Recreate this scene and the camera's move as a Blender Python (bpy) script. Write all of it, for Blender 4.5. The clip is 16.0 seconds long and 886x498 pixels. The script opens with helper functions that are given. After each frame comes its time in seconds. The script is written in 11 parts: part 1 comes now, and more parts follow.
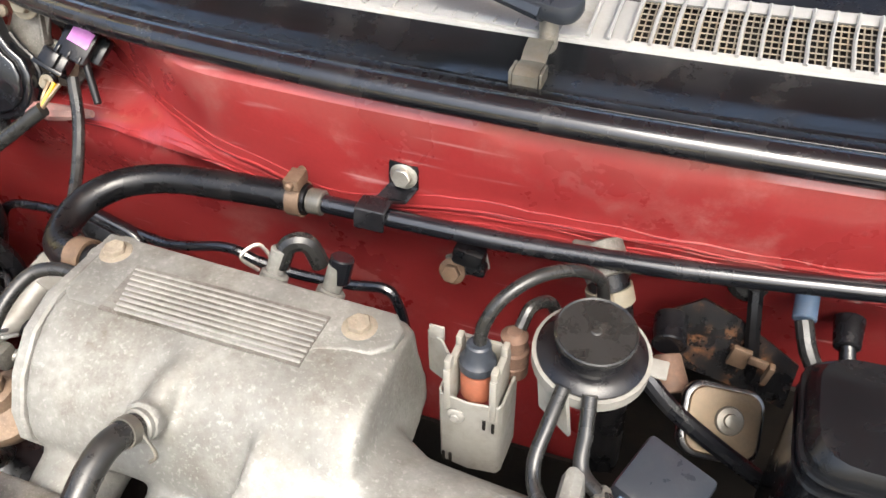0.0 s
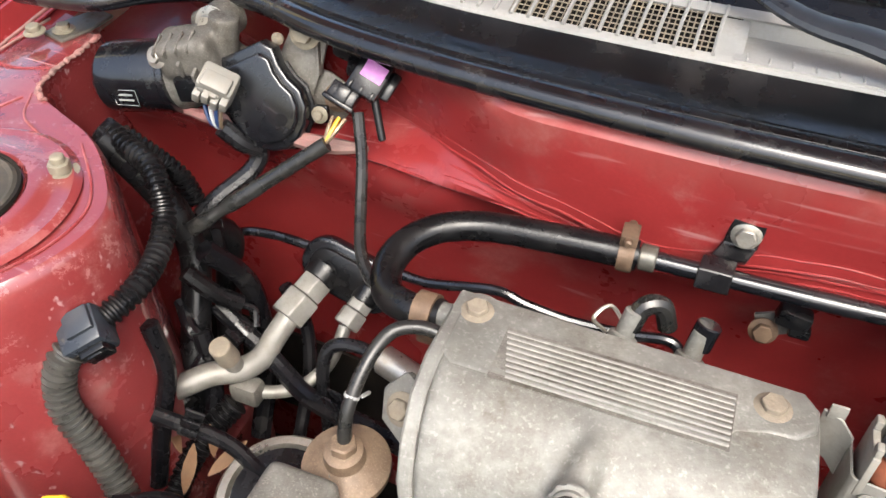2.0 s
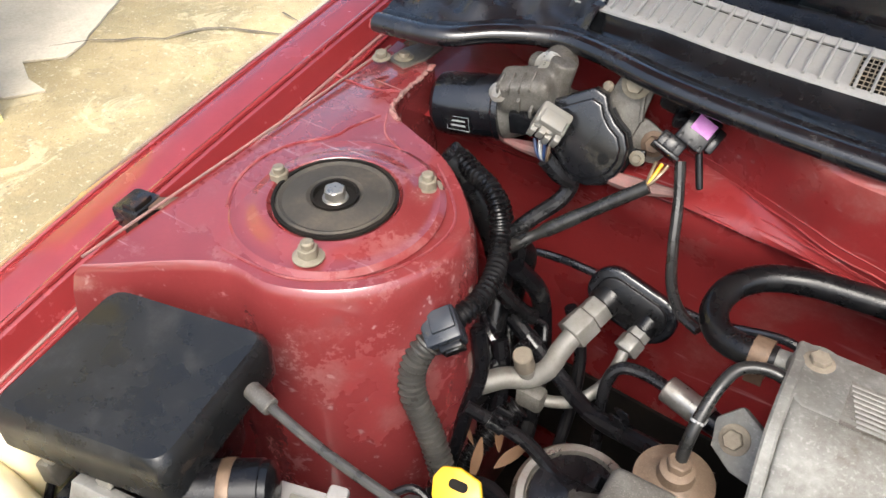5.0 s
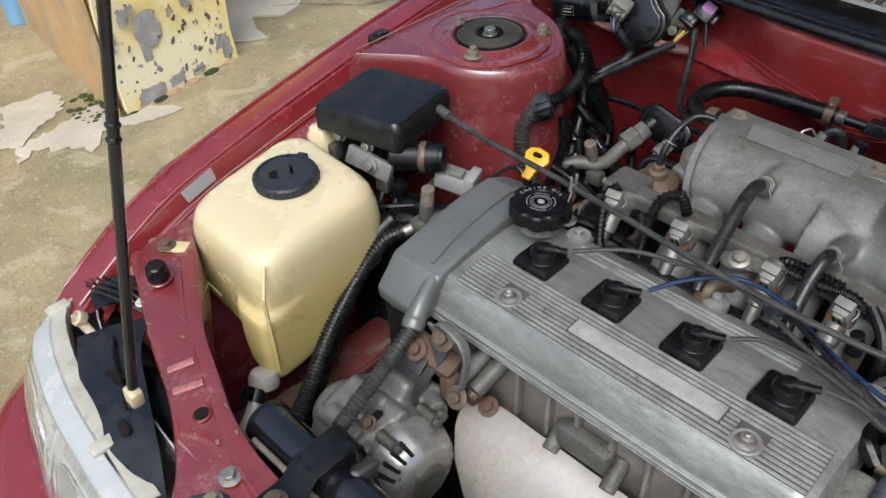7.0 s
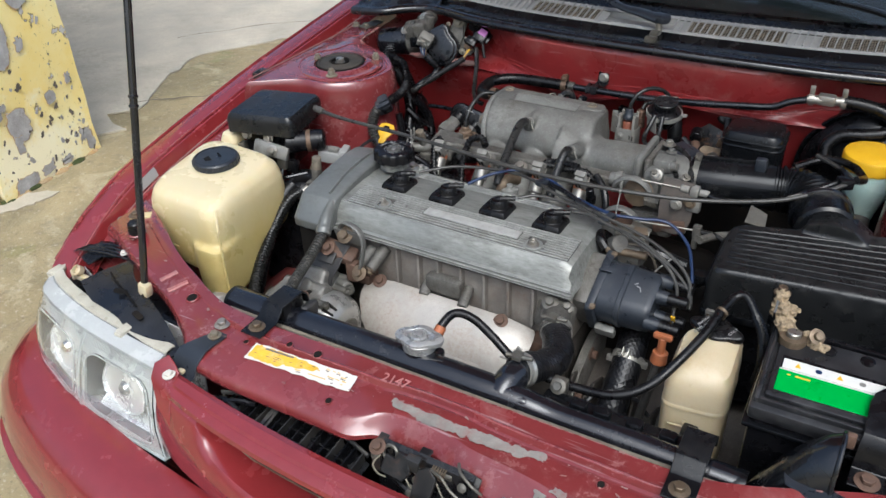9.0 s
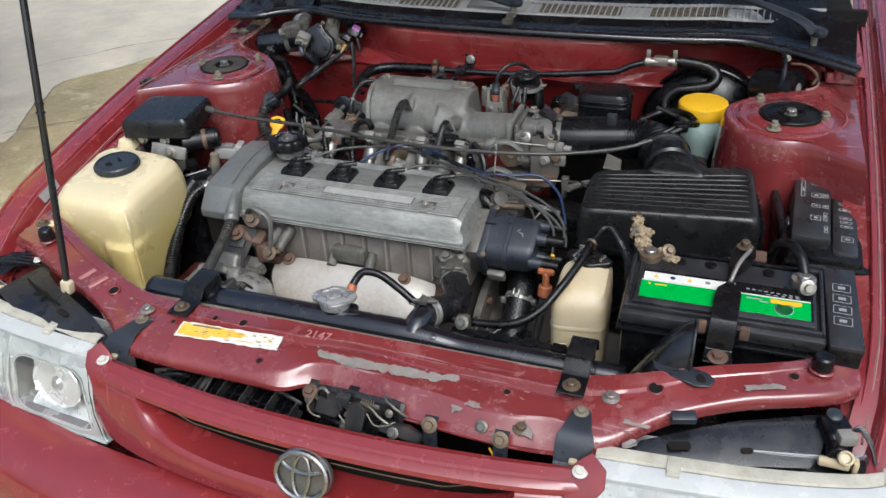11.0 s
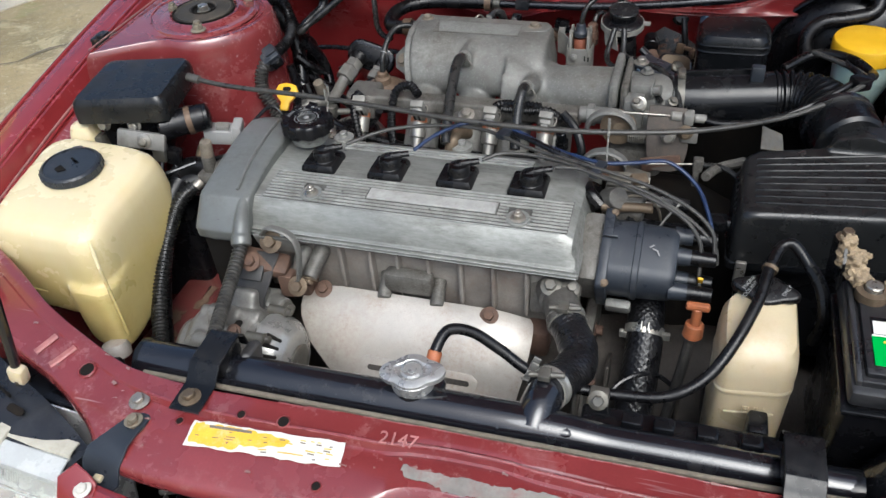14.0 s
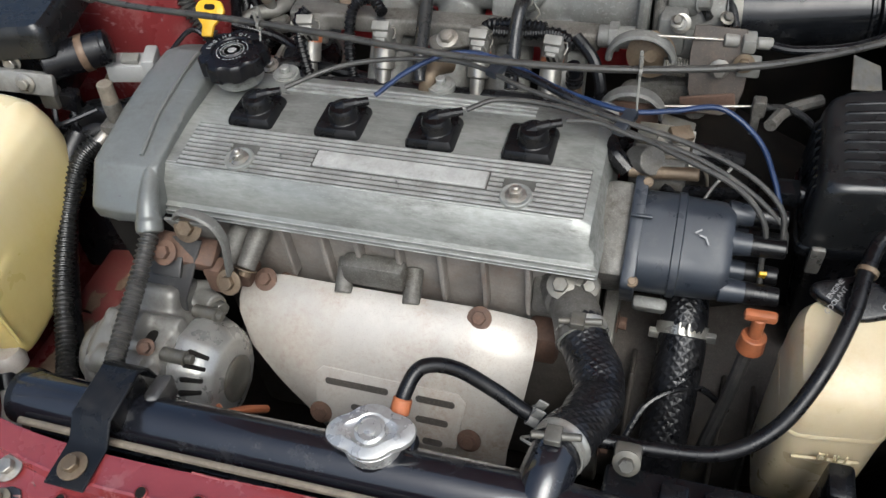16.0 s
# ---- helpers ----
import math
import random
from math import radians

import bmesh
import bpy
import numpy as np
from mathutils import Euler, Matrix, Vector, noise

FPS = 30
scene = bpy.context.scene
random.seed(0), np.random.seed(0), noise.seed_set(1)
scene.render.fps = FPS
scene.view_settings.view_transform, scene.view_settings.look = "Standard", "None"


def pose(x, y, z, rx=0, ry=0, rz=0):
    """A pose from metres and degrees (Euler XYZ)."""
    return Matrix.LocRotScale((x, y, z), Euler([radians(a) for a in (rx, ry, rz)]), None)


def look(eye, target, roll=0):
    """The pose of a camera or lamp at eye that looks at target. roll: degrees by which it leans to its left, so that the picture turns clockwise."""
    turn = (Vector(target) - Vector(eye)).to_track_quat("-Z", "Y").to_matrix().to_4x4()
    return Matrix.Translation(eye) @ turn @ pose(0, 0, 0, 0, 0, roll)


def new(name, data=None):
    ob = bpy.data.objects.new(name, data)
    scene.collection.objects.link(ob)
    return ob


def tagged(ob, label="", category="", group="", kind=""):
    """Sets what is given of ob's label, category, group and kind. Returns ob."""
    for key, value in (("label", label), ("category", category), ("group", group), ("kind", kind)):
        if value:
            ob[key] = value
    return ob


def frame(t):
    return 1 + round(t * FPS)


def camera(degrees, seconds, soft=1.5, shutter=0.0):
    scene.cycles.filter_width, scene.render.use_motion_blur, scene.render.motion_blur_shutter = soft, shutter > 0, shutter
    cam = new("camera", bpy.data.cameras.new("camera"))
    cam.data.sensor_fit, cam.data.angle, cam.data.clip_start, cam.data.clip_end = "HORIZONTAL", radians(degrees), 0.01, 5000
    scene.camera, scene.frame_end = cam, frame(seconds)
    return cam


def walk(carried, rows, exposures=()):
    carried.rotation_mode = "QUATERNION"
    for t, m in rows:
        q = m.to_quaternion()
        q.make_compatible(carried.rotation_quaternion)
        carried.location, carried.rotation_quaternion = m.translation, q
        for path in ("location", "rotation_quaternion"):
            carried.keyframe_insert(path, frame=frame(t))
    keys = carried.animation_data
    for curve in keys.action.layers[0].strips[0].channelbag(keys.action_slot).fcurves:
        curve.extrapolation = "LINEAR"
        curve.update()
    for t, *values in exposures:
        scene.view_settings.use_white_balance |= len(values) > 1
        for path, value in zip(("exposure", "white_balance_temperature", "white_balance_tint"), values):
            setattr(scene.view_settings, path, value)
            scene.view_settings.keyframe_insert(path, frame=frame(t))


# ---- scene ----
cam = camera(58.1, 16.0)
PATH = [
    (0, (0.111, 0.041, 1.049), (-0.437, 1.446, -0.266), -1.3),
    (0.5, (0.064, 0.031, 1.062), (-0.474, 1.434, -0.257), -0.5),
    (1, (0.006, 0.013, 1.068), (-0.524, 1.418, -0.253), 0.3),
    (1.5, (-0.053, 0.007, 1.07), (-0.589, 1.411, -0.249), 0.7),
    (2, (-0.102, 0.001, 1.067), (-0.649, 1.398, -0.255), 0.7),
    (2.5, (-0.144, -0.014, 1.077), (-0.714, 1.385, -0.234), 0.6),
    (3, (-0.18, -0.019, 1.078), (-0.763, 1.393, -0.213), 1.2),
    (3.5, (-0.222, -0.031, 1.085), (-0.83, 1.38, -0.196), 1.5),
    (3.7, (-0.238, -0.036, 1.092), (-0.857, 1.371, -0.187), 1.6),
    (5.8, (-0.153, -0.226, 1.155), (-1.106, 0.957, -0.146), -0.6),
    (6, (-0.108, -0.271, 1.173), (-1.087, 0.894, -0.125), -0.9),
    (6.5, (0.027, -0.403, 1.207), (-1.017, 0.712, -0.083), -1.4),
    (7, (0.129, -0.51, 1.218), (-0.97, 0.574, -0.054), -1.8),
    (7.5, (0.19, -0.574, 1.227), (-0.916, 0.585, 0.031), -1.9),
    (8, (0.247, -0.716, 1.246), (-0.792, 0.571, 0.12), -2.2),
    (8.5, (0.315, -0.843, 1.264), (-0.652, 0.518, 0.162), -2.0),
    (9, (0.403, -0.945, 1.276), (-0.47, 0.501, 0.206), -1.7),
    (9.5, (0.473, -1.054, 1.286), (-0.337, 0.444, 0.237), -2.0),
    (10, (0.482, -1.084, 1.289), (-0.248, 0.458, 0.245), -2.7),
    (10.2, (0.471, -1.085, 1.29), (-0.203, 0.479, 0.242), -2.8),
    (12.3, (0.444, -1.081, 1.283), (-0.165, 0.473, 0.181), -3.5),
    (12.5, (0.444, -1.064, 1.276), (-0.189, 0.472, 0.162), -3.4),
    (13, (0.349, -0.981, 1.265), (-0.293, 0.53, 0.123), -3.3),
    (13.5, (0.214, -0.861, 1.245), (-0.35, 0.63, 0.038), -4.3),
    (14, (0.176, -0.76, 1.222), (-0.349, 0.696, -0.044), -5.1),
    (14.5, (0.175, -0.636, 1.203), (-0.368, 0.778, -0.103), -5.8),
    (15, (0.174, -0.57, 1.188), (-0.382, 0.756, -0.202), -6.8),
    (15.5, (0.147, -0.532, 1.161), (-0.374, 0.732, -0.3), -7.4),
    (16, (0.127, -0.514, 1.14), (-0.366, 0.726, -0.35), -7.7),
]
walk(cam, [(t, look(eye, target, roll)) for t, eye, target, roll in PATH],
     [(0, 2.07, 6250, 7), (1, 1.82, 6200, 7), (3.7, 1.92, 6250, 8), (5.8, 0.97, 5900, 6), (7, 0.33, 5600, 5), (8, 0.3, 5500, 5), (9, 0.4, 5550, 5), (12.5, 0.36, 5600, 5), (14, 0.52, 5600, 5), (16, 0.55, 5700, 4)])

# ---- light ----
world = bpy.data.worlds.new("sky")
scene.world = world
world.use_nodes = True
wn = world.node_tree
sky = wn.nodes.new("ShaderNodeTexSky")
sky.sky_type, sky.sun_disc = "NISHITA", False
sky.sun_elevation, sky.sun_rotation = radians(55), radians(148)
sky.air_density, sky.dust_density, sky.ozone_density = 1.0, 8.0, 0.6
wn.links.new(sky.outputs[0], wn.nodes["Background"].inputs[0])
wn.nodes["Background"].inputs[1].default_value = 0.15
sun = new("sun", bpy.data.lights.new("sun", "SUN"))
sun.data.energy, sun.data.angle, sun.data.color = 1.25, radians(42), (1.0, 0.98, 0.95)
sun.matrix_world = look((1.6, -2.6, 4.35), (0, 0, 0))

# ---- tools ----
V = Vector
BASE = {}


def thing(name, base, label, category, group="", kind=""):
    """An empty at the base of a thing, under which its parts go."""
    ob = new(name)
    ob.location = base
    ob.empty_display_size = 0.02
    BASE[ob] = V(base)
    return tagged(ob, label, category, group, kind)


def part(name, bm, material, parent, label=""):
    """Links a bmesh, laid out in world metres, as one mesh under a thing or a part."""
    o = BASE[parent] if parent else V((0, 0, 0))
    bmesh.ops.translate(bm, verts=bm.verts, vec=-o)
    bmesh.ops.recalc_face_normals(bm, faces=bm.faces)
    me = bpy.data.meshes.new(name)
    bm.to_mesh(me)
    bm.free()
    for p in me.polygons:
        p.use_smooth = True
    me.set_sharp_from_angle(angle=radians(32))
    me.materials.append(material)
    ob = new(name, me)
    ob.parent = parent
    BASE[ob] = o
    return tagged(ob, label)


def solid(name, bm, material, label, category, group="", kind=""):
    """A thing made of one mesh; its origin lies at its lowest middle."""
    lo = V((min(v.co[i] for v in bm.verts) for i in range(3)))
    hi = V((max(v.co[i] for v in bm.verts) for i in range(3)))
    base = V(((lo.x + hi.x) / 2, (lo.y + hi.y) / 2, lo.z))
    bmesh.ops.translate(bm, verts=bm.verts, vec=-base)
    ob = part(name, bm, material, None)
    ob.location = base
    BASE[ob] = base
    return tagged(ob, label, category, group, kind)


def join(*bms):
    out = bmesh.new()
    for b in bms:
        me = bpy.data.meshes.new("tmp")
        b.to_mesh(me)
        b.free()
        out.from_mesh(me)
        bpy.data.meshes.remove(me)
    return out


def turned(bm, m):
    bmesh.ops.transform(bm, matrix=m, verts=bm.verts)
    return bm


def axes(p, z, x=None):
    """A frame at p whose z axis lies along z."""
    z = V(z).normalized()
    x = V(x) if x is not None else (V((1, 0, 0)) if abs(z.x) < 0.9 else V((0, 1, 0)))
    y = z.cross(x).normalized()
    x = y.cross(z)
    return Matrix(((x.x, y.x, z.x, p[0]), (x.y, y.y, z.y, p[1]), (x.z, y.z, z.z, p[2]), (0, 0, 0, 1)))


def round_edges(bm, width, seg=2, angle=30):
    es = [e for e in bm.edges if len(e.link_faces) == 2 and e.calc_face_angle(0) > radians(angle)]
    if width > 0 and es:
        bmesh.ops.bevel(bm, geom=es, offset=width, segments=seg, profile=0.5, affect="EDGES", clamp_overlap=True)
    return bm


def box(c, s, bevel=0.003, seg=2, rot=(0, 0, 0), taper=1.0):
    bm = bmesh.new()
    bmesh.ops.create_cube(bm, size=1)
    for v in bm.verts:
        k = taper if v.co.z > 0 else 1.0
        v.co = V((v.co.x * s[0] * k, v.co.y * s[1] * k, v.co.z * s[2]))
    round_edges(bm, bevel, seg)
    return turned(bm, pose(*c, *rot))


def loft(rings, closed=True, caps=True):
    """Skin between rings of the same number of points."""
    bm = bmesh.new()
    vs = [[bm.verts.new(p) for p in r] for r in rings]
    n = len(rings[0])
    for a, b in zip(vs, vs[1:]):
        for i in range(n if closed else n - 1):
            j = (i + 1) % n
            bm.faces.new((a[i], a[j], b[j], b[i]))
    if caps and closed:
        bm.faces.new(vs[0])
        bm.faces.new(vs[-1])
    return bm


def sheet(rows, thick=0.0015):
    """A pressed panel through rows of points, with thickness."""
    bm = loft(rows, closed=False, caps=False)
    bmesh.ops.recalc_face_normals(bm, faces=bm.faces)
    bmesh.ops.solidify(bm, geom=bm.faces[:], thickness=thick)
    return bm


def prism(outline, depth, bevel=0.002, seg=2, at=None):
    """An outline of (x, y) drawn up by depth, then laid into the frame at."""
    bm = bmesh.new()
    lo = [bm.verts.new((x, y, 0)) for x, y in outline]
    hi = [bm.verts.new((x, y, depth)) for x, y in outline]
    n = len(lo)
    bm.faces.new(lo)
    bm.faces.new(hi)
    for i in range(n):
        bm.faces.new((lo[i], lo[(i + 1) % n], hi[(i + 1) % n], hi[i]))
    bmesh.ops.recalc_face_normals(bm, faces=bm.faces)
    round_edges(bm, bevel, seg, 50)
    return turned(bm, at) if at else bm


def rrect(w, h, r, n=4, cx=0.0, cy=0.0):
    """The outline of a rectangle with round corners."""
    out = []
    for sx, sy, a in ((1, 1, 0), (-1, 1, 90), (-1, -1, 180), (1, -1, 270)):
        for i in range(n + 1):
            b = radians(a + 90 * i / n)
            out.append((cx + sx * (w / 2 - r) + r * math.cos(b), cy + sy * (h / 2 - r) + r * math.sin(b)))
    return out


def lathe(profile, p=(0, 0, 0), axis=(0, 0, 1), n=28, squash=(1, 1)):
    """Turns (radius, height) round an axis at p."""
    rings = []
    for r, h in profile:
        r = max(r, 1e-4)
        rings.append([V((r * squash[0] * math.cos(2 * math.pi * i / n), r * squash[1] * math.sin(2 * math.pi * i / n), h)) for i in range(n)])
    return turned(loft(rings), axes(p, axis))


def cyl(a, b, r, r2=None, n=20, bevel=0.001):
    a, b = V(a), V(b)
    h = (b - a).length
    r2 = r if r2 is None else r2
    k = min(bevel, h / 3)
    return lathe([(r - k, 0), (r, k), (r2, h - k), (r2 - k, h)], a, b - a, n)


def curve(pts, sub=6):
    """Points along a smooth line through pts."""
    pts = [V(p) for p in pts]
    if len(pts) < 3:
        return [pts[0].lerp(pts[1], i / sub) for i in range(sub + 1)]
    q = [2 * pts[0] - pts[1]] + pts + [2 * pts[-1] - pts[-2]]
    out = []
    for i in range(1, len(q) - 2):
        a, b, c, d = q[i - 1:i + 3]
        for k in range(sub):
            t = k / sub
            out.append(0.5 * ((2 * b) + (c - a) * t + (2 * a - 5 * b + 4 * c - d) * t * t + (3 * b - a - 3 * c + d) * t ** 3))
    out.append(pts[-1])
    return out


def sweep(line, radii, n=12, squash=1.0, up=None):
    """A round bar along a line; radii one for all or one a point."""
    if not isinstance(radii, (list, tuple)):
        radii = [radii] * len(line)
    rings, x = [], None
    for i, p in enumerate(line):
        t = (line[min(i + 1, len(line) - 1)] - line[max(i - 1, 0)]).normalized()
        if x is None:
            x = V(up) if up else (V((0, 0, 1)) if abs(t.z) < 0.9 else V((1, 0, 0)))
        x = (x - t * x.dot(t)).normalized()
        y = t.cross(x)
        rings.append([p + radii[i] * (x * math.cos(2 * math.pi * k / n) * squash + y * math.sin(2 * math.pi * k / n)) for k in range(n)])
    return loft(rings)


def tube(pts, r, n=12, sub=6, squash=1.0):
    return sweep(curve(pts, sub), r, n, squash)


def resample(line, step):
    out, need = [line[0]], step
    for a, b in zip(line, line[1:]):
        d = (b - a).length
        if d < 1e-9:
            continue
        s = 0.0
        while d - s >= need:
            s += need
            out.append(a.lerp(b, s / d))
            need = step
        need -= d - s
    return out


def corrugated(pts, r, pitch=0.0052, depth=0.2, n=12):
    """A ribbed conduit."""
    pitch, depth = max(pitch, 0.0052), max(depth, 0.22)
    line = resample(curve(pts, 10), pitch / 4)
    prof = (1.0, 1.0, 1.0 - depth, 1.0 - depth)
    return sweep(line, [r * prof[i % 4] for i in range(len(line))], n)


def bolt(p, axis=(0, 0, 1), r=0.006, h=0.005, washer=1.7, flange=0.0016):
    """A hexagon head on a washer."""
    a = axes(p, axis)
    hexa = [(r * math.cos(math.pi / 3 * i), r * math.sin(math.pi / 3 * i)) for i in range(6)]
    b = prism(hexa, h, 0.0006, 1, a @ pose(0, 0, flange))
    return join(b, lathe([(r * washer * 0.3, 0), (r * washer, 0), (r * washer, flange * 0.6), (r * 1.1, flange * 1.2), (r * 0.5, flange * 1.3)], p, axis, 20))


def band(p, axis, r, w=0.009, screw=True, t=0.0012):
    """A hose clamp: a band with a screw block or ears."""
    a = V(axis).normalized()
    p = V(p) - a * w / 2
    b = lathe([(r, 0), (r + t, 0), (r + t, w), (r, w), (r, 0)], p, a, 28)
    m = axes(p + a * w / 2, a)
    if screw:
        return join(b, turned(box((0, r + 0.004, 0), (0.016, 0.008, w * 1.1), 0.001), m), turned(cyl((-0.012, r + 0.005, 0), (0.012, r + 0.005, 0), 0.0028), m))
    return join(b, turned(box((0.004, r + 0.006, 0), (0.002, 0.012, w), 0.0005), m), turned(box((-0.004, r + 0.006, 0), (0.002, 0.012, w), 0.0005), m))


def crusted(bm, amp, scale, seed=0.0):
    """Roughens a mesh along its normals."""
    bm.normal_update()
    for v in bm.verts:
        v.co += v.normal * amp * noise.noise(v.co * scale + V((seed, seed, seed)))
    return bm


def cast(bm, voxel=0.003, soft=4):
    """Melts overlapping solids into one casting with filleted joins."""
    me = bpy.data.meshes.new("tmp")
    bmesh.ops.recalc_face_normals(bm, faces=bm.faces)
    bm.to_mesh(me)
    bm.free()
    tmp = bpy.data.objects.new("tmp", me)
    scene.collection.objects.link(tmp)
    rm = tmp.modifiers.new("melt", "REMESH")
    rm.mode, rm.voxel_size = "VOXEL", voxel
    sm = tmp.modifiers.new("soften", "SMOOTH")
    sm.factor, sm.iterations = 0.5, soft
    out = bmesh.new()
    done = bpy.data.meshes.new_from_object(tmp.evaluated_get(bpy.context.evaluated_depsgraph_get()))
    out.from_mesh(done)
    bpy.data.objects.remove(tmp)
    bpy.data.meshes.remove(done)
    bpy.data.meshes.remove(me)
    return out


def writing(text, size, at, material, parent, depth=0.0002, name="lettering"):
    cu = bpy.data.curves.new(name, "FONT")
    cu.body, cu.size, cu.extrude, cu.align_x, cu.align_y = text, size, depth, "CENTER", "CENTER"
    tmp = bpy.data.objects.new("tmp", cu)
    scene.collection.objects.link(tmp)
    me = bpy.data.meshes.new_from_object(tmp.evaluated_get(bpy.context.evaluated_depsgraph_get()))
    bpy.data.objects.remove(tmp)
    bm = bmesh.new()
    bm.from_mesh(me)
    bpy.data.meshes.remove(me)
    return part(name, turned(bm, at), material, parent)

# ---- materials ----
def surface(name, col, rough=0.5, metal=0.0, var=0.25, scale=60.0, dirt=None, dirt_amt=0.0, dirt_scale=14.0, bump=0.15, coat=0.0, spec=0.5, fine=400.0, bump_dist=0.0006, streak=None, rvar=0.15, sss=0.0, scratch=0.0, speck=None):
    """Base colour with grain at two scales, patches of dirt, uneven gloss and fine relief."""
    m = bpy.data.materials.new(name)
    m.use_nodes = True
    t = m.node_tree
    N, L = t.nodes, t.links
    b = N["Principled BSDF"]
    tc = N.new("ShaderNodeTexCoord")
    mp = N.new("ShaderNodeMapping")
    L.new(tc.outputs["Object"], mp.inputs[0])
    if streak:
        mp.inputs["Scale"].default_value = streak

    def nz(sc, detail=5.0, r=0.6):
        n = N.new("ShaderNodeTexNoise")
        n.inputs["Scale"].default_value, n.inputs["Detail"].default_value, n.inputs["Roughness"].default_value = sc, detail, r
        L.new(mp.outputs[0], n.inputs["Vector"])
        return n.outputs["Fac"]

    def ramp(src, lo, hi, a, c):
        n = N.new("ShaderNodeMapRange")
        for i, v in enumerate((lo, hi, a, c)):
            n.inputs[i + 1].default_value = v
        L.new(src, n.inputs[0])
        return n.outputs[0]

    def mix(fac, a, c):
        n = N.new("ShaderNodeMix")
        n.data_type = "RGBA"
        for v, i in ((fac, 0), (a, 6), (c, 7)):
            if isinstance(v, tuple):
                n.inputs[i].default_value = v
            else:
                L.new(v, n.inputs[i])
        return n.outputs[2]

    n1, n2 = nz(scale), nz(fine, 3.0)
    dark = tuple(c * (1 - var) for c in col) + (1,)
    lite = tuple(min(1, c * (1 + var)) for c in col) + (1,)
    c = mix(ramp(n1, 0.3, 0.7, 0, 1), dark, lite)
    c = mix(ramp(n2, 0.35, 0.65, 0, 0.35), c, dark)
    if dirt is not None:
        n3 = nz(dirt_scale, 10.0, 0.74)
        n4 = nz(fine * 0.45, 6.0, 0.75)
        broad = ramp(n3, 0.56 - 0.3 * dirt_amt, 0.76 - 0.25 * dirt_amt, 0, min(1.0, 0.5 + 0.5 * dirt_amt))
        grains = ramp(n4, 0.35, 0.68, 0.25, 1.25)
        mul = N.new("ShaderNodeMath")
        mul.operation, mul.use_clamp = "MULTIPLY", True
        L.new(broad, mul.inputs[0])
        L.new(grains, mul.inputs[1])
        d = mul.outputs[0]
        c = mix(d, c, tuple(dirt) + (1,))
        rr = N.new("ShaderNodeMath")
        rr.operation = "MULTIPLY_ADD"
        L.new(d, rr.inputs[0])
        rr.inputs[1].default_value = max(0.0, 0.85 - rough) * 0.7
        L.new(ramp(n1, 0.3, 0.7, max(0.02, rough - rvar), min(1, rough + rvar)), rr.inputs[2])
        L.new(rr.outputs[0], b.inputs["Roughness"])
    else:
        L.new(ramp(n1, 0.3, 0.7, max(0.02, rough - rvar), min(1, rough + rvar)), b.inputs["Roughness"])
    if speck is not None:
        c = mix(ramp(nz(fine * 2.2, 3.0, 0.6), 0.56, 0.7, 0, 0.42), c, tuple(speck) + (1,))
    if scratch:
        for turn in (0.5, 2.2):
            m2 = N.new("ShaderNodeMapping")
            m2.inputs["Rotation"].default_value = (turn, 0.4 * turn, turn)
            m2.inputs["Scale"].default_value = (6.0, 150.0, 90.0)
            L.new(tc.outputs["Object"], m2.inputs[0])
            ns = N.new("ShaderNodeTexNoise")
            ns.inputs["Scale"].default_value, ns.inputs["Detail"].default_value = 1.0, 2.0
            L.new(m2.outputs[0], ns.inputs["Vector"])
            c = mix(ramp(ns.outputs["Fac"], 0.69, 0.76, 0, scratch), c, tuple(min(1, 0.25 + 0.75 * v) for v in col) + (1,))
    L.new(c, b.inputs["Base Color"])
    b.inputs["Metallic"].default_value = metal
    b.inputs["Coat Weight"].default_value = coat
    b.inputs["Coat Roughness"].default_value = 0.05
    b.inputs["Specular IOR Level"].default_value = spec
    if sss:
        b.inputs["Subsurface Weight"].default_value = sss
        b.inputs["Subsurface Radius"].default_value = (0.012, 0.008, 0.004)
        b.inputs["Subsurface Scale"].default_value = 1.0
    if bump:
        bp = N.new("ShaderNodeBump")
        bp.inputs["Strength"].default_value, bp.inputs["Distance"].default_value = bump, bump_dist
        add = N.new("ShaderNodeMath")
        L.new(n1, add.inputs[0])
        L.new(n2, add.inputs[1])
        L.new(add.outputs[0], bp.inputs["Height"])
        L.new(bp.outputs[0], b.inputs["Normal"])
    return m


M = {}
M["paint"] = surface("body_paint", (0.18, 0.019, 0.0205), 0.25, 0.0, 0.1, 30, None, 0, 30, 0.01, 1.0, rvar=0.04)
M["bay"] = surface("bay_paint", (0.162, 0.0255, 0.0265), 0.24, 0.0, 0.18, 9, (0.33, 0.19, 0.175), 0.11, 20, 0.03, 0.9, scratch=0.5, rvar=0.1)
M["bayrib"] = surface("sealant_paint", (0.19, 0.027, 0.03), 0.35, 0.0, 0.25, 30, (0.36, 0.2, 0.18), 0.25, 30, 0.2, 0.3)
M["grime"] = surface("dusty_sealant", (0.2, 0.12, 0.105), 0.8, 0.0, 0.3, 40, (0.3, 0.05, 0.05), 0.3, 20, 0.3)
M["plastic"] = surface("black_plastic", (0.0045, 0.0045, 0.0055), 0.27, 0.0, 0.3, 40, (0.022, 0.02, 0.017), 0.15, 30, 0.12, 0.0, 0.3)
M["satin"] = surface("satin_black_plastic", (0.005, 0.0055, 0.0065), 0.22, 0.0, 0.25, 30, (0.026, 0.024, 0.022), 0.12, 22, 0.06, 0.0, 0.3)
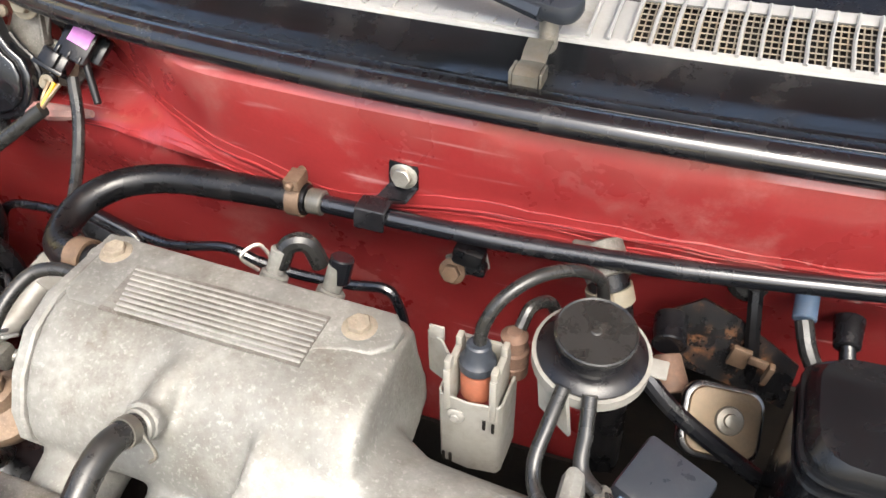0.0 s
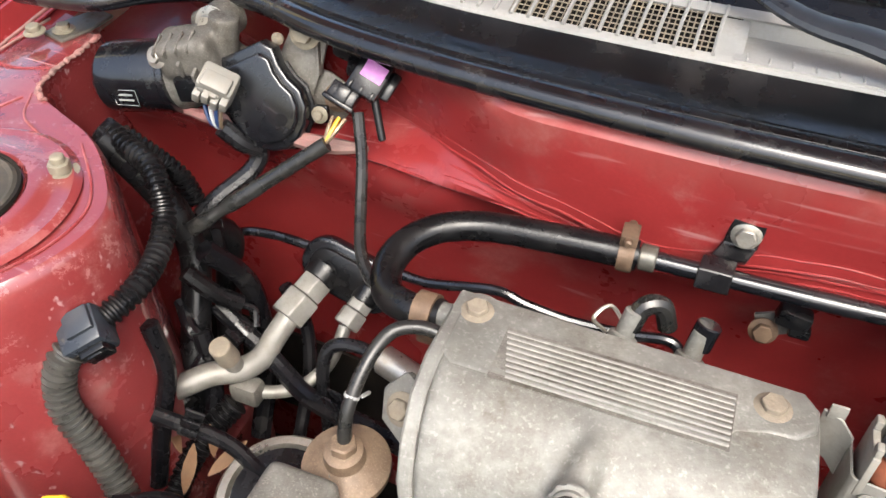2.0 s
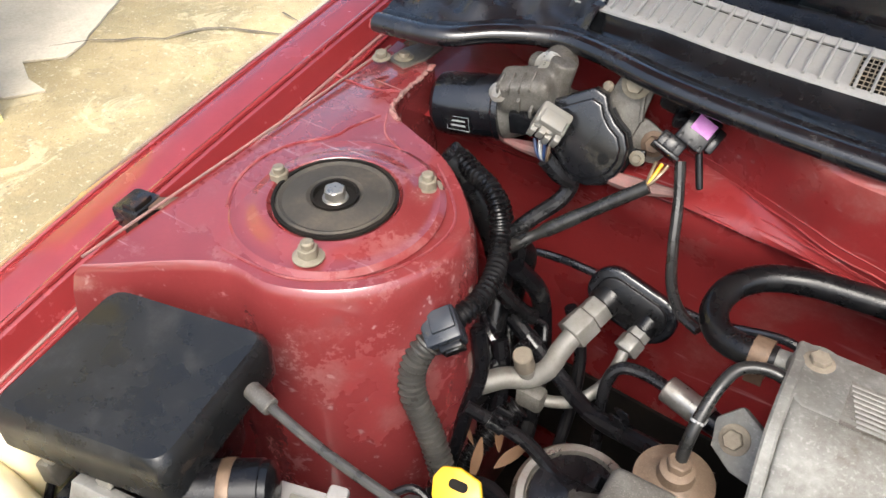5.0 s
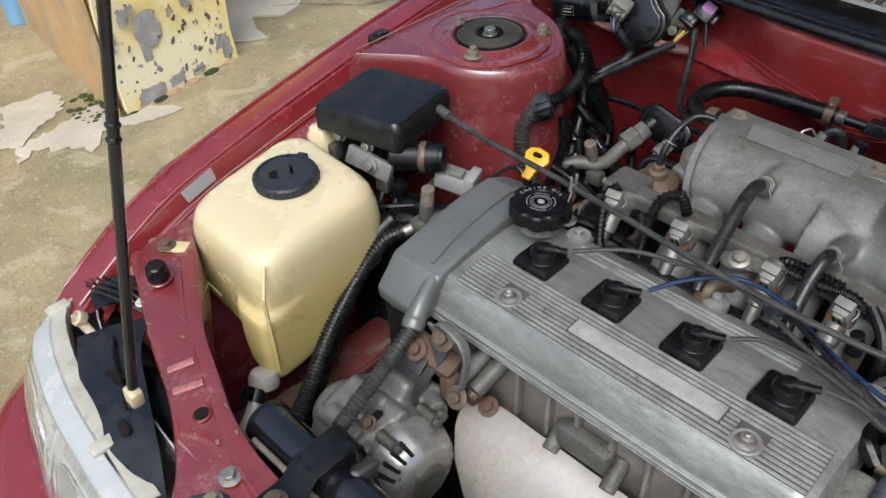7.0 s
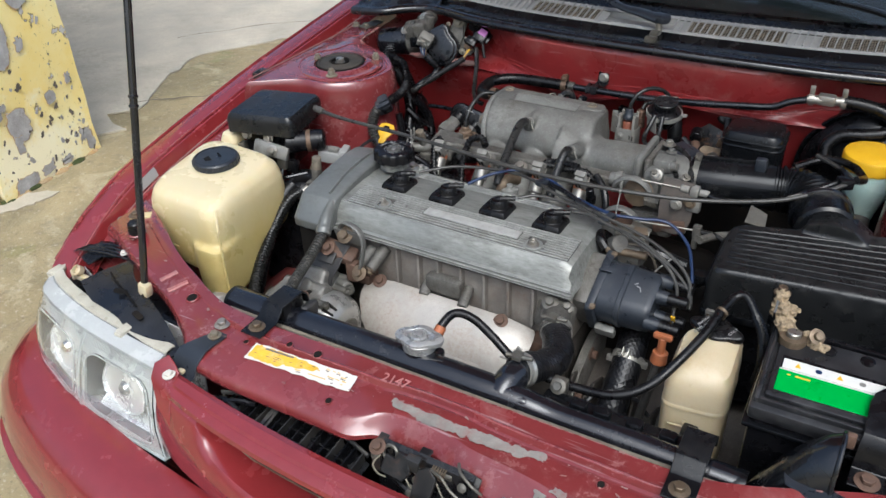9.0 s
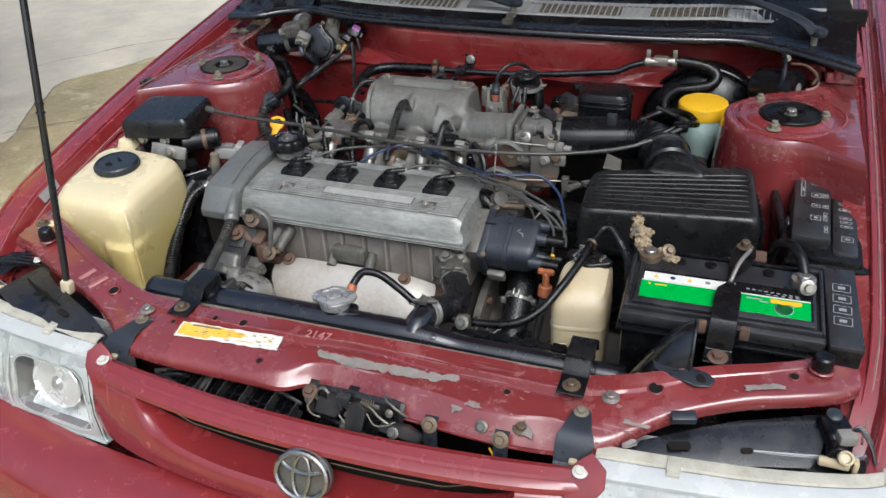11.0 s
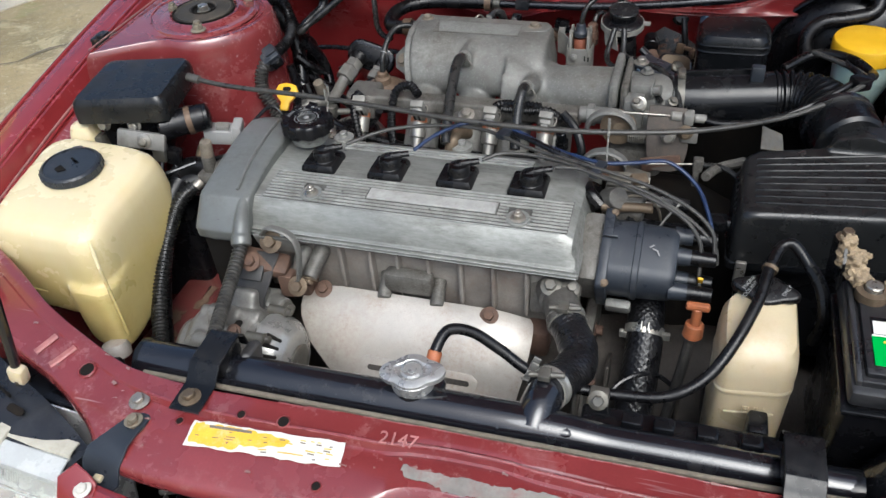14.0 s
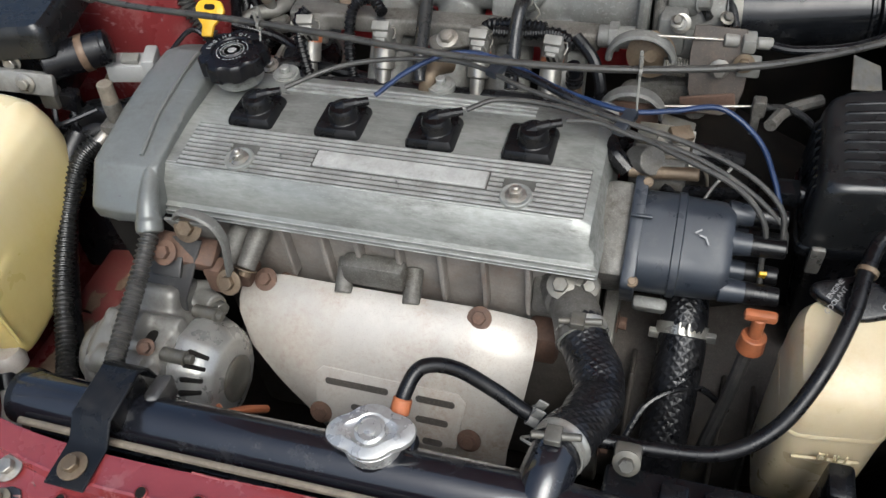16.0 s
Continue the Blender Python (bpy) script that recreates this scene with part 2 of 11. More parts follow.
M["gloss"] = surface("gloss_black_paint", (0.005, 0.0055, 0.007), 0.24, 0.0, 0.2, 25, (0.06, 0.057, 0.053), 0.08, 30, 0.04, 0.5)
M["greyplastic"] = surface("dark_grey_plastic", (0.02, 0.024, 0.031), 0.36, 0.0, 0.2, 40, (0.08, 0.078, 0.075), 0.12, 30, 0.1, 0.0, 0.4)
M["rubber"] = surface("black_rubber", (0.0045, 0.0045, 0.005), 0.29, 0.0, 0.3, 50, (0.024, 0.022, 0.02), 0.14, 36, 0.12, 0.0, 0.3)
M["hosegrey"] = surface("aged_grey_hose", (0.0135, 0.0135, 0.013), 0.28, 0.0, 0.25, 60, (0.065, 0.06, 0.052), 0.14, 50, 0.12, 0.0, 0.38)
M["mount"] = surface("dusty_mount_rubber", (0.036, 0.033, 0.028), 0.7, 0.0, 0.25, 50, (0.1, 0.08, 0.058), 0.3, 20, 0.2, 0.0, 0.3)
M["alu"] = surface("cast_aluminium", (0.15, 0.15, 0.139), 0.5, 0.2, 0.42, 18, (0.075, 0.066, 0.05), 0.5, 11, 0.55, 0.0, 0.5, 170, 0.0009, speck=(0.26, 0.257, 0.243))
M["plenrib"] = surface("worn_casting_ribs", (0.2, 0.198, 0.185), 0.45, 0.2, 0.4, 60, (0.1, 0.11, 0.09), 0.45, 30, 0.3)
M["coilred"] = surface("dirty_red_coil", (0.2, 0.06, 0.03), 0.5, 0.0, 0.3, 60, (0.1, 0.045, 0.025), 0.4, 40, 0.2)
M["cover"] = surface("dull_cast_cover", (0.27, 0.275, 0.255), 0.38, 0.42, 0.36, 16, (0.062, 0.057, 0.046), 0.46, 12, 0.4, 0.0, 0.5, 350, 0.0005, streak=(0.3, 1.0, 1.0), speck=(0.34, 0.34, 0.32), scratch=0.22)
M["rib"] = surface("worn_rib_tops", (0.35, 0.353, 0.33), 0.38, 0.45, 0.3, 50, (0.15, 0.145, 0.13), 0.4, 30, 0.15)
M["rough_alu"] = surface("dirty_cast_alloy", (0.13, 0.125, 0.112), 0.55, 0.35, 0.4, 40, (0.045, 0.036, 0.026), 0.6, 22, 0.5, speck=(0.3, 0.28, 0.25))
M["shield"] = surface("pale_heat_shield", (0.43, 0.405, 0.365), 0.42, 0.25, 0.16, 25, (0.23, 0.15, 0.09), 0.4, 12, 0.15, speck=(0.22, 0.15, 0.1))
M["sootalu"] = surface("sooty_cast_alloy", (0.065, 0.057, 0.048), 0.7, 0.15, 0.45, 30, (0.022, 0.017, 0.013), 0.5, 14, 0.5, speck=(0.2, 0.17, 0.14))
M["sealclamp"] = surface("bright_clamp_steel", (0.42, 0.41, 0.37), 0.35, 0.7, 0.25, 60, (0.2, 0.16, 0.11), 0.3, 40, 0.15)
M["stud"] = surface("dusty_zinc", (0.2, 0.18, 0.135), 0.6, 0.3, 0.25, 80, (0.13, 0.1, 0.065), 0.4, 60, 0.2)
M["steel"] = surface("zinc_steel", (0.36, 0.345, 0.31), 0.38, 0.8, 0.25, 80, (0.16, 0.12, 0.08), 0.35, 40, 0.2)
M["gold"] = surface("yellow_zinc", (0.155, 0.118, 0.078), 0.45, 0.55, 0.25, 80, (0.09, 0.055, 0.035), 0.4, 50, 0.2)
M["rust"] = surface("rusty_steel", (0.105, 0.062, 0.042), 0.75, 0.2, 0.4, 90, (0.07, 0.035, 0.022), 0.4, 50, 0.4)
M["chrome"] = surface("chrome", (0.42, 0.41, 0.39), 0.2, 1.0, 0.15, 30, (0.2, 0.18, 0.14), 0.15, 40, 0.0, rvar=0.08)
M["cream"] = surface("cream_tank_plastic", (0.53, 0.43, 0.165), 0.3, 0.0, 0.09, 5, (0.4, 0.29, 0.1), 0.3, 5, 0.02, sss=0.2, fine=60)
M["ivory"] = surface("ivory_tank_plastic", (0.47, 0.4, 0.265), 0.36, 0.0, 0.08, 14, (0.36, 0.25, 0.12), 0.26, 12, 0.06, sss=0.25)
M["white"] = surface("white_plastic", (0.5, 0.485, 0.43), 0.45, 0.0, 0.1, 60, (0.25, 0.21, 0.15), 0.25, 60, 0.1)
M["conn"] = surface("grey_connector_plastic", (0.17, 0.166, 0.15), 0.5, 0.0, 0.15, 80, (0.1, 0.085, 0.065), 0.3, 60, 0.15)
M["yellow"] = surface("yellow_plastic", (0.62, 0.36, 0.008), 0.42, 0.0, 0.06, 40, (0.4, 0.23, 0.04), 0.08, 40, 0.05)
M["orange"] = surface("orange_plastic", (0.3, 0.095, 0.035), 0.5, 0.0, 0.2, 70, (0.14, 0.07, 0.04), 0.3, 50, 0.1)
M["green"] = surface("green_label", (0.0, 0.3, 0.035), 0.35, 0.0, 0.05, 40, None, 0, 10, 0.0)
M["whitelabel"] = surface("white_label", (0.58, 0.57, 0.53), 0.4, 0.0, 0.05, 60, (0.45, 0.36, 0.27), 0.12, 60, 0.0)
M["yellowlabel"] = surface("yellow_label", (0.66, 0.4, 0.03), 0.45, 0.0, 0.12, 90, (0.6, 0.55, 0.42), 0.24, 60, 0.0)
M["purple"] = surface("purple_label", (0.34, 0.11, 0.34), 0.5, 0.0, 0.1, 90, (0.45, 0.33, 0.45), 0.2, 80, 0.0)
M["blue"] = surface("blue_cable", (0.005, 0.018, 0.062), 0.4, 0.0, 0.15, 90, (0.05, 0.05, 0.06), 0.12, 60, 0.05)
M["cowl"] = surface("weathered_grey_plastic", (0.27, 0.27, 0.262), 0.5, 0.0, 0.15, 30, (0.2, 0.18, 0.15), 0.25, 30, 0.15)
# near-black for sooty metal, holes and shade painted deep in the bay
M["dark"] = surface("near_black", (0.008, 0.007, 0.006), 0.85, 0.0, 0.4, 30, (0.025, 0.017, 0.011), 0.25, 18, 0.4, 0.0, 0.15)
M["print"] = surface("white_print", (0.25, 0.25, 0.245), 0.5, 0.0, 0.1, 90, None, 0, 10, 0.0)
M["mesh"] = surface("dusty_mesh", (0.2, 0.175, 0.135), 0.8, 0.0, 0.3, 90, (0.3, 0.22, 0.13), 0.3, 60, 0.2)
M["pitch"] = surface("black_tape", (0.0065, 0.0065, 0.0075), 0.27, 0.0, 0.3, 70, (0.035, 0.035, 0.035), 0.12, 40, 0.35, 0.0, 0.4)
M["silver"] = surface("silvered_reflector", (0.86, 0.86, 0.85), 0.2, 1.0, 0.05, 20, None, 0, 10, 0.0, rvar=0.05)
M["frost"] = surface("frosted_lens_edge", (0.4, 0.41, 0.4), 0.2, 0.0, 0.12, 14, (0.4, 0.4, 0.37), 0.2, 30, 0.05)
M["liner"] = surface("silvered_lamp_lining", (0.72, 0.73, 0.73), 0.24, 0.55, 0.15, 18, (0.35, 0.35, 0.33), 0.12, 20, 0.0, rvar=0.08)
M["tankblack"] = surface("satin_tank_paint", (0.006, 0.0065, 0.009), 0.22, 0.0, 0.2, 25, (0.04, 0.038, 0.035), 0.08, 30, 0.05, 0.6, rvar=0.06)
M["plug"] = surface("aged_pale_plug", (0.19, 0.184, 0.165), 0.5, 0.0, 0.15, 60, (0.15, 0.125, 0.09), 0.35, 60, 0.1)
M["headalu"] = surface("heat_stained_alloy", (0.2, 0.185, 0.165), 0.62, 0.1, 0.35, 30, (0.15, 0.1, 0.07), 0.35, 16, 0.5, speck=(0.16, 0.12, 0.09))
M["softblack"] = surface("creased_soft_black", (0.009, 0.01, 0.013), 0.27, 0.0, 0.3, 30, (0.04, 0.04, 0.042), 0.2, 25, 0.3, 0.0, 0.5)
M["rustgold"] = surface("browned_zinc", (0.135, 0.09, 0.058), 0.55, 0.4, 0.35, 70, (0.075, 0.045, 0.03), 0.4, 50, 0.3)
M["stubblue"] = surface("faded_blue_rubber", (0.06, 0.095, 0.15), 0.5, 0.0, 0.2, 60, (0.15, 0.15, 0.15), 0.2, 50, 0.1)
M["clipgrey"] = surface("stained_clip_steel", (0.12, 0.115, 0.1), 0.4, 0.5, 0.3, 60, (0.09, 0.07, 0.04), 0.4, 40, 0.2)
M["pipealu"] = surface("dull_pipe_alloy", (0.2, 0.195, 0.18), 0.5, 0.35, 0.25, 50, (0.1, 0.085, 0.06), 0.35, 40, 0.2)
M["foam"] = surface("dirty_foam_strip", (0.17, 0.145, 0.11), 0.9, 0.0, 0.4, 120, (0.07, 0.05, 0.035), 0.4, 60, 0.5)
M["rustspot"] = surface("rust_spotted_black", (0.012, 0.0115, 0.011), 0.42, 0.2, 0.4, 60, (0.13, 0.06, 0.03), 0.12, 55, 0.3)
M["deadleaf"] = surface("dry_leaf", (0.15, 0.085, 0.045), 0.7, 0.0, 0.3, 90, (0.12, 0.06, 0.03), 0.4, 60, 0.3)
M["crust"] = surface("corroded_brass", (0.3, 0.23, 0.14), 0.8, 0.1, 0.4, 140, (0.1, 0.07, 0.04), 0.5, 90, 0.6, speck=(0.45, 0.38, 0.28))
M["scuff"] = surface("rubbed_pink_paint", (0.36, 0.15, 0.14), 0.5, 0.0, 0.3, 80, (0.2, 0.04, 0.04), 0.4, 60, 0.1)
M["ledge"] = surface("aged_lamp_housing", (0.42, 0.4, 0.33), 0.35, 0.0, 0.15, 30, (0.25, 0.22, 0.16), 0.3, 26, 0.05)
M["primer"] = surface("chipped_grey_primer", (0.2, 0.185, 0.165), 0.6, 0.0, 0.25, 60, (0.2, 0.03, 0.03), 0.3, 40, 0.2)


def clear(name, tint=(1, 1, 1), rough=0.02):
    m = bpy.data.materials.new(name)
    m.use_nodes = True
    b = m.node_tree.nodes["Principled BSDF"]
    b.inputs["Base Color"].default_value = (*tint, 1)
    b.inputs["Transmission Weight"].default_value = 1.0
    b.inputs["Roughness"].default_value = rough
    b.inputs["IOR"].default_value = 1.45
    return m


def braided(name):
    """Shiny black hose with a cloth weave under the skin."""
    m = surface(name, (0.006, 0.006, 0.007), 0.33, 0.0, 0.3, 60, (0.05, 0.048, 0.045), 0.12, 40, 0.0, 0.1, 0.4)
    N, L = m.node_tree.nodes, m.node_tree.links
    tc = N.new("ShaderNodeTexCoord")
    hs = []
    for turn in ((0.0, 0.0, 0.9), (0.0, 0.0, -0.9)):
        mp = N.new("ShaderNodeMapping")
        mp.inputs["Rotation"].default_value = turn
        L.new(tc.outputs["Object"], mp.inputs[0])
        w = N.new("ShaderNodeTexWave")
        w.inputs["Scale"].default_value, w.inputs["Distortion"].default_value, w.inputs["Detail"].default_value = 60.0, 1.5, 2.0
        L.new(mp.outputs[0], w.inputs["Vector"])
        hs.append(w.outputs["Fac"])
    mx = N.new("ShaderNodeMath")
    mx.operation = "MAXIMUM"
    L.new(hs[0], mx.inputs[0])
    L.new(hs[1], mx.inputs[1])
    bp = N.new("ShaderNodeBump")
    bp.inputs["Strength"].default_value, bp.inputs["Distance"].default_value = 0.5, 0.0012
    L.new(mx.outputs[0], bp.inputs["Height"])
    L.new(bp.outputs[0], N["Principled BSDF"].inputs["Normal"])
    return m


M["braid"] = braided("braided_black_hose")
M["lens"] = clear("clear_lens", (0.98, 0.98, 0.96))
M["glass"] = clear("green_tinted_glass", (0.8, 0.9, 0.87))
M["capsteel"] = surface("bright_pressed_steel", (0.37, 0.37, 0.36), 0.3, 0.6, 0.12, 60, (0.25, 0.22, 0.18), 0.12, 50, 0.1)
M["groove"] = surface("dark_casting", (0.085, 0.085, 0.077), 0.55, 0.25, 0.35, 40, (0.075, 0.07, 0.058), 0.4, 30, 0.3)
M["timing"] = surface("smooth_grey_cover", (0.155, 0.162, 0.155), 0.36, 0.35, 0.18, 14, (0.09, 0.088, 0.078), 0.35, 10, 0.2, 0.0, 0.5, 350, 0.0004, scratch=0.2)
M["altalu"] = surface("dirty_alternator_alloy", (0.18, 0.175, 0.16), 0.42, 0.4, 0.3, 30, (0.09, 0.075, 0.055), 0.4, 20, 0.4)
M["rearalu"] = surface("bright_end_alloy", (0.33, 0.325, 0.305), 0.3, 0.6, 0.25, 30, (0.16, 0.14, 0.11), 0.3, 24, 0.25)
M["dirtyblack"] = surface("dust_caked_black", (0.02, 0.0195, 0.019), 0.5, 0.0, 0.35, 40, (0.12, 0.105, 0.088), 0.3, 26, 0.3)
M["plate"] = surface("polished_casting", (0.38, 0.382, 0.36), 0.42, 0.25, 0.25, 40, (0.19, 0.18, 0.16), 0.35, 30, 0.15, scratch=0.3)
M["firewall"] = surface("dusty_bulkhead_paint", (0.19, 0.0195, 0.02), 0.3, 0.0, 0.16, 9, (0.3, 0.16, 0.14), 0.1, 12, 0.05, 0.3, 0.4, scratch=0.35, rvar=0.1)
def top_tinted(m, z0, z1, tint, amount):
    """Lays a tint with a ragged lower edge on the upper part of a panel."""
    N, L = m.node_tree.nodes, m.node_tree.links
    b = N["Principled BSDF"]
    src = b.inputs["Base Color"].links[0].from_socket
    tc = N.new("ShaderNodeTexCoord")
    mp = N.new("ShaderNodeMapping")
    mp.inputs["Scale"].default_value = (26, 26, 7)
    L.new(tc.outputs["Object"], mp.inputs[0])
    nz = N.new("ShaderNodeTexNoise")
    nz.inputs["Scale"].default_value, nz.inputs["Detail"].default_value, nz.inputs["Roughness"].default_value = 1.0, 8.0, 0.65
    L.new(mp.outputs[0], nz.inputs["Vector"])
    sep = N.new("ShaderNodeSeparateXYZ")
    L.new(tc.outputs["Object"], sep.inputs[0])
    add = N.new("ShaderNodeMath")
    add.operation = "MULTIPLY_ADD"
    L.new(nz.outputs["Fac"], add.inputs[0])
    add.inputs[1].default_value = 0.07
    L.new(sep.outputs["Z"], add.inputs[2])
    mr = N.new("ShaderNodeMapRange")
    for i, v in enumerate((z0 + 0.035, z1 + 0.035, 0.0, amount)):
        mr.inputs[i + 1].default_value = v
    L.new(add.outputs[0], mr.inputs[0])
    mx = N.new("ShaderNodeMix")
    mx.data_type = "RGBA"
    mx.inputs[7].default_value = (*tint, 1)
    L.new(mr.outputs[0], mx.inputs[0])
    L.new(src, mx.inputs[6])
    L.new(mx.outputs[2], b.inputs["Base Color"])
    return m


# road dust under the scuttle seal
top_tinted(M["firewall"], 0.768, 0.815, (0.24, 0.13, 0.11), 0.3)
# black lid plastic lightened in colour for the sky's sheen
M["lidgrey"] = surface("sky_greyed_black_lid", (0.009, 0.0095, 0.01), 0.3, 0.0, 0.2, 30, (0.06, 0.058, 0.054), 0.1, 26, 0.06, 0.0, 0.4)
M["lampdim"] = surface("dim_lamp_chamber", (0.34, 0.345, 0.345), 0.24, 0.6, 0.2, 18, None, 0, 20, 0.0, rvar=0.06)
M["railmud"] = surface("muddy_rail_paint", (0.1, 0.017, 0.018), 0.34, 0.0, 0.2, 20, (0.13, 0.07, 0.05), 0.34, 9, 0.08, 0.5, rvar=0.1)
M["oildust"] = surface("oily_dust_steel", (0.062, 0.052, 0.044), 0.55, 0.25, 0.35, 40, (0.13, 0.1, 0.075), 0.35, 30, 0.3, speck=(0.2, 0.17, 0.13))
M["flakyblack"] = surface("flaking_black_enamel", (0.007, 0.007, 0.0075), 0.3, 0.0, 0.3, 40, (0.34, 0.15, 0.06), 0.16, 70, 0.25)
M["bronze"] = surface("stained_bronze_dish", (0.1, 0.074, 0.046), 0.4, 0.55, 0.4, 40, (0.04, 0.03, 0.022), 0.4, 30, 0.2)
# greyer, dustier black: sky reflection on upward faces put into the colour
M["boxgrey"] = surface("sky_greyed_black_box", (0.017, 0.0175, 0.019), 0.34, 0.0, 0.2, 30, (0.075, 0.075, 0.075), 0.2, 22, 0.06, 0.0, 0.5)
M["browndust"] = surface("brown_dusty_zinc", (0.15, 0.105, 0.07), 0.65, 0.25, 0.35, 60, (0.07, 0.042, 0.026), 0.4, 40, 0.3, speck=(0.26, 0.2, 0.14))
# washer tank paler towards its top
top_tinted(M["cream"], 0.13, 0.23, (0.62, 0.55, 0.38), 0.8)
M["leadgrey"] = surface("dusty_grey_lead", (0.036, 0.035, 0.032), 0.36, 0.0, 0.25, 60, (0.1, 0.09, 0.075), 0.2, 50, 0.1, 0.0, 0.4)
M["lampgrey"] = surface("dull_lamp_bezel", (0.5, 0.51, 0.5), 0.3, 0.3, 0.2, 20, (0.3, 0.3, 0.28), 0.2, 30, 0.03)
M["fluid"] = surface("pale_green_tank", (0.42, 0.55, 0.5), 0.3, 0.0, 0.08, 20, None, 0, 9, 0.04, sss=0.2)

# ---- ground and yard ----
def ground_material():
    m = bpy.data.materials.new("worn_yard_cement")
    m.use_nodes = True
    N, L = m.node_tree.nodes, m.node_tree.links
    b = N["Principled BSDF"]
    tc = N.new("ShaderNodeTexCoord")

    def nz(sc, det, rough=0.6, dist=0.0):
        n = N.new("ShaderNodeTexNoise")
        for k, v in (("Scale", sc), ("Detail", det), ("Roughness", rough), ("Distortion", dist)):
            n.inputs[k].default_value = v
        L.new(tc.outputs["Object"], n.inputs["Vector"])
        return n.outputs["Fac"]

    def ramp(src, lo, hi, a=0.0, c=1.0):
        n = N.new("ShaderNodeMapRange")
        for i, v in enumerate((lo, hi, a, c)):
            n.inputs[i + 1].default_value = v
        L.new(src, n.inputs[0])
        return n.outputs[0]

    def mix(f, a, c):
        n = N.new("ShaderNodeMix")
        n.data_type = "RGBA"
        for v, i in ((f, 0), (a, 6), (c, 7)):
            if isinstance(v, tuple):
                n.inputs[i].default_value = (*v, 1)
            else:
                L.new(v, n.inputs[i])
        return n.outputs[2]

    c = mix(ramp(nz(2.2, 8), 0.35, 0.65), (0.22, 0.175, 0.09), (0.37, 0.3, 0.165))
    c = mix(ramp(nz(1.1, 10, 0.7, 0.6), 0.52, 0.64, 0, 0.75), c, (0.17, 0.15, 0.085))
    c = mix(ramp(nz(3.4, 9, 0.65, 0.4), 0.6, 0.66, 0, 0.6), c, (0.21, 0.2, 0.075))
    c = mix(ramp(nz(5.5, 10, 0.72, 0.8), 0.55, 0.585, 0, 0.6), c, (0.43, 0.365, 0.23))
    c = mix(ramp(nz(14.0, 8, 0.7), 0.54, 0.66, 0, 0.7), c, (0.19, 0.16, 0.1))
    c = mix(ramp(nz(60, 5, 0.7), 0.58, 0.66, 0, 0.75), c, (0.5, 0.45, 0.35))
    c = mix(ramp(nz(110, 3), 0.62, 0.68, 0, 0.7), c, (0.1, 0.085, 0.06))
    L.new(c, b.inputs["Base Color"])
    L.new(ramp(nz(3.0, 4), 0.4, 0.6, 0.55, 0.9), b.inputs["Roughness"])
    bp = N.new("ShaderNodeBump")
    bp.inputs["Strength"].default_value, bp.inputs["Distance"].default_value = 0.8, 0.008
    L.new(nz(55, 8, 0.7), bp.inputs["Height"])
    L.new(bp.outputs[0], b.inputs["Normal"])
    return m


M["ground"] = ground_material()
M["cement"] = surface("pale_worn_cement", (0.48, 0.43, 0.335), 0.6, 0.0, 0.25, 3.5, (0.25, 0.22, 0.165), 0.3, 1.3, 0.5, 0.0, 0.5, 90, 0.004, speck=(0.3, 0.26, 0.2))
M["moss"] = surface("dark_moss", (0.06, 0.075, 0.025), 0.95, 0.0, 0.5, 60, (0.03, 0.03, 0.015), 0.4, 30, 0.8, 0.0, 0.2, 300, 0.004)


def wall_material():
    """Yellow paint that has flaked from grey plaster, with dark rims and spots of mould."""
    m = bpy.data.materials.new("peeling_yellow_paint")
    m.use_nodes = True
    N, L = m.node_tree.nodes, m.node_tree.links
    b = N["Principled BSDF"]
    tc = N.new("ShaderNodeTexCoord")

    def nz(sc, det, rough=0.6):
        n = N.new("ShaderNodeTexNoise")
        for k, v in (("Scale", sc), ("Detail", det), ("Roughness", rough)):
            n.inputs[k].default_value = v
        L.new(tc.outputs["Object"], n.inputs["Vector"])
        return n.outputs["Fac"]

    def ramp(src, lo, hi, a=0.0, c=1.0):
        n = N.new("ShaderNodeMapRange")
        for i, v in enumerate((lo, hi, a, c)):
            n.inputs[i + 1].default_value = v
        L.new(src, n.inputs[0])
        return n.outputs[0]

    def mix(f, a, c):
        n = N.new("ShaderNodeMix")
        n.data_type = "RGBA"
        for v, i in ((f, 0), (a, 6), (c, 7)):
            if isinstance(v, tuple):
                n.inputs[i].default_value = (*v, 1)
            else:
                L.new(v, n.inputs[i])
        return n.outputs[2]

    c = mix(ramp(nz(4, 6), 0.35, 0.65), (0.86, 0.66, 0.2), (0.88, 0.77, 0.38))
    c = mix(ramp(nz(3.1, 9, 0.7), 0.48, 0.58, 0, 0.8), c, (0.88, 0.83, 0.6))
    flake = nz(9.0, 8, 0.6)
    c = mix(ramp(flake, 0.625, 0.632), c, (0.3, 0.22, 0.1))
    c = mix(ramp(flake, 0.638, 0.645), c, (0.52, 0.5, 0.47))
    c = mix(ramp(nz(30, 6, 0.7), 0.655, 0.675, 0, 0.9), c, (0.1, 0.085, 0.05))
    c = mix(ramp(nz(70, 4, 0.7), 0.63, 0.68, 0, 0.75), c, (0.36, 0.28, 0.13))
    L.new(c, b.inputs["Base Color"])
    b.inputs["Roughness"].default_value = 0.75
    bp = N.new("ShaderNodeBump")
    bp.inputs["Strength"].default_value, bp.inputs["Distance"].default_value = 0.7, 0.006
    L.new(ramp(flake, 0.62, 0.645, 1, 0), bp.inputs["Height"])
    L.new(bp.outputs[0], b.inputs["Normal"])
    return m


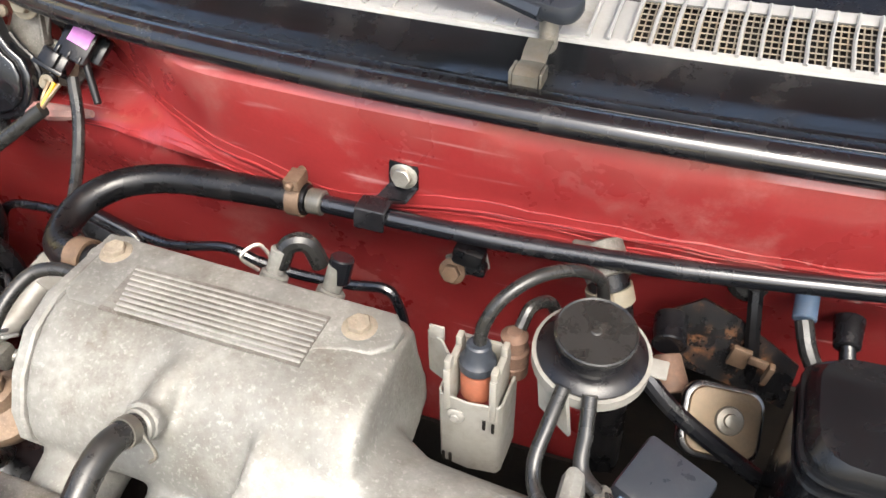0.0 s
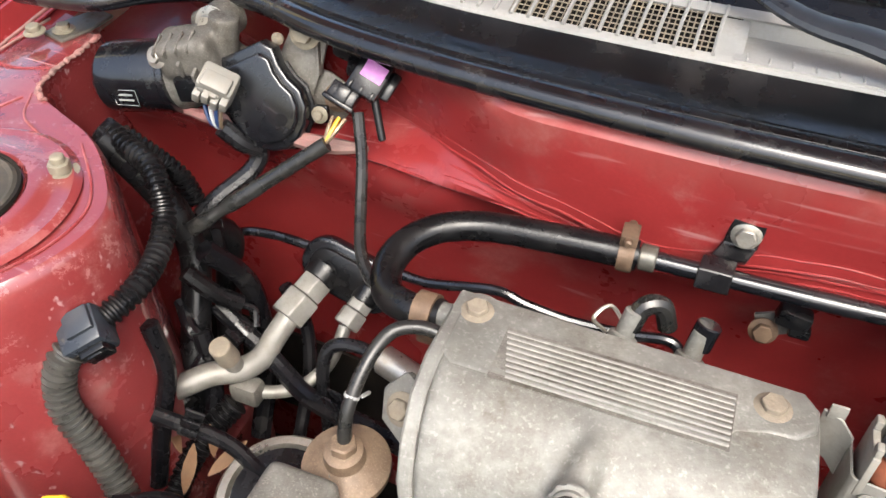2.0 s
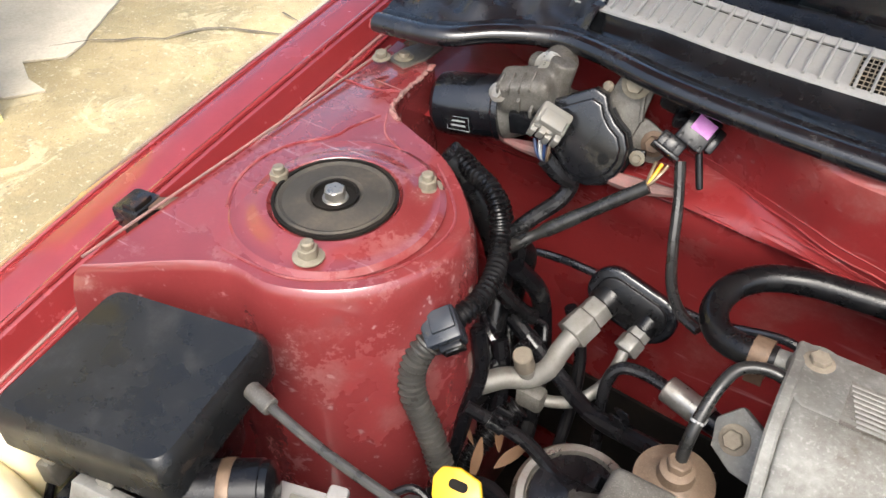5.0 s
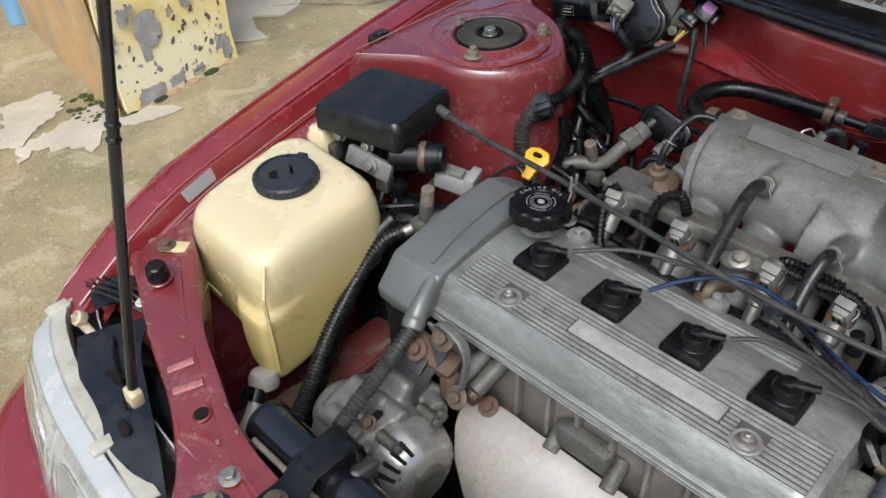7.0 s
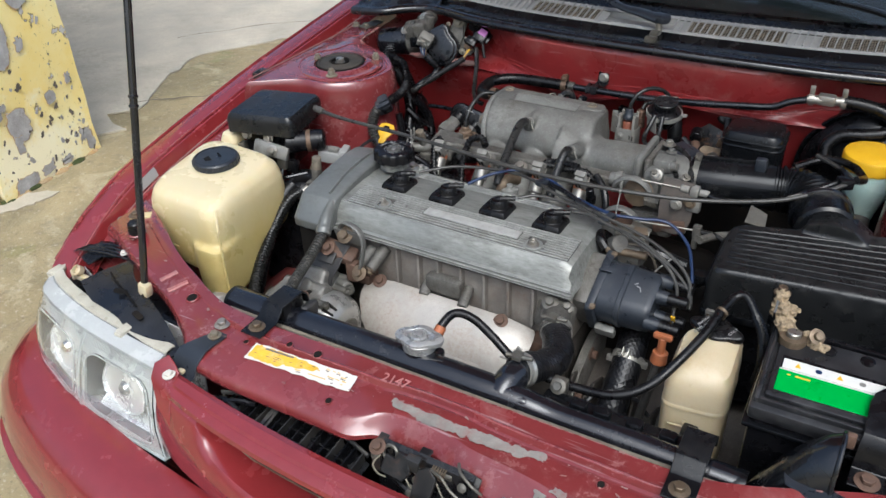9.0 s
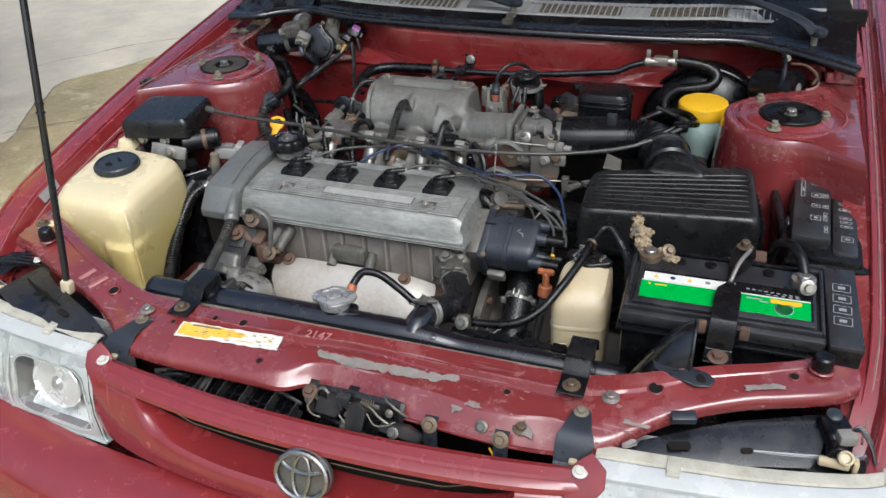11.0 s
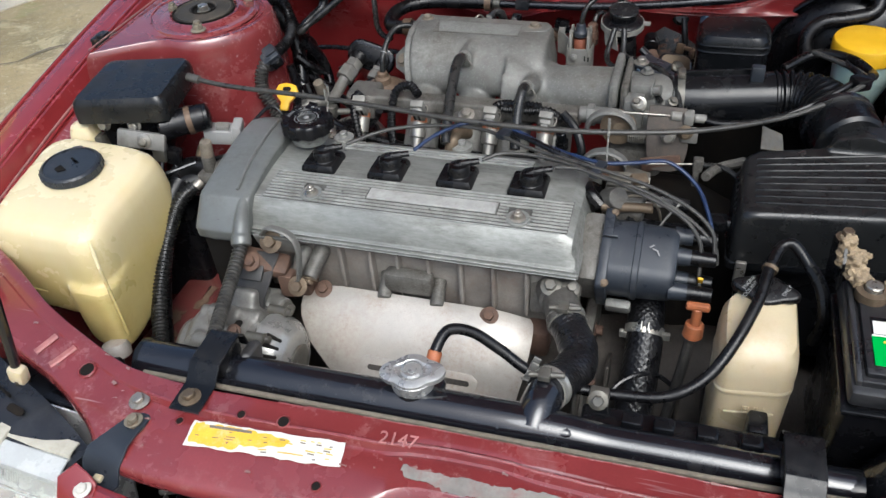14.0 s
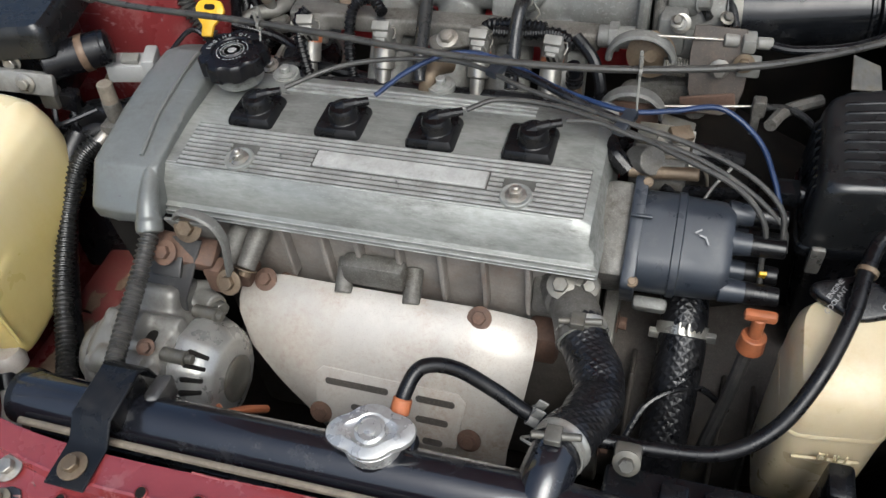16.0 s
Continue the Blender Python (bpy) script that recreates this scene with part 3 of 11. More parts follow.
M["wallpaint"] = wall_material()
M["sidepaint"] = surface("grimy_wall_side", (0.4, 0.3, 0.175), 0.8, 0.0, 0.3, 5, (0.55, 0.28, 0.05), 0.45, 4, 0.4, 0.0, 0.4, 70, 0.003, speck=(0.12, 0.1, 0.07))
M["plaster"] = surface("bare_grey_plaster", (0.42, 0.41, 0.4), 0.85, 0.0, 0.3, 18, (0.2, 0.18, 0.15), 0.4, 14, 0.5, 0.0, 0.3, 160, 0.004)
M["orangepaint"] = surface("weathered_orange_paint", (0.5, 0.25, 0.045), 0.75, 0.0, 0.3, 9, (0.22, 0.17, 0.1), 0.4, 8, 0.3, 0.0, 0.4, 90, 0.002)
M["bluepaint"] = surface("worn_blue_paint", (0.16, 0.32, 0.5), 0.6, 0.0, 0.2, 12, (0.3, 0.3, 0.28), 0.25, 8, 0.2)
M["dim"] = surface("dim_brown_wall", (0.12, 0.1, 0.08), 0.9, 0.0, 0.3, 4, None, 0, 4, 0.2)

g = bmesh.new()
bmesh.ops.create_grid(g, x_segments=2, y_segments=2, size=150)
solid("ground", g, M["ground"], "sandy worn cement yard with pale patches", "ground", kind="structure")


def ragged(outline, step=0.05, amp=0.02, seed=3):
    """An outline with a broken edge."""
    rng, out = random.Random(seed), []
    for a, b in zip(outline, outline[1:] + outline[:1]):
        a, b = V((*a, 0)), V((*b, 0))
        n = max(1, int((b - a).length / step))
        for i in range(n):
            p = a.lerp(b, i / n)
            out.append((p.x + rng.uniform(-amp, amp), p.y + rng.uniform(-amp, amp)))
    return out


# thin screed that has broken away along its edges
pav = thing("pavement", (-3.2, 1.6, 0), "pale cement screed with ragged broken edges", "pavement", kind="structure")
part("screed", prism(ragged([(-2.19, 0.94), (-2.3, 0.97), (-2.4, 1.02), (-2.31, 1.12), (-2.36, 1.2), (-2.5, 1.43), (-2.6, 1.75), (-2.2, 2.5), (-0.8, 4.6), (-3, 9), (-12, 9), (-12, 1.5), (-3.2, 1.0), (-2.4, 0.8), (-2.25, 0.85)], 0.06, 0.014, 1), 0.008, 0.001, 1, pose(0, 0, 0.001)), M["cement"], pav)
part("screed", prism(ragged([(-2.22, 0.3), (-2.16, 0.07), (-2.14, -0.0), (-2.06, -0.01), (-2.1, 0.05), (-2.03, 0.13), (-1.97, 0.16), (-2.06, 0.24), (-2.01, 0.32), (-1.99, 0.42), (-2.0, 0.48), (-2.07, 0.43), (-2.08, 0.34), (-2.14, 0.31)], 0.016, 0.012, 6), 0.004, 0.001, 1, pose(0, 0, 0.001)), M["cement"], pav)

part("screed", prism(ragged([(-2.42, 0.08), (-2.42, 0.15), (-2.41, 0.24), (-2.3, 0.24), (-2.24, 0.15), (-2.15, 0.03), (-2.18, -0.02)], 0.018, 0.012, 4), 0.004, 0.001, 1, pose(0, 0, 0.001)), M["cement"], pav)


for k, (p, d, n) in enumerate((((-2.42, 1.12), (0.05, 0.045), 22), ((-1.9, 1.9), (-0.02, 0.06), 18), ((-2.0, 1.7), (0.06, 0.01), 20), ((-2.9, 1.9), (0.05, 0.05), 24))):
    rng, line, p = random.Random(40 + k), [], V((*p, 0.0085))
    for i in range(n):
        line.append(p.copy())
        p += V((d[0] + rng.uniform(-0.03, 0.03), d[1] + rng.uniform(-0.03, 0.03), 0))
    part("crack", sweep(line, [rng.uniform(0.002, 0.006) for _ in line], 5, 0.25, (0, 0, 1)), M["dim"], pav, "dark crack in the screed")

# the end of a thick wall beside the car
wl = thing("wall_yellow", (-2.6, 0.6, 0), "thick wall end in peeling yellow paint over grey plaster", "wall", kind="structure")


def wall_end():
    rows = []
    rng = random.Random(5)
    for k in range(26):
        z = 2.6 * k / 25
        lean = 0.02 * z
        ring = [(-2.08 - lean, 0.33), (-2.17 - lean, 0.79), (-4.4, 0.98), (-4.4, 0.62)]
        rows.append([V((x + rng.uniform(-0.006, 0.006), y + rng.uniform(-0.006, 0.006), z)) for x, y in ring])
    return round_edges(loft(rows), 0.012, 2, 50)


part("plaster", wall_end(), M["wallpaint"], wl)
part("side_face", sheet([[V((-2.095 - 0.02 * z, 0.318 + 0.001, z)), V((-4.4, 0.606, z))] for z in (0.0, 0.9, 1.8, 2.6)], 0.012), M["sidepaint"], wl, "grimy brown and orange side face")
FA, FB = V((-2.08, 0.33, 0)), V((-2.17, 0.79, 0))


def on_wall(u, z, out):
    """A frame on the end face of the wall, u metres along it from its front corner."""
    a = (FB - FA).normalized()
    n = V((a.y, -a.x, 0))
    return axes(FA + a * u + V((-0.02 * z, 0, z)) + n * out, n, a)


# bare plaster where the paint has come away, each patch with a dark rim
for k, (u, z, w, h, t) in enumerate(((0.15, 0.225, 0.085, 0.11, 8), (0.13, 0.16, 0.03, 0.06, 0), (0.17, 0.49, 0.07, 0.15, -12), (0.25, 0.47, 0.03, 0.045, 5), (0.075, 0.285, 0.03, 0.05, 0), (0.105, 0.3, 0.022, 0.024, 0), (0.31, 0.265, 0.045, 0.035, 20), (0.43, 0.06, 0.035, 0.085, 14), (0.4, 0.085, 0.02, 0.05, -10), (0.025, 0.34, 0.03, 0.07, 0), (0.02, 0.24, 0.028, 0.05, 10), (0.105, 0.03, 0.1, 0.05, 0), (0.21, 0.035, 0.06, 0.035, 8), (0.3, 0.03, 0.05, 0.02, 0), (0.41, 0.3, 0.03, 0.04, 0), (0.05, 0.6, 0.05, 0.08, 0), (0.3, 0.62, 0.09, 0.07, 20), (0.2, 0.85, 0.12, 0.1, 0))):
    m = on_wall(u, z, 0.004) @ pose(0, 0, 0, 0, 0, t)
    part("flake_rim", prism(ragged(rrect(w * 1.05, h * 1.04, min(w, h) * 0.4, 3), 0.012, 0.0065, 100 + k), 0.0012, 0, 1, m), M["sidepaint"], wl)
    part("bare_patch", prism(ragged(rrect(w, h, min(w, h) * 0.4, 3), 0.012, 0.0065, 100 + k), 0.0012, 0, 1, m @ pose(0, 0, 0.0008)), M["plaster"], wl, "bare grey plaster patch")
rng = random.Random(77)
for i in range(90):
    u, z = rng.uniform(0.01, 0.46), abs(rng.gauss(0, 0.25)) + 0.01
    w = rng.uniform(0.004, 0.014)
    part("mould_spot", prism(ragged(rrect(w, w * rng.uniform(0.6, 2.6), w * 0.3, 1), 0.004, 0.0018, 300 + i), 0.0008, 0, 1, on_wall(u, z, 0.0045) @ pose(0, 0, 0, 0, 0, rng.uniform(-40, 40))), M["dim"] if i % 3 else M["plaster"], wl)
for i in range(16):
    y = 0.34 + 0.027 * i
    r = rng.uniform(0.01, 0.024)
    part("foot_lump", lathe([(r, 0), (r * 0.95, r * 0.2), (r * 0.6, r * 0.4), (r * 0.15, r * 0.5)], (-2.085 - 0.2 * (y - 0.33) + rng.uniform(-0.01, 0.01), y, 0.001), (0.1, 0.05, 1), 9, (1.0, 1.7)), M["sidepaint"] if i % 4 else M["moss"], wl, "crumbled plaster at the wall foot")
for k in range(70):
    r = rng.uniform(0.003, 0.012)
    part("moss_clump", lathe([(r, 0), (r * 0.9, r * 0.3), (r * 0.5, r * 0.5), (r * 0.1, r * 0.6)], (-2.12 - 0.2 * rng.random(), 0.315 - 0.1 * rng.random() ** 2, 0.001), (rng.uniform(-0.2, 0.2), rng.uniform(-0.2, 0.2), 1), 8, (1.0, rng.uniform(0.7, 1.5))), M["moss"], wl, "dark moss at the wall foot")
part("orange_edge", prism(ragged([(0.0, 0.0), (0.07, 0.02), (0.09, 0.5), (0.2, 1.2), (0.22, 2.4), (0.0, 2.4)], 0.05, 0.012, 9), 0.0012, 0, 1, axes((-2.098, 0.3145, 0.05), (0.12, -0.99, 0), (-0.99, -0.12, 0))), M["orangepaint"], wl, "weathered orange strip along the corner")
solid("wall_back", box((-5.6, 0.6, 1.4), (0.15, 6, 2.8), 0.01), M["dim"], "dim brown wall in the shade", "wall", kind="structure")
shed = thing("shed_opening", (-3.6, 0.2, 0), "dark open shed front with timber posts", "shed")
# added black panel whose colour gives the dark space between the posts
part("back", box((-3.75, 0.2, 1.2), (0.04, 1.0, 2.4), 0.005), M["dark"], shed, "black panel that paints the shade inside the shed")
part("post", cyl((-3.25, 0.22, 0), (-3.3, 0.18, 2.3), 0.05, 0.045, 12), M["sidepaint"], shed, "weathered pale timber post")
part("sill", box((-3.55, 0.2, 0.04), (0.3, 1.0, 0.08), 0.01), M["dim"], shed)
solid("post", join(cyl((-3.05, 0.42, 0), (-3.12, 0.42, 2.3), 0.045, 0.045, 16)), M["bluepaint"], "worn blue pipe leaning beside the wall", "pipe")

# ---- car body ----
car = thing("car_body", (0, 0, 0), "dark red saloon front with the bonnet open, dusty engine bay", "car")


def lerp_table(tab, u):
    for (a, *p), (b, *q) in zip(tab, tab[1:]):
        if u <= b or (b, *q) == tuple(tab[-1]):
            t = max(0.0, min(1.0, (u - a) / (b - a)))
            return [x + (y - x) * t for x, y in zip(p, q)]


# ridge of the wing along the car: y, x, z
RIDGE = [(-0.40, 0.665, 0.535), (-0.36, 0.69, 0.562), (-0.316, 0.705, 0.59), (-0.24, 0.72, 0.626), (-0.14, 0.727, 0.66), (0.0, 0.73, 0.69), (0.1, 0.732, 0.71), (0.2, 0.733, 0.729), (0.3, 0.734, 0.745), (0.4, 0.735, 0.76), (0.55, 0.736, 0.782), (1.1, 0.74, 0.86)]


def wing(s):
    rows = []
    for i in range(31):
        y = -0.40 + 1.5 * i / 30
        x, z = lerp_table(RIDGE, y)
        k = min(1.0, (y + 0.46) / 0.3)
        rows.append([V((s * xx, y, zz)) for xx, zz in (
            (x - 0.075, z - 0.03 * k), (x - 0.062, z - 0.02), (x - 0.05, z - 0.022), (x - 0.042, z - 0.004), (x - 0.03, z), (x - 0.012, z + 0.002),
            (x + 0.008, z), (x + 0.03 * k, z - 0.012), (x + 0.052 * k, z - 0.035), (x + 0.068 * k, z - 0.075), (x + 0.078 * k, z - 0.14), (x + 0.085 * k, z - 0.25), (x + 0.08 * k, max(0.16, z - 0.45)))])
    return sheet(rows, 0.0015)


TOWER = [(-0.652, 0.10), (-0.576, 0.156), (-0.53, 0.160), (-0.493, 0.176), (-0.462, 0.205), (-0.444, 0.245), (-0.442, 0.285), (-0.46, 0.315), (-0.503, 0.352), (-0.55, 0.372), (-0.583, 0.386), (-0.594, 0.41), (-0.60, 0.475), (-0.652, 0.475)]


def smooth_ring(pts, sub=4):
    p = [V((*q, 0)) for q in pts]
    return [(v.x, v.y) for v in curve(p, sub)]


def tower(s):
    ring = smooth_ring(TOWER)
    cx, cy = -0.56, 0.27

    def lay(k, z):
        out = []
        for x, y in ring:
            zz = z + 0.03 * (y - 0.258) + 0.03 * (-x - 0.56) * (z > 0.7)
            out.append(V((s * (cx + (x - cx) * (k if k > 0.8 or x > -0.62 else 0.5 + 0.5 * k)), cy + (y - cy) * k, zz)))
        return out

    return loft([lay(1.16, 0.38), lay(1.12, 0.5), lay(1.07, 0.62), lay(1.04, 0.7), lay(1.02, 0.728), lay(1.0, 0.741), lay(0.975, 0.7475), lay(0.96, 0.7492)])


def yoff(x):
    """How far the scuttle lies behind its middle."""
    a = abs(x)
    return 0.16 * a * a + (0.55 * (a - 0.25) ** 2 if a > 0.25 else 0)


SEAL = [(-0.647, 0.45, 0.795), (-0.605, 0.45, 0.797), (-0.57, 0.453, 0.80), (-0.535, 0.476, 0.803), (-0.486, 0.494, 0.805), (-0.443, 0.488, 0.806), (-0.376, 0.464, 0.807), (-0.298, 0.446, 0.808), (-0.21, 0.432, 0.81), (-0.133, 0.424, 0.811), (-0.06, 0.419, 0.812), (0.05, 0.417, 0.812), (0.133, 0.42, 0.811), (0.21, 0.425, 0.81), (0.298, 0.435, 0.808), (0.376, 0.447, 0.807), (0.43, 0.458, 0.806), (0.48, 0.456, 0.804), (0.545, 0.43, 0.80), (0.605, 0.40, 0.795), (0.647, 0.38, 0.79)]


def seal_y(x):
    return lerp_table([(a, b) for a, b, c in SEAL], x)[0]


BULK = [(0.419, 0.79), (0.424, 0.765), (0.430, 0.738), (0.4295, 0.73), (0.433, 0.721), (0.432, 0.713), (0.44, 0.704), (0.455, 0.68), (0.475, 0.63), (0.487, 0.56), (0.49, 0.45), (0.48, 0.3), (0.48, 0.2)]


def bulk_y(x, z):
    """Where the face of the bulkhead lies: the shelf above the seams goes back towards the corners."""
    y = lerp_table([(-b, a) for a, b in BULK], -z)[0]
    a = abs(x)
    k = max(0.0, min(1.0, (a - 0.2) / 0.15))
    shelf = 0.045 * k * k * (3 - 2 * k) * max(0.0, min(1.0, (z - 0.712) / 0.016))
    dent = 0.012 * math.exp(-((x + 0.33) / 0.09) ** 2) if z < 0.7 else 0.0
    low = min(yoff(x), 0.021) if x < 0 else yoff(x)
    return y + low + (yoff(x) - low) * max(0.0, min(1.0, (z - 0.712) / 0.016)) + shelf - dent


def bulk_drop(x):
    return 0.02 * math.exp(-((x + 0.12) / 0.07) ** 2)


def firewall():
    rows = []
    for i in range(67):
        x = -0.66 + 0.02 * i
        sz = lerp_table([(a, c) for a, b, c in SEAL], x)[0]
        row = [V((x, seal_y(x) + 0.008, sz - 0.003)), V((x, seal_y(x) + 0.006, sz - 0.008))]
        for n, z in enumerate((0.794, 0.785, 0.765, 0.745, 0.738, 0.733, 0.729, 0.726, 0.722, 0.718, 0.714, 0.711, 0.705, 0.69, 0.66, 0.62, 0.56, 0.45, 0.3, 0.2)):
            row.append(V((x, bulk_y(x, z), z - (bulk_drop(x) if 0.7 < z < 0.742 else 0.6 * bulk_drop(x) if 0.68 < z < 0.75 else 0))))
        rows.append(row)
    return sheet(rows, 0.002)


for s in (-1, 1):
    part("wing", wing(s), M["paint"], car)
    for off, dz, r in ((-0.036, -0.0015, 0.003), (-0.064, -0.0195, 0.0022), (0.006, 0.0005, 0.0025)):
        part("folded_edge", tube([(s * (lerp_table(RIDGE, y)[0] + off), y, lerp_table(RIDGE, y)[1] + dz) for y in [-0.33 + 0.13 * i for i in range(11)]], r, 8, 3), M["paint"], car)
    # thin line paler than the paint, along the gutter
    part("gutter_line", tube([(s * (lerp_table(RIDGE, y)[0] - 0.0555), y, lerp_table(RIDGE, y)[1] - 0.0205) for y in [-0.3 + 0.125 * i for i in range(11)]], 0.0016, 6, 3), M["grime"], car, "pale line along the gutter of the wing")
    tw = part("strut_tower", tower(s if s < 0 else 1) if s < 0 else turned(tower(-1), Matrix.Diagonal((-1, 1, 1, 1))), M["bay"], car)
    part("inner_wing", sheet([[V((s * x, y, z + (lerp_table(RIDGE, y)[1] - 0.69 if z > 0.6 else 0))) for x, z in ((0.66, 0.668), (0.63, 0.66), (0.615, 0.63), (0.60, 0.52), (0.58, 0.36), (0.56, 0.2))] for y in [-0.3 + 0.1 * i for i in range(9)]], 0.002), M["bay"], car)
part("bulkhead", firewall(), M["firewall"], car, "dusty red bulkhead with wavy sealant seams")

# sealant seams on the bulkhead: fine brushed ridges that run together and part again
for k, (dz, r) in enumerate(((0.736, 0.0008), (0.7305, 0.0012), (0.7255, 0.0008), (0.721, 0.0013), (0.7155, 0.001), (0.711, 0.0012))):
    rng = random.Random(k)
    pts, wob = [], 0.0
    for i in range(70):
        x = -0.53 + 1.08 * i / 69
        wob = 0.75 * wob + rng.uniform(-0.0014, 0.0014)
        z = dz + wob
        pts.append((x, bulk_y(x, z) - 0.002, z - bulk_drop(x)))
    ln = curve(pts, 2)
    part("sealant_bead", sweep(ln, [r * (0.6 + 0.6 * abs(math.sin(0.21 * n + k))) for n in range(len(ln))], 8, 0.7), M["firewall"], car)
for sg in (-1, 1):
    part("ledge_sealant", sweep(curve([(sg * x, bulk_y(sg * x, 0.712 if sg < 0 else 0.722) - 0.004 - (0.006 if sg < 0 else 0.012) * math.sin((x - 0.33) * 16), (0.721 if sg < 0 else 0.717) + 0.002 * math.sin(60 * x)) for x in (0.34, 0.38, 0.42, 0.46, 0.5, 0.54)], 5), [0.003 + 0.004 * abs(math.sin(0.31 * n)) for n in range(26)], 8), M["grime"], car, "dusty smeared sealant on the ledge")
    tz = 0.7492 + 0.0005
    for pts, r in (([(0.662, 0.403), (0.627, 0.402), (0.607, 0.408), (0.597, 0.414)], 0.0012), ([(0.585, 0.378), (0.568, 0.352), (0.538, 0.337), (0.512, 0.316), (0.488, 0.287)], 0.001), ([(0.61, 0.208), (0.625, 0.233), (0.631, 0.265), (0.623, 0.296), (0.602, 0.324), (0.598, 0.343), (0.588, 0.372)], 0.0014), ([(0.58, 0.172), (0.53, 0.174), (0.5, 0.188), (0.474, 0.212), (0.458, 0.248), (0.457, 0.282), (0.472, 0.308), (0.508, 0.342)], 0.0011)):
        part("pressed_line", sweep(curve([(sg * x, y, tz + 0.03 * (y - 0.258) + 0.03 * (x - 0.56)) for x, y in pts], 6), r, 6, 0.6), M["bayrib"], car)
    rng = random.Random(8)
    ln = resample(curve([(sg * x, y, tz + 0.03 * (y - 0.258) + 0.03 * (x - 0.56)) for x, y in ((0.57, 0.374), (0.585, 0.385), (0.592, 0.408), (0.594, 0.44), (0.597, 0.472))], 8), 0.002)
    part("corner_sealant", sweep([p + V((rng.uniform(-0.001, 0.001), rng.uniform(-0.001, 0.001), 0)) for p in ln], [rng.uniform(0.0012, 0.003) for _ in ln], 7), M["grime"], car, "lumpy dusty sealant along the corner")

# scuttle: rubber seal, black panel, grey vent plastic
seal = thing("bonnet_seal", (0, 0.42, 0.79), "shiny black rubber bonnet seal along the scuttle", "rubber seal")
part("bulb", sweep(curve(SEAL, 6), 0.0105, 14, 0.85), M["gloss"], seal)
part("lip", sweep([p + V((0, 0.012, 0.004)) for p in curve(SEAL, 6)], 0.007, 8, 0.6), M["rubber"], seal)
sc = [V((-0.6 + 0.02 * i, 0, 0)) for i in range(61)]


def cowl_at(x, d, up=0.0):
    """A place on the scuttle, d metres behind its front edge."""
    t = d / 0.086
    return V((x, 0.414 + yoff(x) * 0.9 + 0.008 + d, 0.811 + up - 0.1 * max(0, abs(x) - 0.4)))


def scuttle(prof, thick=0.003, ends=(0, 0)):
    """A strip along the whole scuttle with a profile of (way behind the front edge, height)."""
    line = [p.x for p in sc]
    return sheet([[cowl_at(x, d, h) for d, h in prof] for x in line], thick)


cowl = thing("cowl_vent_cover", (0, 0.47, 0.8), "weathered scuttle with slotted grey vent panel", "scuttle panel")
part("black_panel", sheet([[cowl_at(p.x, d + max(0.0, seal_y(p.x) - 0.004 - cowl_at(p.x, 0).y) * (1 - d / 0.056), h) for d, h in ((0, -0.004), (0.008, -0.001), (0.011, 0.005), (0.014, 0.0065), (0.02, 0.006), (0.034, 0.006), (0.046, 0.009), (0.056, 0.0165))] for p in sc], 0.003), M["satin"], cowl, "shiny black panel")
part("front_rail", scuttle([(0.0555, 0.014), (0.0565, 0.0185), (0.062, 0.0205), (0.064, 0.019)], 0.002), M["cowl"], cowl)
part("rear_rail", scuttle([(0.103, 0.0285), (0.106, 0.0305), (0.111, 0.0315), (0.113, 0.03)], 0.002), M["cowl"], cowl)
part("drain_tray", scuttle([(0.058, 0.006), (0.085, 0.004), (0.11, 0.012), (0.122, 0.03)], 0.002), M["dark"], cowl, "dark gutter under the mesh")
part("screen_strip", scuttle([(0.112, 0.03), (0.126, 0.034), (0.145, 0.041)], 0.003), M["rubber"], cowl, "black rubber strip under the windscreen")


for a, b in ((-0.25, -0.113), (0.06, 0.222), (0.278, 0.42)):
    bars = []
    n = int((b - a) / 0.004)
    for i in range(n + 1):
        x = a + (b - a) * i / n
        bars.append(tube([cowl_at(x, 0.061, 0.0175), cowl_at(x, 0.082, 0.0215), cowl_at(x, 0.104, 0.027)], 0.00052, 4, 1))
    for i in range(8):
        d = 0.064 + 0.0055 * i
        bars.append(tube([cowl_at(a + (b - a) * k / 8, d, 0.018 + 0.21 * (d - 0.061)) for k in range(9)], 0.00052, 4, 1))
    tagged(part("mesh", join(*bars), M["mesh"], cowl, "dust-laden square mesh"), kind="stuff")
for a, b in ((-0.52, -0.25), (-0.113, -0.095), (0.034, 0.06), (0.222, 0.278), (0.42, 0.55)):
    n = max(2, int((b - a) / 0.012))
    part("blank_panel", sheet([[cowl_at(a + (b - a) * i / n, d, 0.0165 + 0.21 * (d - 0.061)) for d in (0.058, 0.07, 0.09, 0.105)] for i in range(n + 1)], 0.002), M["cowl"], cowl)
# the low tray round the wiper shaft
part("shaft_tray", sheet([[cowl_at(-0.1 + 0.0135 * i, d, h) for d, h in ((0.058, 0.0185), (0.066, 0.0185), (0.068, 0.014), (0.085, 0.012), (0.106, 0.014), (0.108, 0.0285))] for i in range(11)], 0.002), M["cowl"], cowl)
x = -0.515
while x < 0.545:
    if not -0.107 < x < 0.03:
        part("rib", sweep(curve([cowl_at(x, 0.0595, 0.0205), cowl_at(x, 0.063, 0.0215), cowl_at(x, 0.085, 0.0255), cowl_at(x + 0.001, 0.101, 0.03), cowl_at(x + 0.001, 0.107, 0.0325)], 3), 0.0013, 6, 1.5), M["cowl"], cowl)
    x += 0.0122
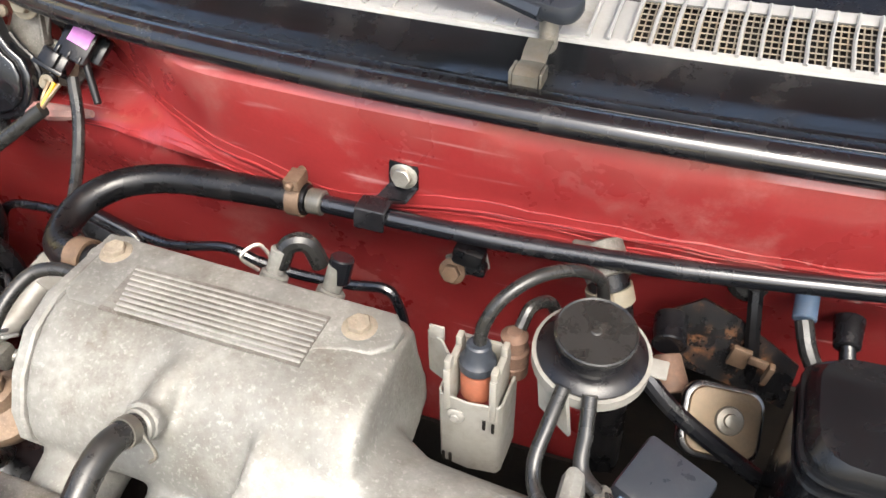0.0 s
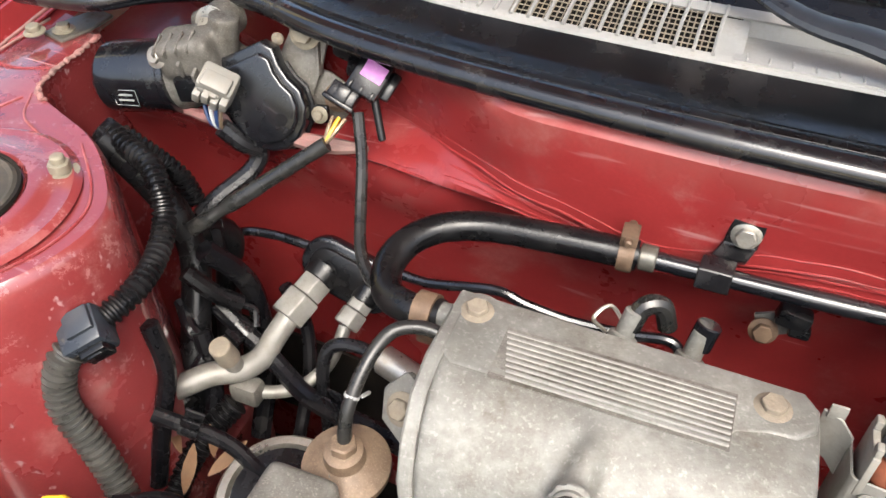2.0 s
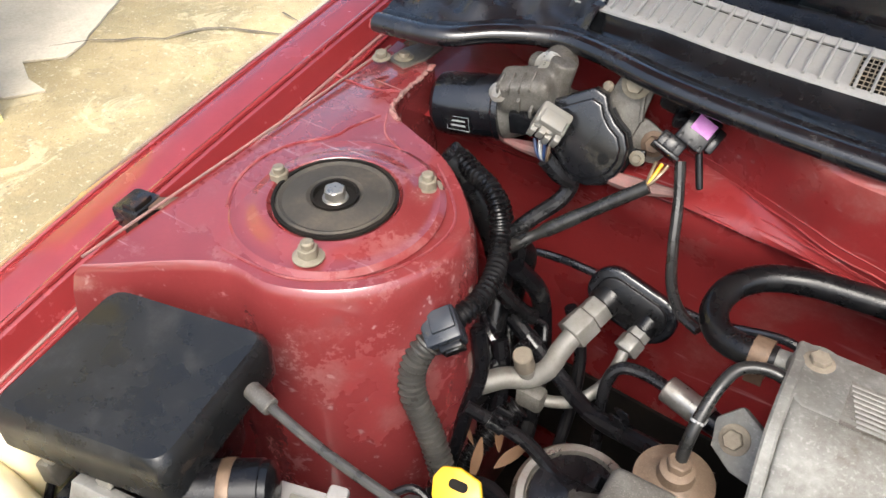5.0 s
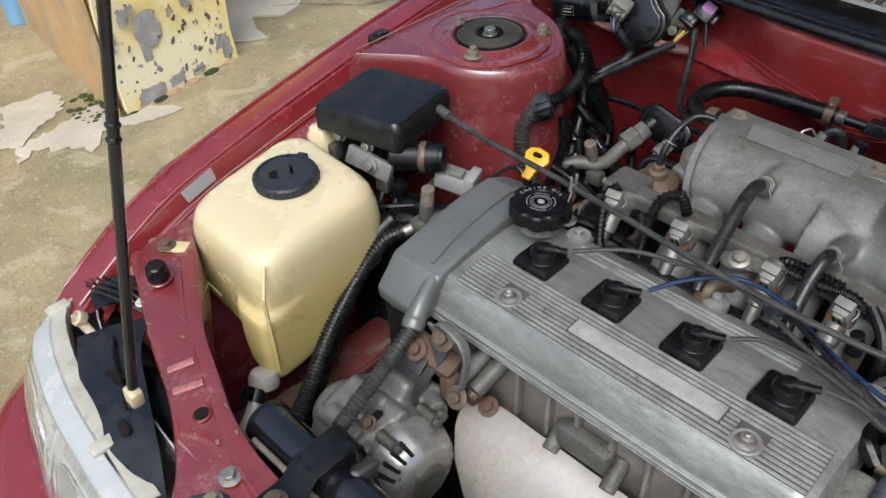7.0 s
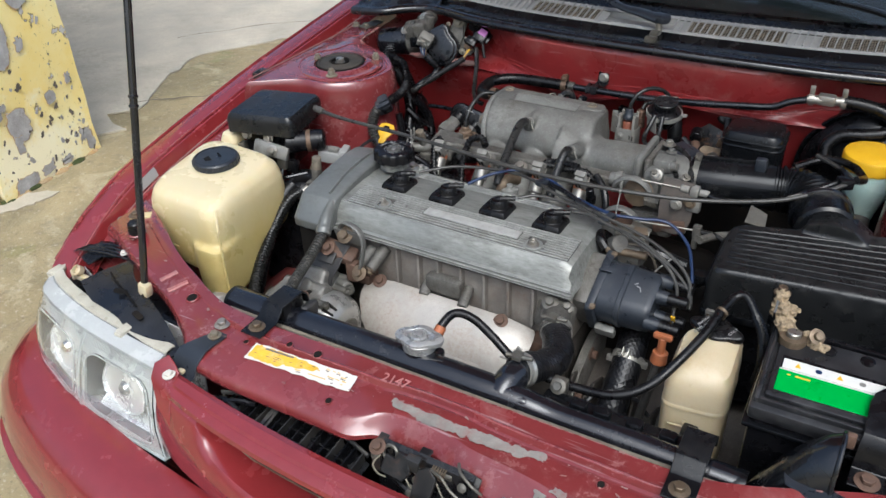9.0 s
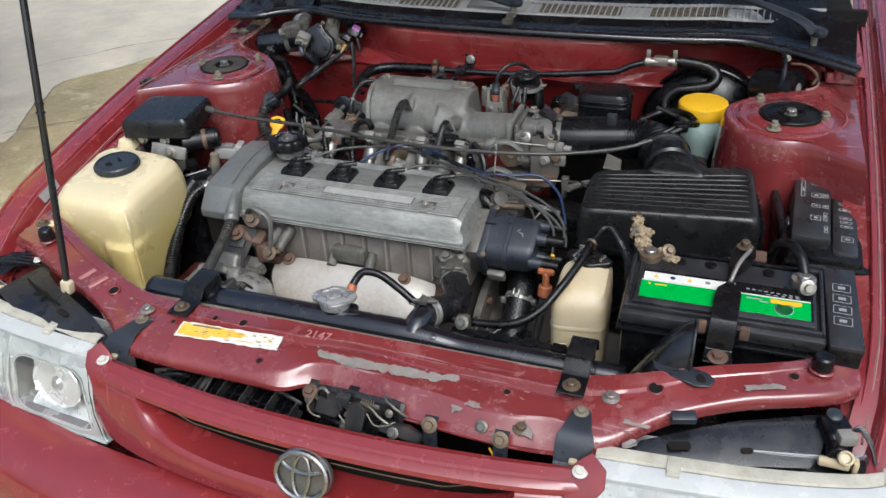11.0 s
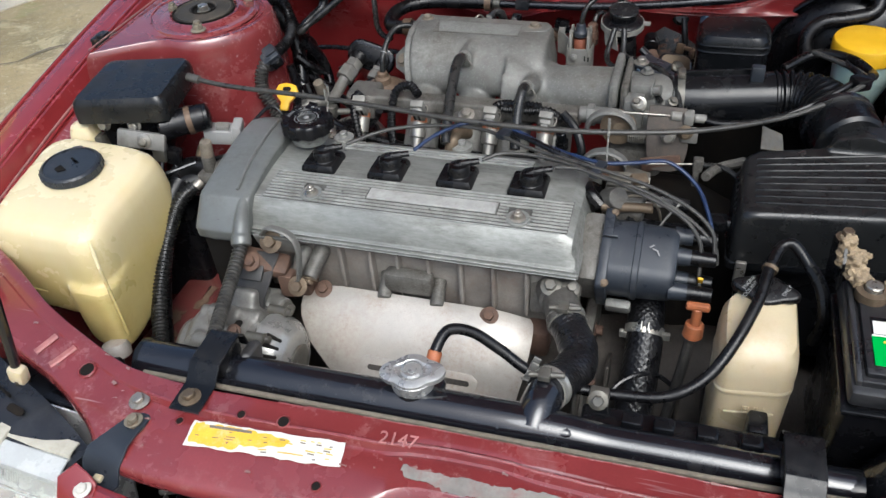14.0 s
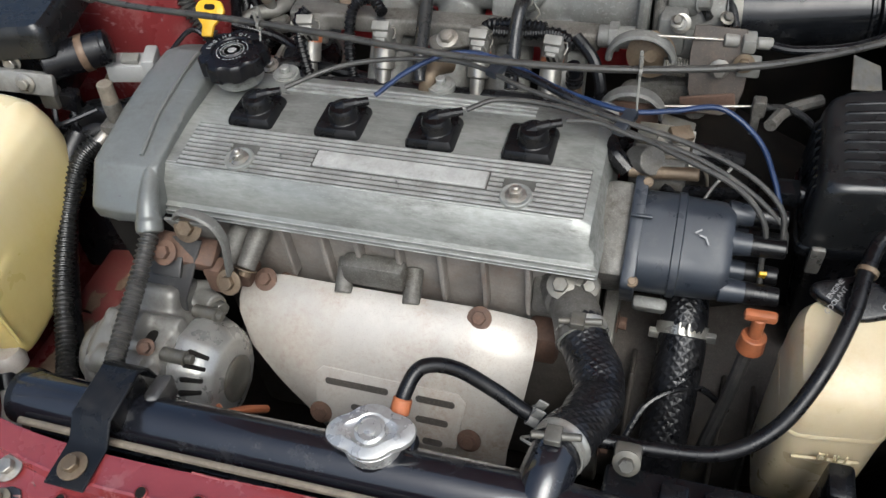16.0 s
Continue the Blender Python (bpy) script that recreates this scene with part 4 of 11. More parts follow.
for i in range(9):
    x = -0.092 + 0.0135 * i
    part("notch_rib", box(cowl_at(x, 0.0645, 0.0205), (0.0015, 0.008, 0.003), 0.0005), M["cowl"], cowl)
# folded clip and small stop on the black panel
part("clip", join(sheet([[cowl_at(xx, d, h) for d, h in ((0.012, 0.004), (0.013, 0.014), (0.02, 0.0165), (0.03, 0.015), (0.036, 0.019), (0.046, 0.0215), (0.049, 0.0185))] for xx in (0.002, 0.009, 0.017)], 0.0012), box(cowl_at(0.0005, 0.02, 0.0115), (0.002, 0.014, 0.009), 0.0006), box(cowl_at(0.0185, 0.02, 0.0115), (0.002, 0.014, 0.009), 0.0006)), M["clipgrey"], cowl, "folded grey metal clip")
part("foot", box(cowl_at(0.011, 0.008, 0.005), (0.026, 0.008, 0.007), 0.002), M["mesh"], cowl, "mud-caked clip foot")
part("stud", lathe([(0, 0), (0.004, 0), (0.003, 0.0025), (0, 0.003)], cowl_at(-0.118, 0.007, 0.002)), M["plastic"], cowl)

# wiper arms parked on the screen
wiper_group = "wipers on the windscreen"
for px, py, pz, ends in ((0.012, 0.476, 0.85, [(-0.03, 0.487, 0.855), (-0.069, 0.498, 0.858), (-0.14, 0.535, 0.872), (-0.3, 0.57, 0.886), (-0.42, 0.58, 0.888)]),
                         (0.576, 0.482, 0.822, [(0.55, 0.496, 0.838), (0.5, 0.517, 0.853), (0.43, 0.545, 0.867), (0.315, 0.585, 0.884), (0.15, 0.605, 0.893)])):
    wp = thing("windscreen_wiper", (px, py, pz - 0.02), "black wiper arm parked low across the windscreen", "windscreen wiper", wiper_group)
    line = [(px, py, pz)] + ends
    part("shaft", cyl((px, py, pz - 0.03), (px, py, pz - 0.002), 0.006), M["steel"], wp)
    part("pivot_cap", prism(rrect(0.036, 0.025, 0.011, 5), 0.013, 0.004, 2, axes((px + 0.002, py, pz - 0.004), (0, -0.15, 1), V(ends[0]) - V((px, py, pz)))), M["greyplastic"], wp, "dusty grey cap over the pivot")
    ln = curve(line, 5)
    part("arm", sweep(ln, [max(0.004, 0.0165 - 0.0006 * k) for k in range(len(ln))], 12, 0.5), M["greyplastic"], wp)
    part("blade", sweep([p + V((0, 0.006, -0.006)) for p in ln[10:]], 0.004, 6), M["rubber"], wp)

# crumpled end of the seal where the wing meets the scuttle
for s in (-1,):
    rng = random.Random(4)
    rows = []
    for i in range(33):
        x = 0.648 - 0.186 * i / 32
        y0 = seal_y(s * x) + 0.004
        z0 = lerp_table([(a, c) for a, b, c in SEAL], s * x)[0] + 0.001
        rows.append([V((s * x, y0 + 0.0085 * k + 0.0025 * math.sin(0.9 * i + 0.5 * k), z0 + (0.0015 + 0.0011 * k) * math.sin(0.75 * i + 0.8 * k) + 0.0032 * k + 0.002 * math.sin(0.33 * i - 0.9 * k) + rng.uniform(-0.0008, 0.0008))) for k in range(11)])
    part("flap", sheet(rows, 0.002), M["softblack"], seal, "crumpled end flap")

part("scuttle_end", sheet([[V((x, seal_y(x) + d, lerp_table([(a, c) for a, b, c in SEAL], x)[0] + dz)) for d, dz in ((0.006, 0.0), (0.03, -0.004), (0.07, 0.004), (0.11, 0.02), (0.16, 0.04))] for x in (0.44, 0.48, 0.52, 0.56, 0.6, 0.647)], 0.002), M["satin"], car, "black panel at the end of the scuttle")
part("windscreen", sheet([[V((x, 0.422 + yoff(x) * 0.8 + 0.135 + d, 0.85 + d * 0.55)) for d in (0, 0.3, 0.7, 1.1)] for x in [-0.66 + 0.11 * i for i in range(13)]], 0.005), M["glass"], car)
part("dashboard", sheet([[V((x, 0.414 + 0.2 + d, 0.80 - 0.05 * d)) for d in (0, 0.4, 0.9)] for x in (-0.66, 0, 0.66)], 0.01), M["dark"], car)

# cross-member that carries the radiator, from wing to wing
SUP_B = [(-0.645, -0.178, 0.634), (-0.56, -0.222, 0.634), (-0.484, -0.266, 0.629), (-0.42, -0.292, 0.62), (-0.345, -0.316, 0.612), (-0.246, -0.324, 0.611), (-0.1, -0.319, 0.611), (-0.05, -0.318, 0.611), (-0.01, -0.317, 0.611), (0.06, -0.317, 0.611), (0.11, -0.316, 0.611), (0.2, -0.315, 0.611), (0.317, -0.314, 0.612), (0.394, -0.298, 0.62), (0.476, -0.27, 0.63), (0.553, -0.246, 0.634), (0.611, -0.21, 0.634), (0.64, -0.18, 0.636)]
SUP_F = [(-0.652, -0.262, 0.622), (-0.59, -0.286, 0.627), (-0.515, -0.316, 0.62), (-0.43, -0.346, 0.608), (-0.37, -0.378, 0.6), (-0.3, -0.42, 0.593), (-0.1, -0.421, 0.59), (-0.055, -0.419, 0.59), (-0.02, -0.399, 0.591), (0.05, -0.395, 0.591), (0.095, -0.415, 0.59), (0.2, -0.423, 0.59), (0.28, -0.424, 0.59), (0.36, -0.41, 0.593), (0.434, -0.352, 0.607), (0.51, -0.318, 0.622), (0.61, -0.281, 0.625), (0.645, -0.255, 0.625)]


def pressing(x):
    """How the top of the cross-member is pressed, from its rear edge (0) to its front edge (1)."""
    k = max(0.0, min(1.0, (x + 0.1) / 0.1)) * max(0.0, min(1.0, (0.4 - x) / 0.06))
    e = max(0.0, min(1.0, (x + 0.34) / 0.06)) * max(0.0, min(1.0, (0.4 - x) / 0.06))
    w = 0.035 * math.sin(31 * x + 0.6) * k
    crease = 0.93 - 0.17 * k + w
    return [(0.0, 0.0), (0.05, 0.0015), (0.2, 0.0015), (0.235, 0.0015 + 0.002 * e), (0.255, 0.0015 + 0.0015 * e), (0.285, -0.0035 * e), (0.32, -0.004 * e), (0.38, -0.002 * e + 0.001 * k), (0.5, 0.001 * k), (0.62, 0.002 * k + 0.02 * w * k), (crease - 0.05, 0.004 * k), (crease, 0.0025 * k - 0.001), (crease + 0.035, -0.003 - 0.001 * k), (0.985, -0.007 - 0.006 * k), (1.0, -0.013 - 0.005 * k)]


def support():
    rows = []
    for a, b in zip(curve(SUP_B, 5), curve(SUP_F, 5)):
        rows.append([a + V((0, 0.004, -0.05)), a + V((0, 0.001, -0.006))] + [a.lerp(b, f) + V((0, 0, dz + 0.0012 * noise.noise(a.lerp(b, f) * 32))) for f, dz in pressing(a.x)] + [b + V((0, 0.001, -0.017)), b + V((0, 0.005, -0.019)), b + V((0, 0.03, -0.02))])
    return sheet(rows, 0.002)


def sup_z(x, y):
    """The height of the cross-member's top at a place."""
    best = None
    for a, b in zip(curve(SUP_B, 5), curve(SUP_F, 5)):
        f = max(0.0, min(1.0, (y - a.y) / (b.y - a.y)))
        p = a.lerp(b, f)
        d = abs(p.x - x)
        if best is None or d < best[0]:
            best = (d, p.z + lerp_table(pressing(a.x), f)[0])
    return best[1] + 0.0018


part("cross_member", support(), M["bay"], car, "red radiator cross-member with chipped paint")
for x0, x1, f, r in ((-0.19, 0.3, 0.25, 0.0012), (-0.17, 0.02, 0.005, 0.001), (0.02, 0.27, 0.008, 0.0011), (0.1, 0.27, 0.992, 0.0009)):
    rng = random.Random(int(1000 * x1))
    line = []
    for i in range(61):
        x = x0 + (x1 - x0) * i / 60
        p, q = min(zip(curve(SUP_B, 5), curve(SUP_F, 5)), key=lambda ab: abs(ab[0].lerp(ab[1], f).x - x))
        y = p.lerp(q, f).y
        line.append(V((x, y, sup_z(x, y) - 0.0022)))
    for i in range(1, 60):
        line[i] = (line[i - 1] + line[i] + line[i + 1]) / 3
    part("worn_highlight", sweep(line, [r * rng.uniform(0.5, 1.15) for _ in line], 6), M["bayrib"], car, "paint worn pale along the pressed edge")

# bumper cover
BUMP = [(-0.80, -0.2), (-0.785, -0.36), (-0.74, -0.455), (-0.66, -0.515), (-0.5, -0.565), (-0.3, -0.592), (0, -0.60), (0.3, -0.592), (0.5, -0.565), (0.66, -0.515), (0.74, -0.455), (0.785, -0.36), (0.80, -0.2)]


def bumper():
    rows = []
    for p in curve([(x, y, 0) for x, y in BUMP], 4):
        n = V((p.x * 0.25, p.y + 0.1, 0)).normalized()
        up = 0.035 * max(0, abs(p.x) - 0.3)
        rows.append([p + n * d + V((0, 0, z + up)) for d, z in ((-0.10, 0.455), (-0.05, 0.458), (-0.03, 0.448), (-0.008, 0.425), (0.006, 0.38), (0.01, 0.33), (0.004, 0.29), (0.012, 0.27), (0.01, 0.18), (-0.03, 0.13))])
    return sheet(rows, 0.003)


bmp = thing("bumper", (0, -0.5, 0.13), "glossy dark red plastic front bumper", "bumper")
part("cover", bumper(), M["paint"], bmp)
MOULD = [p for p in curve([(x, y, 0) for x, y in BUMP], 4)]
part("moulding", sheet([[p + V((p.x * 0.25, p.y + 0.1, 0)).normalized() * d + V((0, 0, z + 0.035 * max(0, abs(p.x) - 0.3))) for d, z in ((0.006, 0.352), (0.017, 0.348), (0.019, 0.33), (0.016, 0.312), (0.004, 0.309))] for p in MOULD], 0.002), M["paint"], bmp, "scuffed red rubbing strip")

# lower bay: chassis rails, undertray and cross-beam that close it
for s in (-1, 1):
    part("chassis_rail", box((s * 0.47, 0.02, 0.4), (0.07, 0.75, 0.1), 0.008), M["railmud"], car)
for k, (x, y, w, h) in enumerate(((-0.468, -0.17, 0.03, 0.09), (-0.476, -0.1, 0.016, 0.03), (-0.462, -0.235, 0.04, 0.05), (-0.455, -0.05, 0.012, 0.05))):
    part("mud_patch", prism(ragged(rrect(w, h, w * 0.3, 3), 0.008, 0.004, 90 + k), 0.001, 0, 1, pose(x, y, 0.4505)), M["browndust"], car, "dried mud on the chassis rail")
part("rail_lip", tube([(-0.437, -0.33, 0.4515), (-0.439, -0.2, 0.4525), (-0.437, -0.05, 0.4525), (-0.438, 0.1, 0.4515)], 0.004, 8), M["railmud"], car)
# near-black closing sheets, coloured for the shade deep in the bay
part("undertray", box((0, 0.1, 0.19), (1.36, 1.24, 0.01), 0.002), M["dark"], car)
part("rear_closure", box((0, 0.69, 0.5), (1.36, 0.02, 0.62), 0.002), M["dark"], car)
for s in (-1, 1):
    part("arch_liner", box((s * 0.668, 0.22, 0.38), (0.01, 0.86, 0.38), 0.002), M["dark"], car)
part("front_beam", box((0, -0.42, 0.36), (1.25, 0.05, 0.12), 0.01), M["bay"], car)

# added sheets that paint the shade low on the red bulkhead
part("shade_sheet", sheet([[V((x, bulk_y(x, z) - 0.012, z)) for z in (0.585, 0.57, 0.5, 0.42)] for x in [0.1 + 0.04 * i for i in range(14)]], 0.004), M["dark"], car, "near-black sheet that paints in the shade low on the bulkhead")
part("shade_sheet", sheet([[V((x, bulk_y(x, z) - 0.012, z)) for z in (0.42, 0.4, 0.36, 0.3)] for x in [-0.64 + 0.05 * i for i in range(26)]], 0.004), M["dark"], car, "near-black sheet that paints in the shade low on the bulkhead")

# the raised bonnet over the bay, out of view
bon = thing("bonnet", (0, 0.6, 0.95), "dark red bonnet propped wide open", "bonnet")
BON = [(0.60, 0.955), (0.42, 1.17), (0.2, 1.45), (0.0, 1.71), (-0.06, 1.775), (-0.075, 1.765)]
part("skin", sheet([[V((x * (1 - 0.1 * max(0, 0.3 - y)), y + 0.05 * (x / 0.68) ** 2, z + 0.03 - 0.05 * (x / 0.68) ** 2)) for y, z in BON] for x in [-0.68 + 0.136 * i for i in range(11)]], 0.003), M["paint"], bon)
part("inner_lining", sheet([[V((x * 0.95, y + 0.02, z + 0.005)) for y, z in BON[:5]] for x in [-0.66 + 0.132 * i for i in range(11)]], 0.003), M["bay"], bon, "red underside frame")

# ---- engine ----
eng = thing("engine", (-0.12, 0, 0.2), "dusty four-cylinder engine block and head", "engine")
part("block", box((-0.13, 0.03, 0.36), (0.42, 0.17, 0.3), 0.012), M["sootalu"], eng)
part("cylinder_head", box((-0.12, 0.012, 0.568), (0.41, 0.165, 0.098), 0.005), M["headalu"], eng, "stained alloy cylinder head")
part("gearbox", loft([[V((x, 0.03 + r * math.cos(a), 0.33 + r * 0.9 * math.sin(a))) for a in [2 * math.pi * i / 20 for i in range(20)]] for x, r in ((0.08, 0.13), (0.15, 0.14), (0.24, 0.12), (0.36, 0.09), (0.42, 0.05))]), M["sootalu"], eng)
# near-black mass added to keep the gap behind the distributor dark
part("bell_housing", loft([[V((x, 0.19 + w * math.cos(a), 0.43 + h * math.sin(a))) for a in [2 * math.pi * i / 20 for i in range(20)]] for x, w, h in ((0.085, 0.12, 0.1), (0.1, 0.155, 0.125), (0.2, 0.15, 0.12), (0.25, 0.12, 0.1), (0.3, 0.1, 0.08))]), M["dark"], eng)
for i, x in enumerate((-0.205, -0.165, -0.13, -0.09, -0.05, -0.01, 0.03)):
    part("head_rib", box((x, -0.075, 0.58), (0.005, 0.014, 0.07), 0.001, 1), M["headalu"], eng)
for k in range(6):
    part("gearbox_web", box((0.1 + 0.03 * k, -0.085 + 0.004 * k, 0.42 - 0.01 * k), (0.005, 0.05, 0.12), 0.0015, 1, rot=(-25, 0, 0)), M["sootalu"], eng)
part("gearbox_flange", loft([[V((x, 0.03 + r * math.cos(a), 0.36 + r * 0.95 * math.sin(a))) for a in [2 * math.pi * i / 28 for i in range(28)]] for x, r in ((0.092, 0.15), (0.094, 0.155), (0.106, 0.155), (0.108, 0.15))]), M["rough_alu"], eng)
for k in range(5):
    a = radians(190 + 28 * k)
    part("flange_bolt", bolt((0.108, 0.03 + 0.145 * math.cos(a), 0.36 - 0.138 * math.sin(a)), (1, 0, 0), 0.007, 0.008, 1.5), M["rust"], eng)
part("port_boss", box((-0.115, -0.084, 0.575), (0.062, 0.02, 0.03), 0.006), M["rough_alu"], eng)
for x in (-0.148, -0.08):
    part("port_stud", cyl((x, -0.07, 0.572), (x + 0.003, -0.1, 0.555), 0.0085), M["rough_alu"], eng)
for x, y, z in ((-0.232, -0.108, 0.578), (-0.256, -0.112, 0.572)):
    part("stub_pipe", cyl((x, -0.07, z + 0.02), (x - 0.006, y, z), 0.011, 0.009), M["rough_alu"], eng)
    part("stub_bolt", bolt((x - 0.006, y, z), (-0.1, -0.6, -0.5), 0.007, 0.006), M["gold"], eng)

vc = thing("valve_cover", (-0.12, 0.01, 0.59), "dull grey cast valve cover with fine ribs", "valve cover")


COV = [(-0.086, 0.6175), (-0.0885, 0.6195), (-0.0885, 0.6235), (-0.0855, 0.624), (-0.0855, 0.6275), (-0.0815, 0.6295), (-0.0795, 0.634), (-0.0748, 0.6485), (-0.0635, 0.6605), (-0.061, 0.662), (-0.04, 0.6645), (-0.014, 0.6665), (0.01, 0.667), (0.05, 0.6675), (0.075, 0.665), (0.09, 0.655), (0.098, 0.635), (0.101, 0.628), (0.108, 0.625), (0.108, 0.6175)]


def cover():
    rows = []
    for x, k in ((-0.320, 0.0), (-0.10, 0.0), (0.060, 0.0), (0.069, 0.0), (0.0795, 0.007), (0.085, 0.026), (0.086, 0.036)):
        rows.append([V((x if z > 0.6285 else min(x, 0.082) if x < 0.08 else 0.090, y, z - (k * (z - 0.627) / 0.04 if z > 0.627 else 0))) for y, z in COV])
    return round_edges(loft(rows), 0.0012, 1, 28)


vbody = part("cover_body", cover(), M["cover"], vc)
# thin bright beads paint highlights, as well as wear, on the cover's edges
for y, z, x0, x1, r in ((-0.0885, 0.6236, -0.318, 0.088, 0.0009), (-0.0885, 0.6195, -0.318, 0.088, 0.0007), (-0.0856, 0.6275, -0.318, 0.084, 0.0008), (-0.0635, 0.6608, -0.318, 0.064, 0.0009), (-0.0612, 0.6622, -0.318, 0.066, 0.0006)):
    rng = random.Random(int(-1e4 * y) + int(1e4 * z))
    part("worn_highlight", sweep([V((x0 + (x1 - x0) * i / 50, y, z)) for i in range(51)], [r * rng.uniform(0.5, 1.1) for _ in range(51)], 6), M["rib"], vbody)
# floor strip darker than the rib tops
part("groove_floor", sheet([[V((x, y, z)) for y, z in ((-0.0625, 0.6625), (-0.04, 0.6652), (-0.014, 0.6672), (-0.0095, 0.6675))] for x in (-0.306, -0.2, -0.1, 0.0, 0.0725)], 0.0008), M["groove"], vbody, "darker floor between the ribs")


def rib(x0, x1, y, w=0.0031, h=0.0028):
    def zt(yy):
        return lerp_table([(-0.074, 0.640), (-0.068, 0.656), (-0.060, 0.662), (-0.04, 0.6645), (-0.014, 0.6665), (0.05, 0.6675), (0.075, 0.665), (0.09, 0.655)], yy)[0]
    return box(((x0 + x1) / 2, y, zt(y) + h / 2 - 0.0004), (x1 - x0, w, h), 0.0004, 1)


for k in range(10):
    y = -0.0605 + 0.0053 * k
    spans = [(-0.305, 0.072)]
    if 3 <= k <= 6:
        spans = [(-0.305, -0.176), (0.03, 0.072)] if k in (4, 5) else [(-0.305, -0.176), (-0.012, 0.072)]
    if k in (4, 5):
        spans = [(-0.305, -0.259), (-0.231, -0.176), (-0.012, 0.0), (0.028, 0.072)]
    for a, b in spans:
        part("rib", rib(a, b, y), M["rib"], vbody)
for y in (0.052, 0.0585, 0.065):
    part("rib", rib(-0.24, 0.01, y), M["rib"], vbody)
part("name_plate", box((-0.094, -0.0365, 0.6662), (0.16, 0.0185, 0.0026), 0.0006, 1, rot=(4.5, 0, 0)), M["plate"], vbody, "worn bright plate")
part("gasket", box((-0.115, 0.01, 0.6158), (0.40, 0.19, 0.004), 0.001, 1), M["rubber"], vc)
for x in (-0.245, 0.014):
    part("bolt_seat", lathe([(0.014, 0), (0.0138, 0.003), (0.0125, 0.0036), (0.0115, 0.003), (0.003, 0.0028)], (x, -0.05, 0.664), (0, -0.05, 1), 28), M["cover"], vc, "round cast bolt seat")
    part("cover_bolt", join(bolt((x, -0.05, 0.6665), (0, -0.05, 1), 0.0062, 0.0065, 1.5), cyl((x, -0.05, 0.672), (x, -0.05, 0.6775), 0.0032)), M["steel"], vc, "bright cover nut on a stud")

for x, y in ((-0.253, 0.078), (-0.09, 0.085), (0.07, 0.07)):
    part("cover_bolt", join(bolt((x, y, 0.668), (0, 0, 1), 0.0055, 0.006, 2.0), lathe([(0.0135, 0), (0.0135, 0.006), (0.008, 0.006)], (x, y, 0.662))), M["rib"], vc)


def timing():
    rows = []
    for x, k in ((-0.3165, 0.965), (-0.320, 0.985), (-0.326, 0.993), (-0.36, 1.0), (-0.373, 0.995), (-0.381, 0.985), (-0.386, 0.965), (-0.388, 0.6)):
        t = (-0.3165 - x) / 0.08
        rows.append([V((x - 0.012 * max(0, yy) / 0.14, 0.016 + (yy - 0.016) * k, 0.619 + (zz - 0.619) * k)) for yy, zz in (
            (-0.108, 0.619), (-0.109, 0.634), (-0.08, 0.668), (-0.02, 0.6795), (0.04, 0.683), (0.085, 0.679), (0.115, 0.665), (0.14, 0.645), (0.147, 0.619))])
    return cast(loft(rows), 0.0024, 5)


tc = thing("timing_cover", (-0.36, 0.01, 0.45), "grey alloy timing belt cover at the end of the engine", "timing cover")
part("upper_shell", timing(), M["timing"], tc)
part("shell_crease", tube([(-0.352, 0.12, 0.664), (-0.35, 0.085, 0.679), (-0.346, 0.04, 0.6834), (-0.342, -0.02, 0.68), (-0.336, -0.068, 0.6715)], 0.0022, 8), M["timing"], tc)
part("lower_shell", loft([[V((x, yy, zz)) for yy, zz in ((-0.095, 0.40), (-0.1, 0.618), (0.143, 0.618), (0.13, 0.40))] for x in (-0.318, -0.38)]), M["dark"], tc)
part("spout", cast(join(sweep(curve([(-0.326, -0.07, 0.664), (-0.322, -0.088, 0.657), (-0.317, -0.106, 0.647), (-0.3125, -0.121, 0.634)], 5), [0.006 + 0.0004 * i for i in range(16)], 16), lathe([(0.004, 0), (0.0125, 0.001), (0.0125, 0.012), (0.004, 0.013)], (-0.314, -0.116, 0.639), (0.25, -0.7, -0.65), 20)), 0.002, 2), M["timing"], tc, "flared spout for the cable conduit")


cap = thing("oil_filler_cap", (-0.29, 0.054, 0.68), "black ribbed oil filler cap with white print", "oil cap")
part("neck", cyl((-0.29, 0.054, 0.675), (-0.29, 0.054, 0.69), 0.024), M["cover"], cap)


def knurled(r, h, p, lobes=8, amp=0.05, n=96, edge=0.004):
    rings = []
    for k, z in ((0.93, 0), (1.0, edge * 0.6), (1.0, h - edge), (0.97, h - edge * 0.3), (0.93, h), (0.6, h), (0.57, h - 0.0015), (0.25, h - 0.0015)):
        ring = []
        for i in range(n):
            a = 2 * math.pi * i / n
            q = 1 - amp * max(0.0, math.cos(lobes * a)) ** 0.5 if k > 0.9 and math.cos(lobes * a) > 0 else 1
            ring.append(V((p[0] + r * k * q * math.cos(a), p[1] + r * k * q * math.sin(a), p[2] + z)))
        rings.append(ring)
    return loft(rings)


cb = part("cap_body", knurled(0.0345, 0.019, (-0.29, 0.054, 0.69), 9, 0.085), M["plastic"], cap)
for r in (0.0115, 0.0085):
    part("print_ring", lathe([(r, 0), (r, 0.0004), (r + 0.0006, 0.0004), (r + 0.0006, 0)], (-0.29, 0.054, 0.7077), n=36), M["print"], cb)
part("print_disc", cyl((-0.29, 0.054, 0.7075), (-0.29, 0.054, 0.7082), 0.004, bevel=0.0001), M["print"], cb)
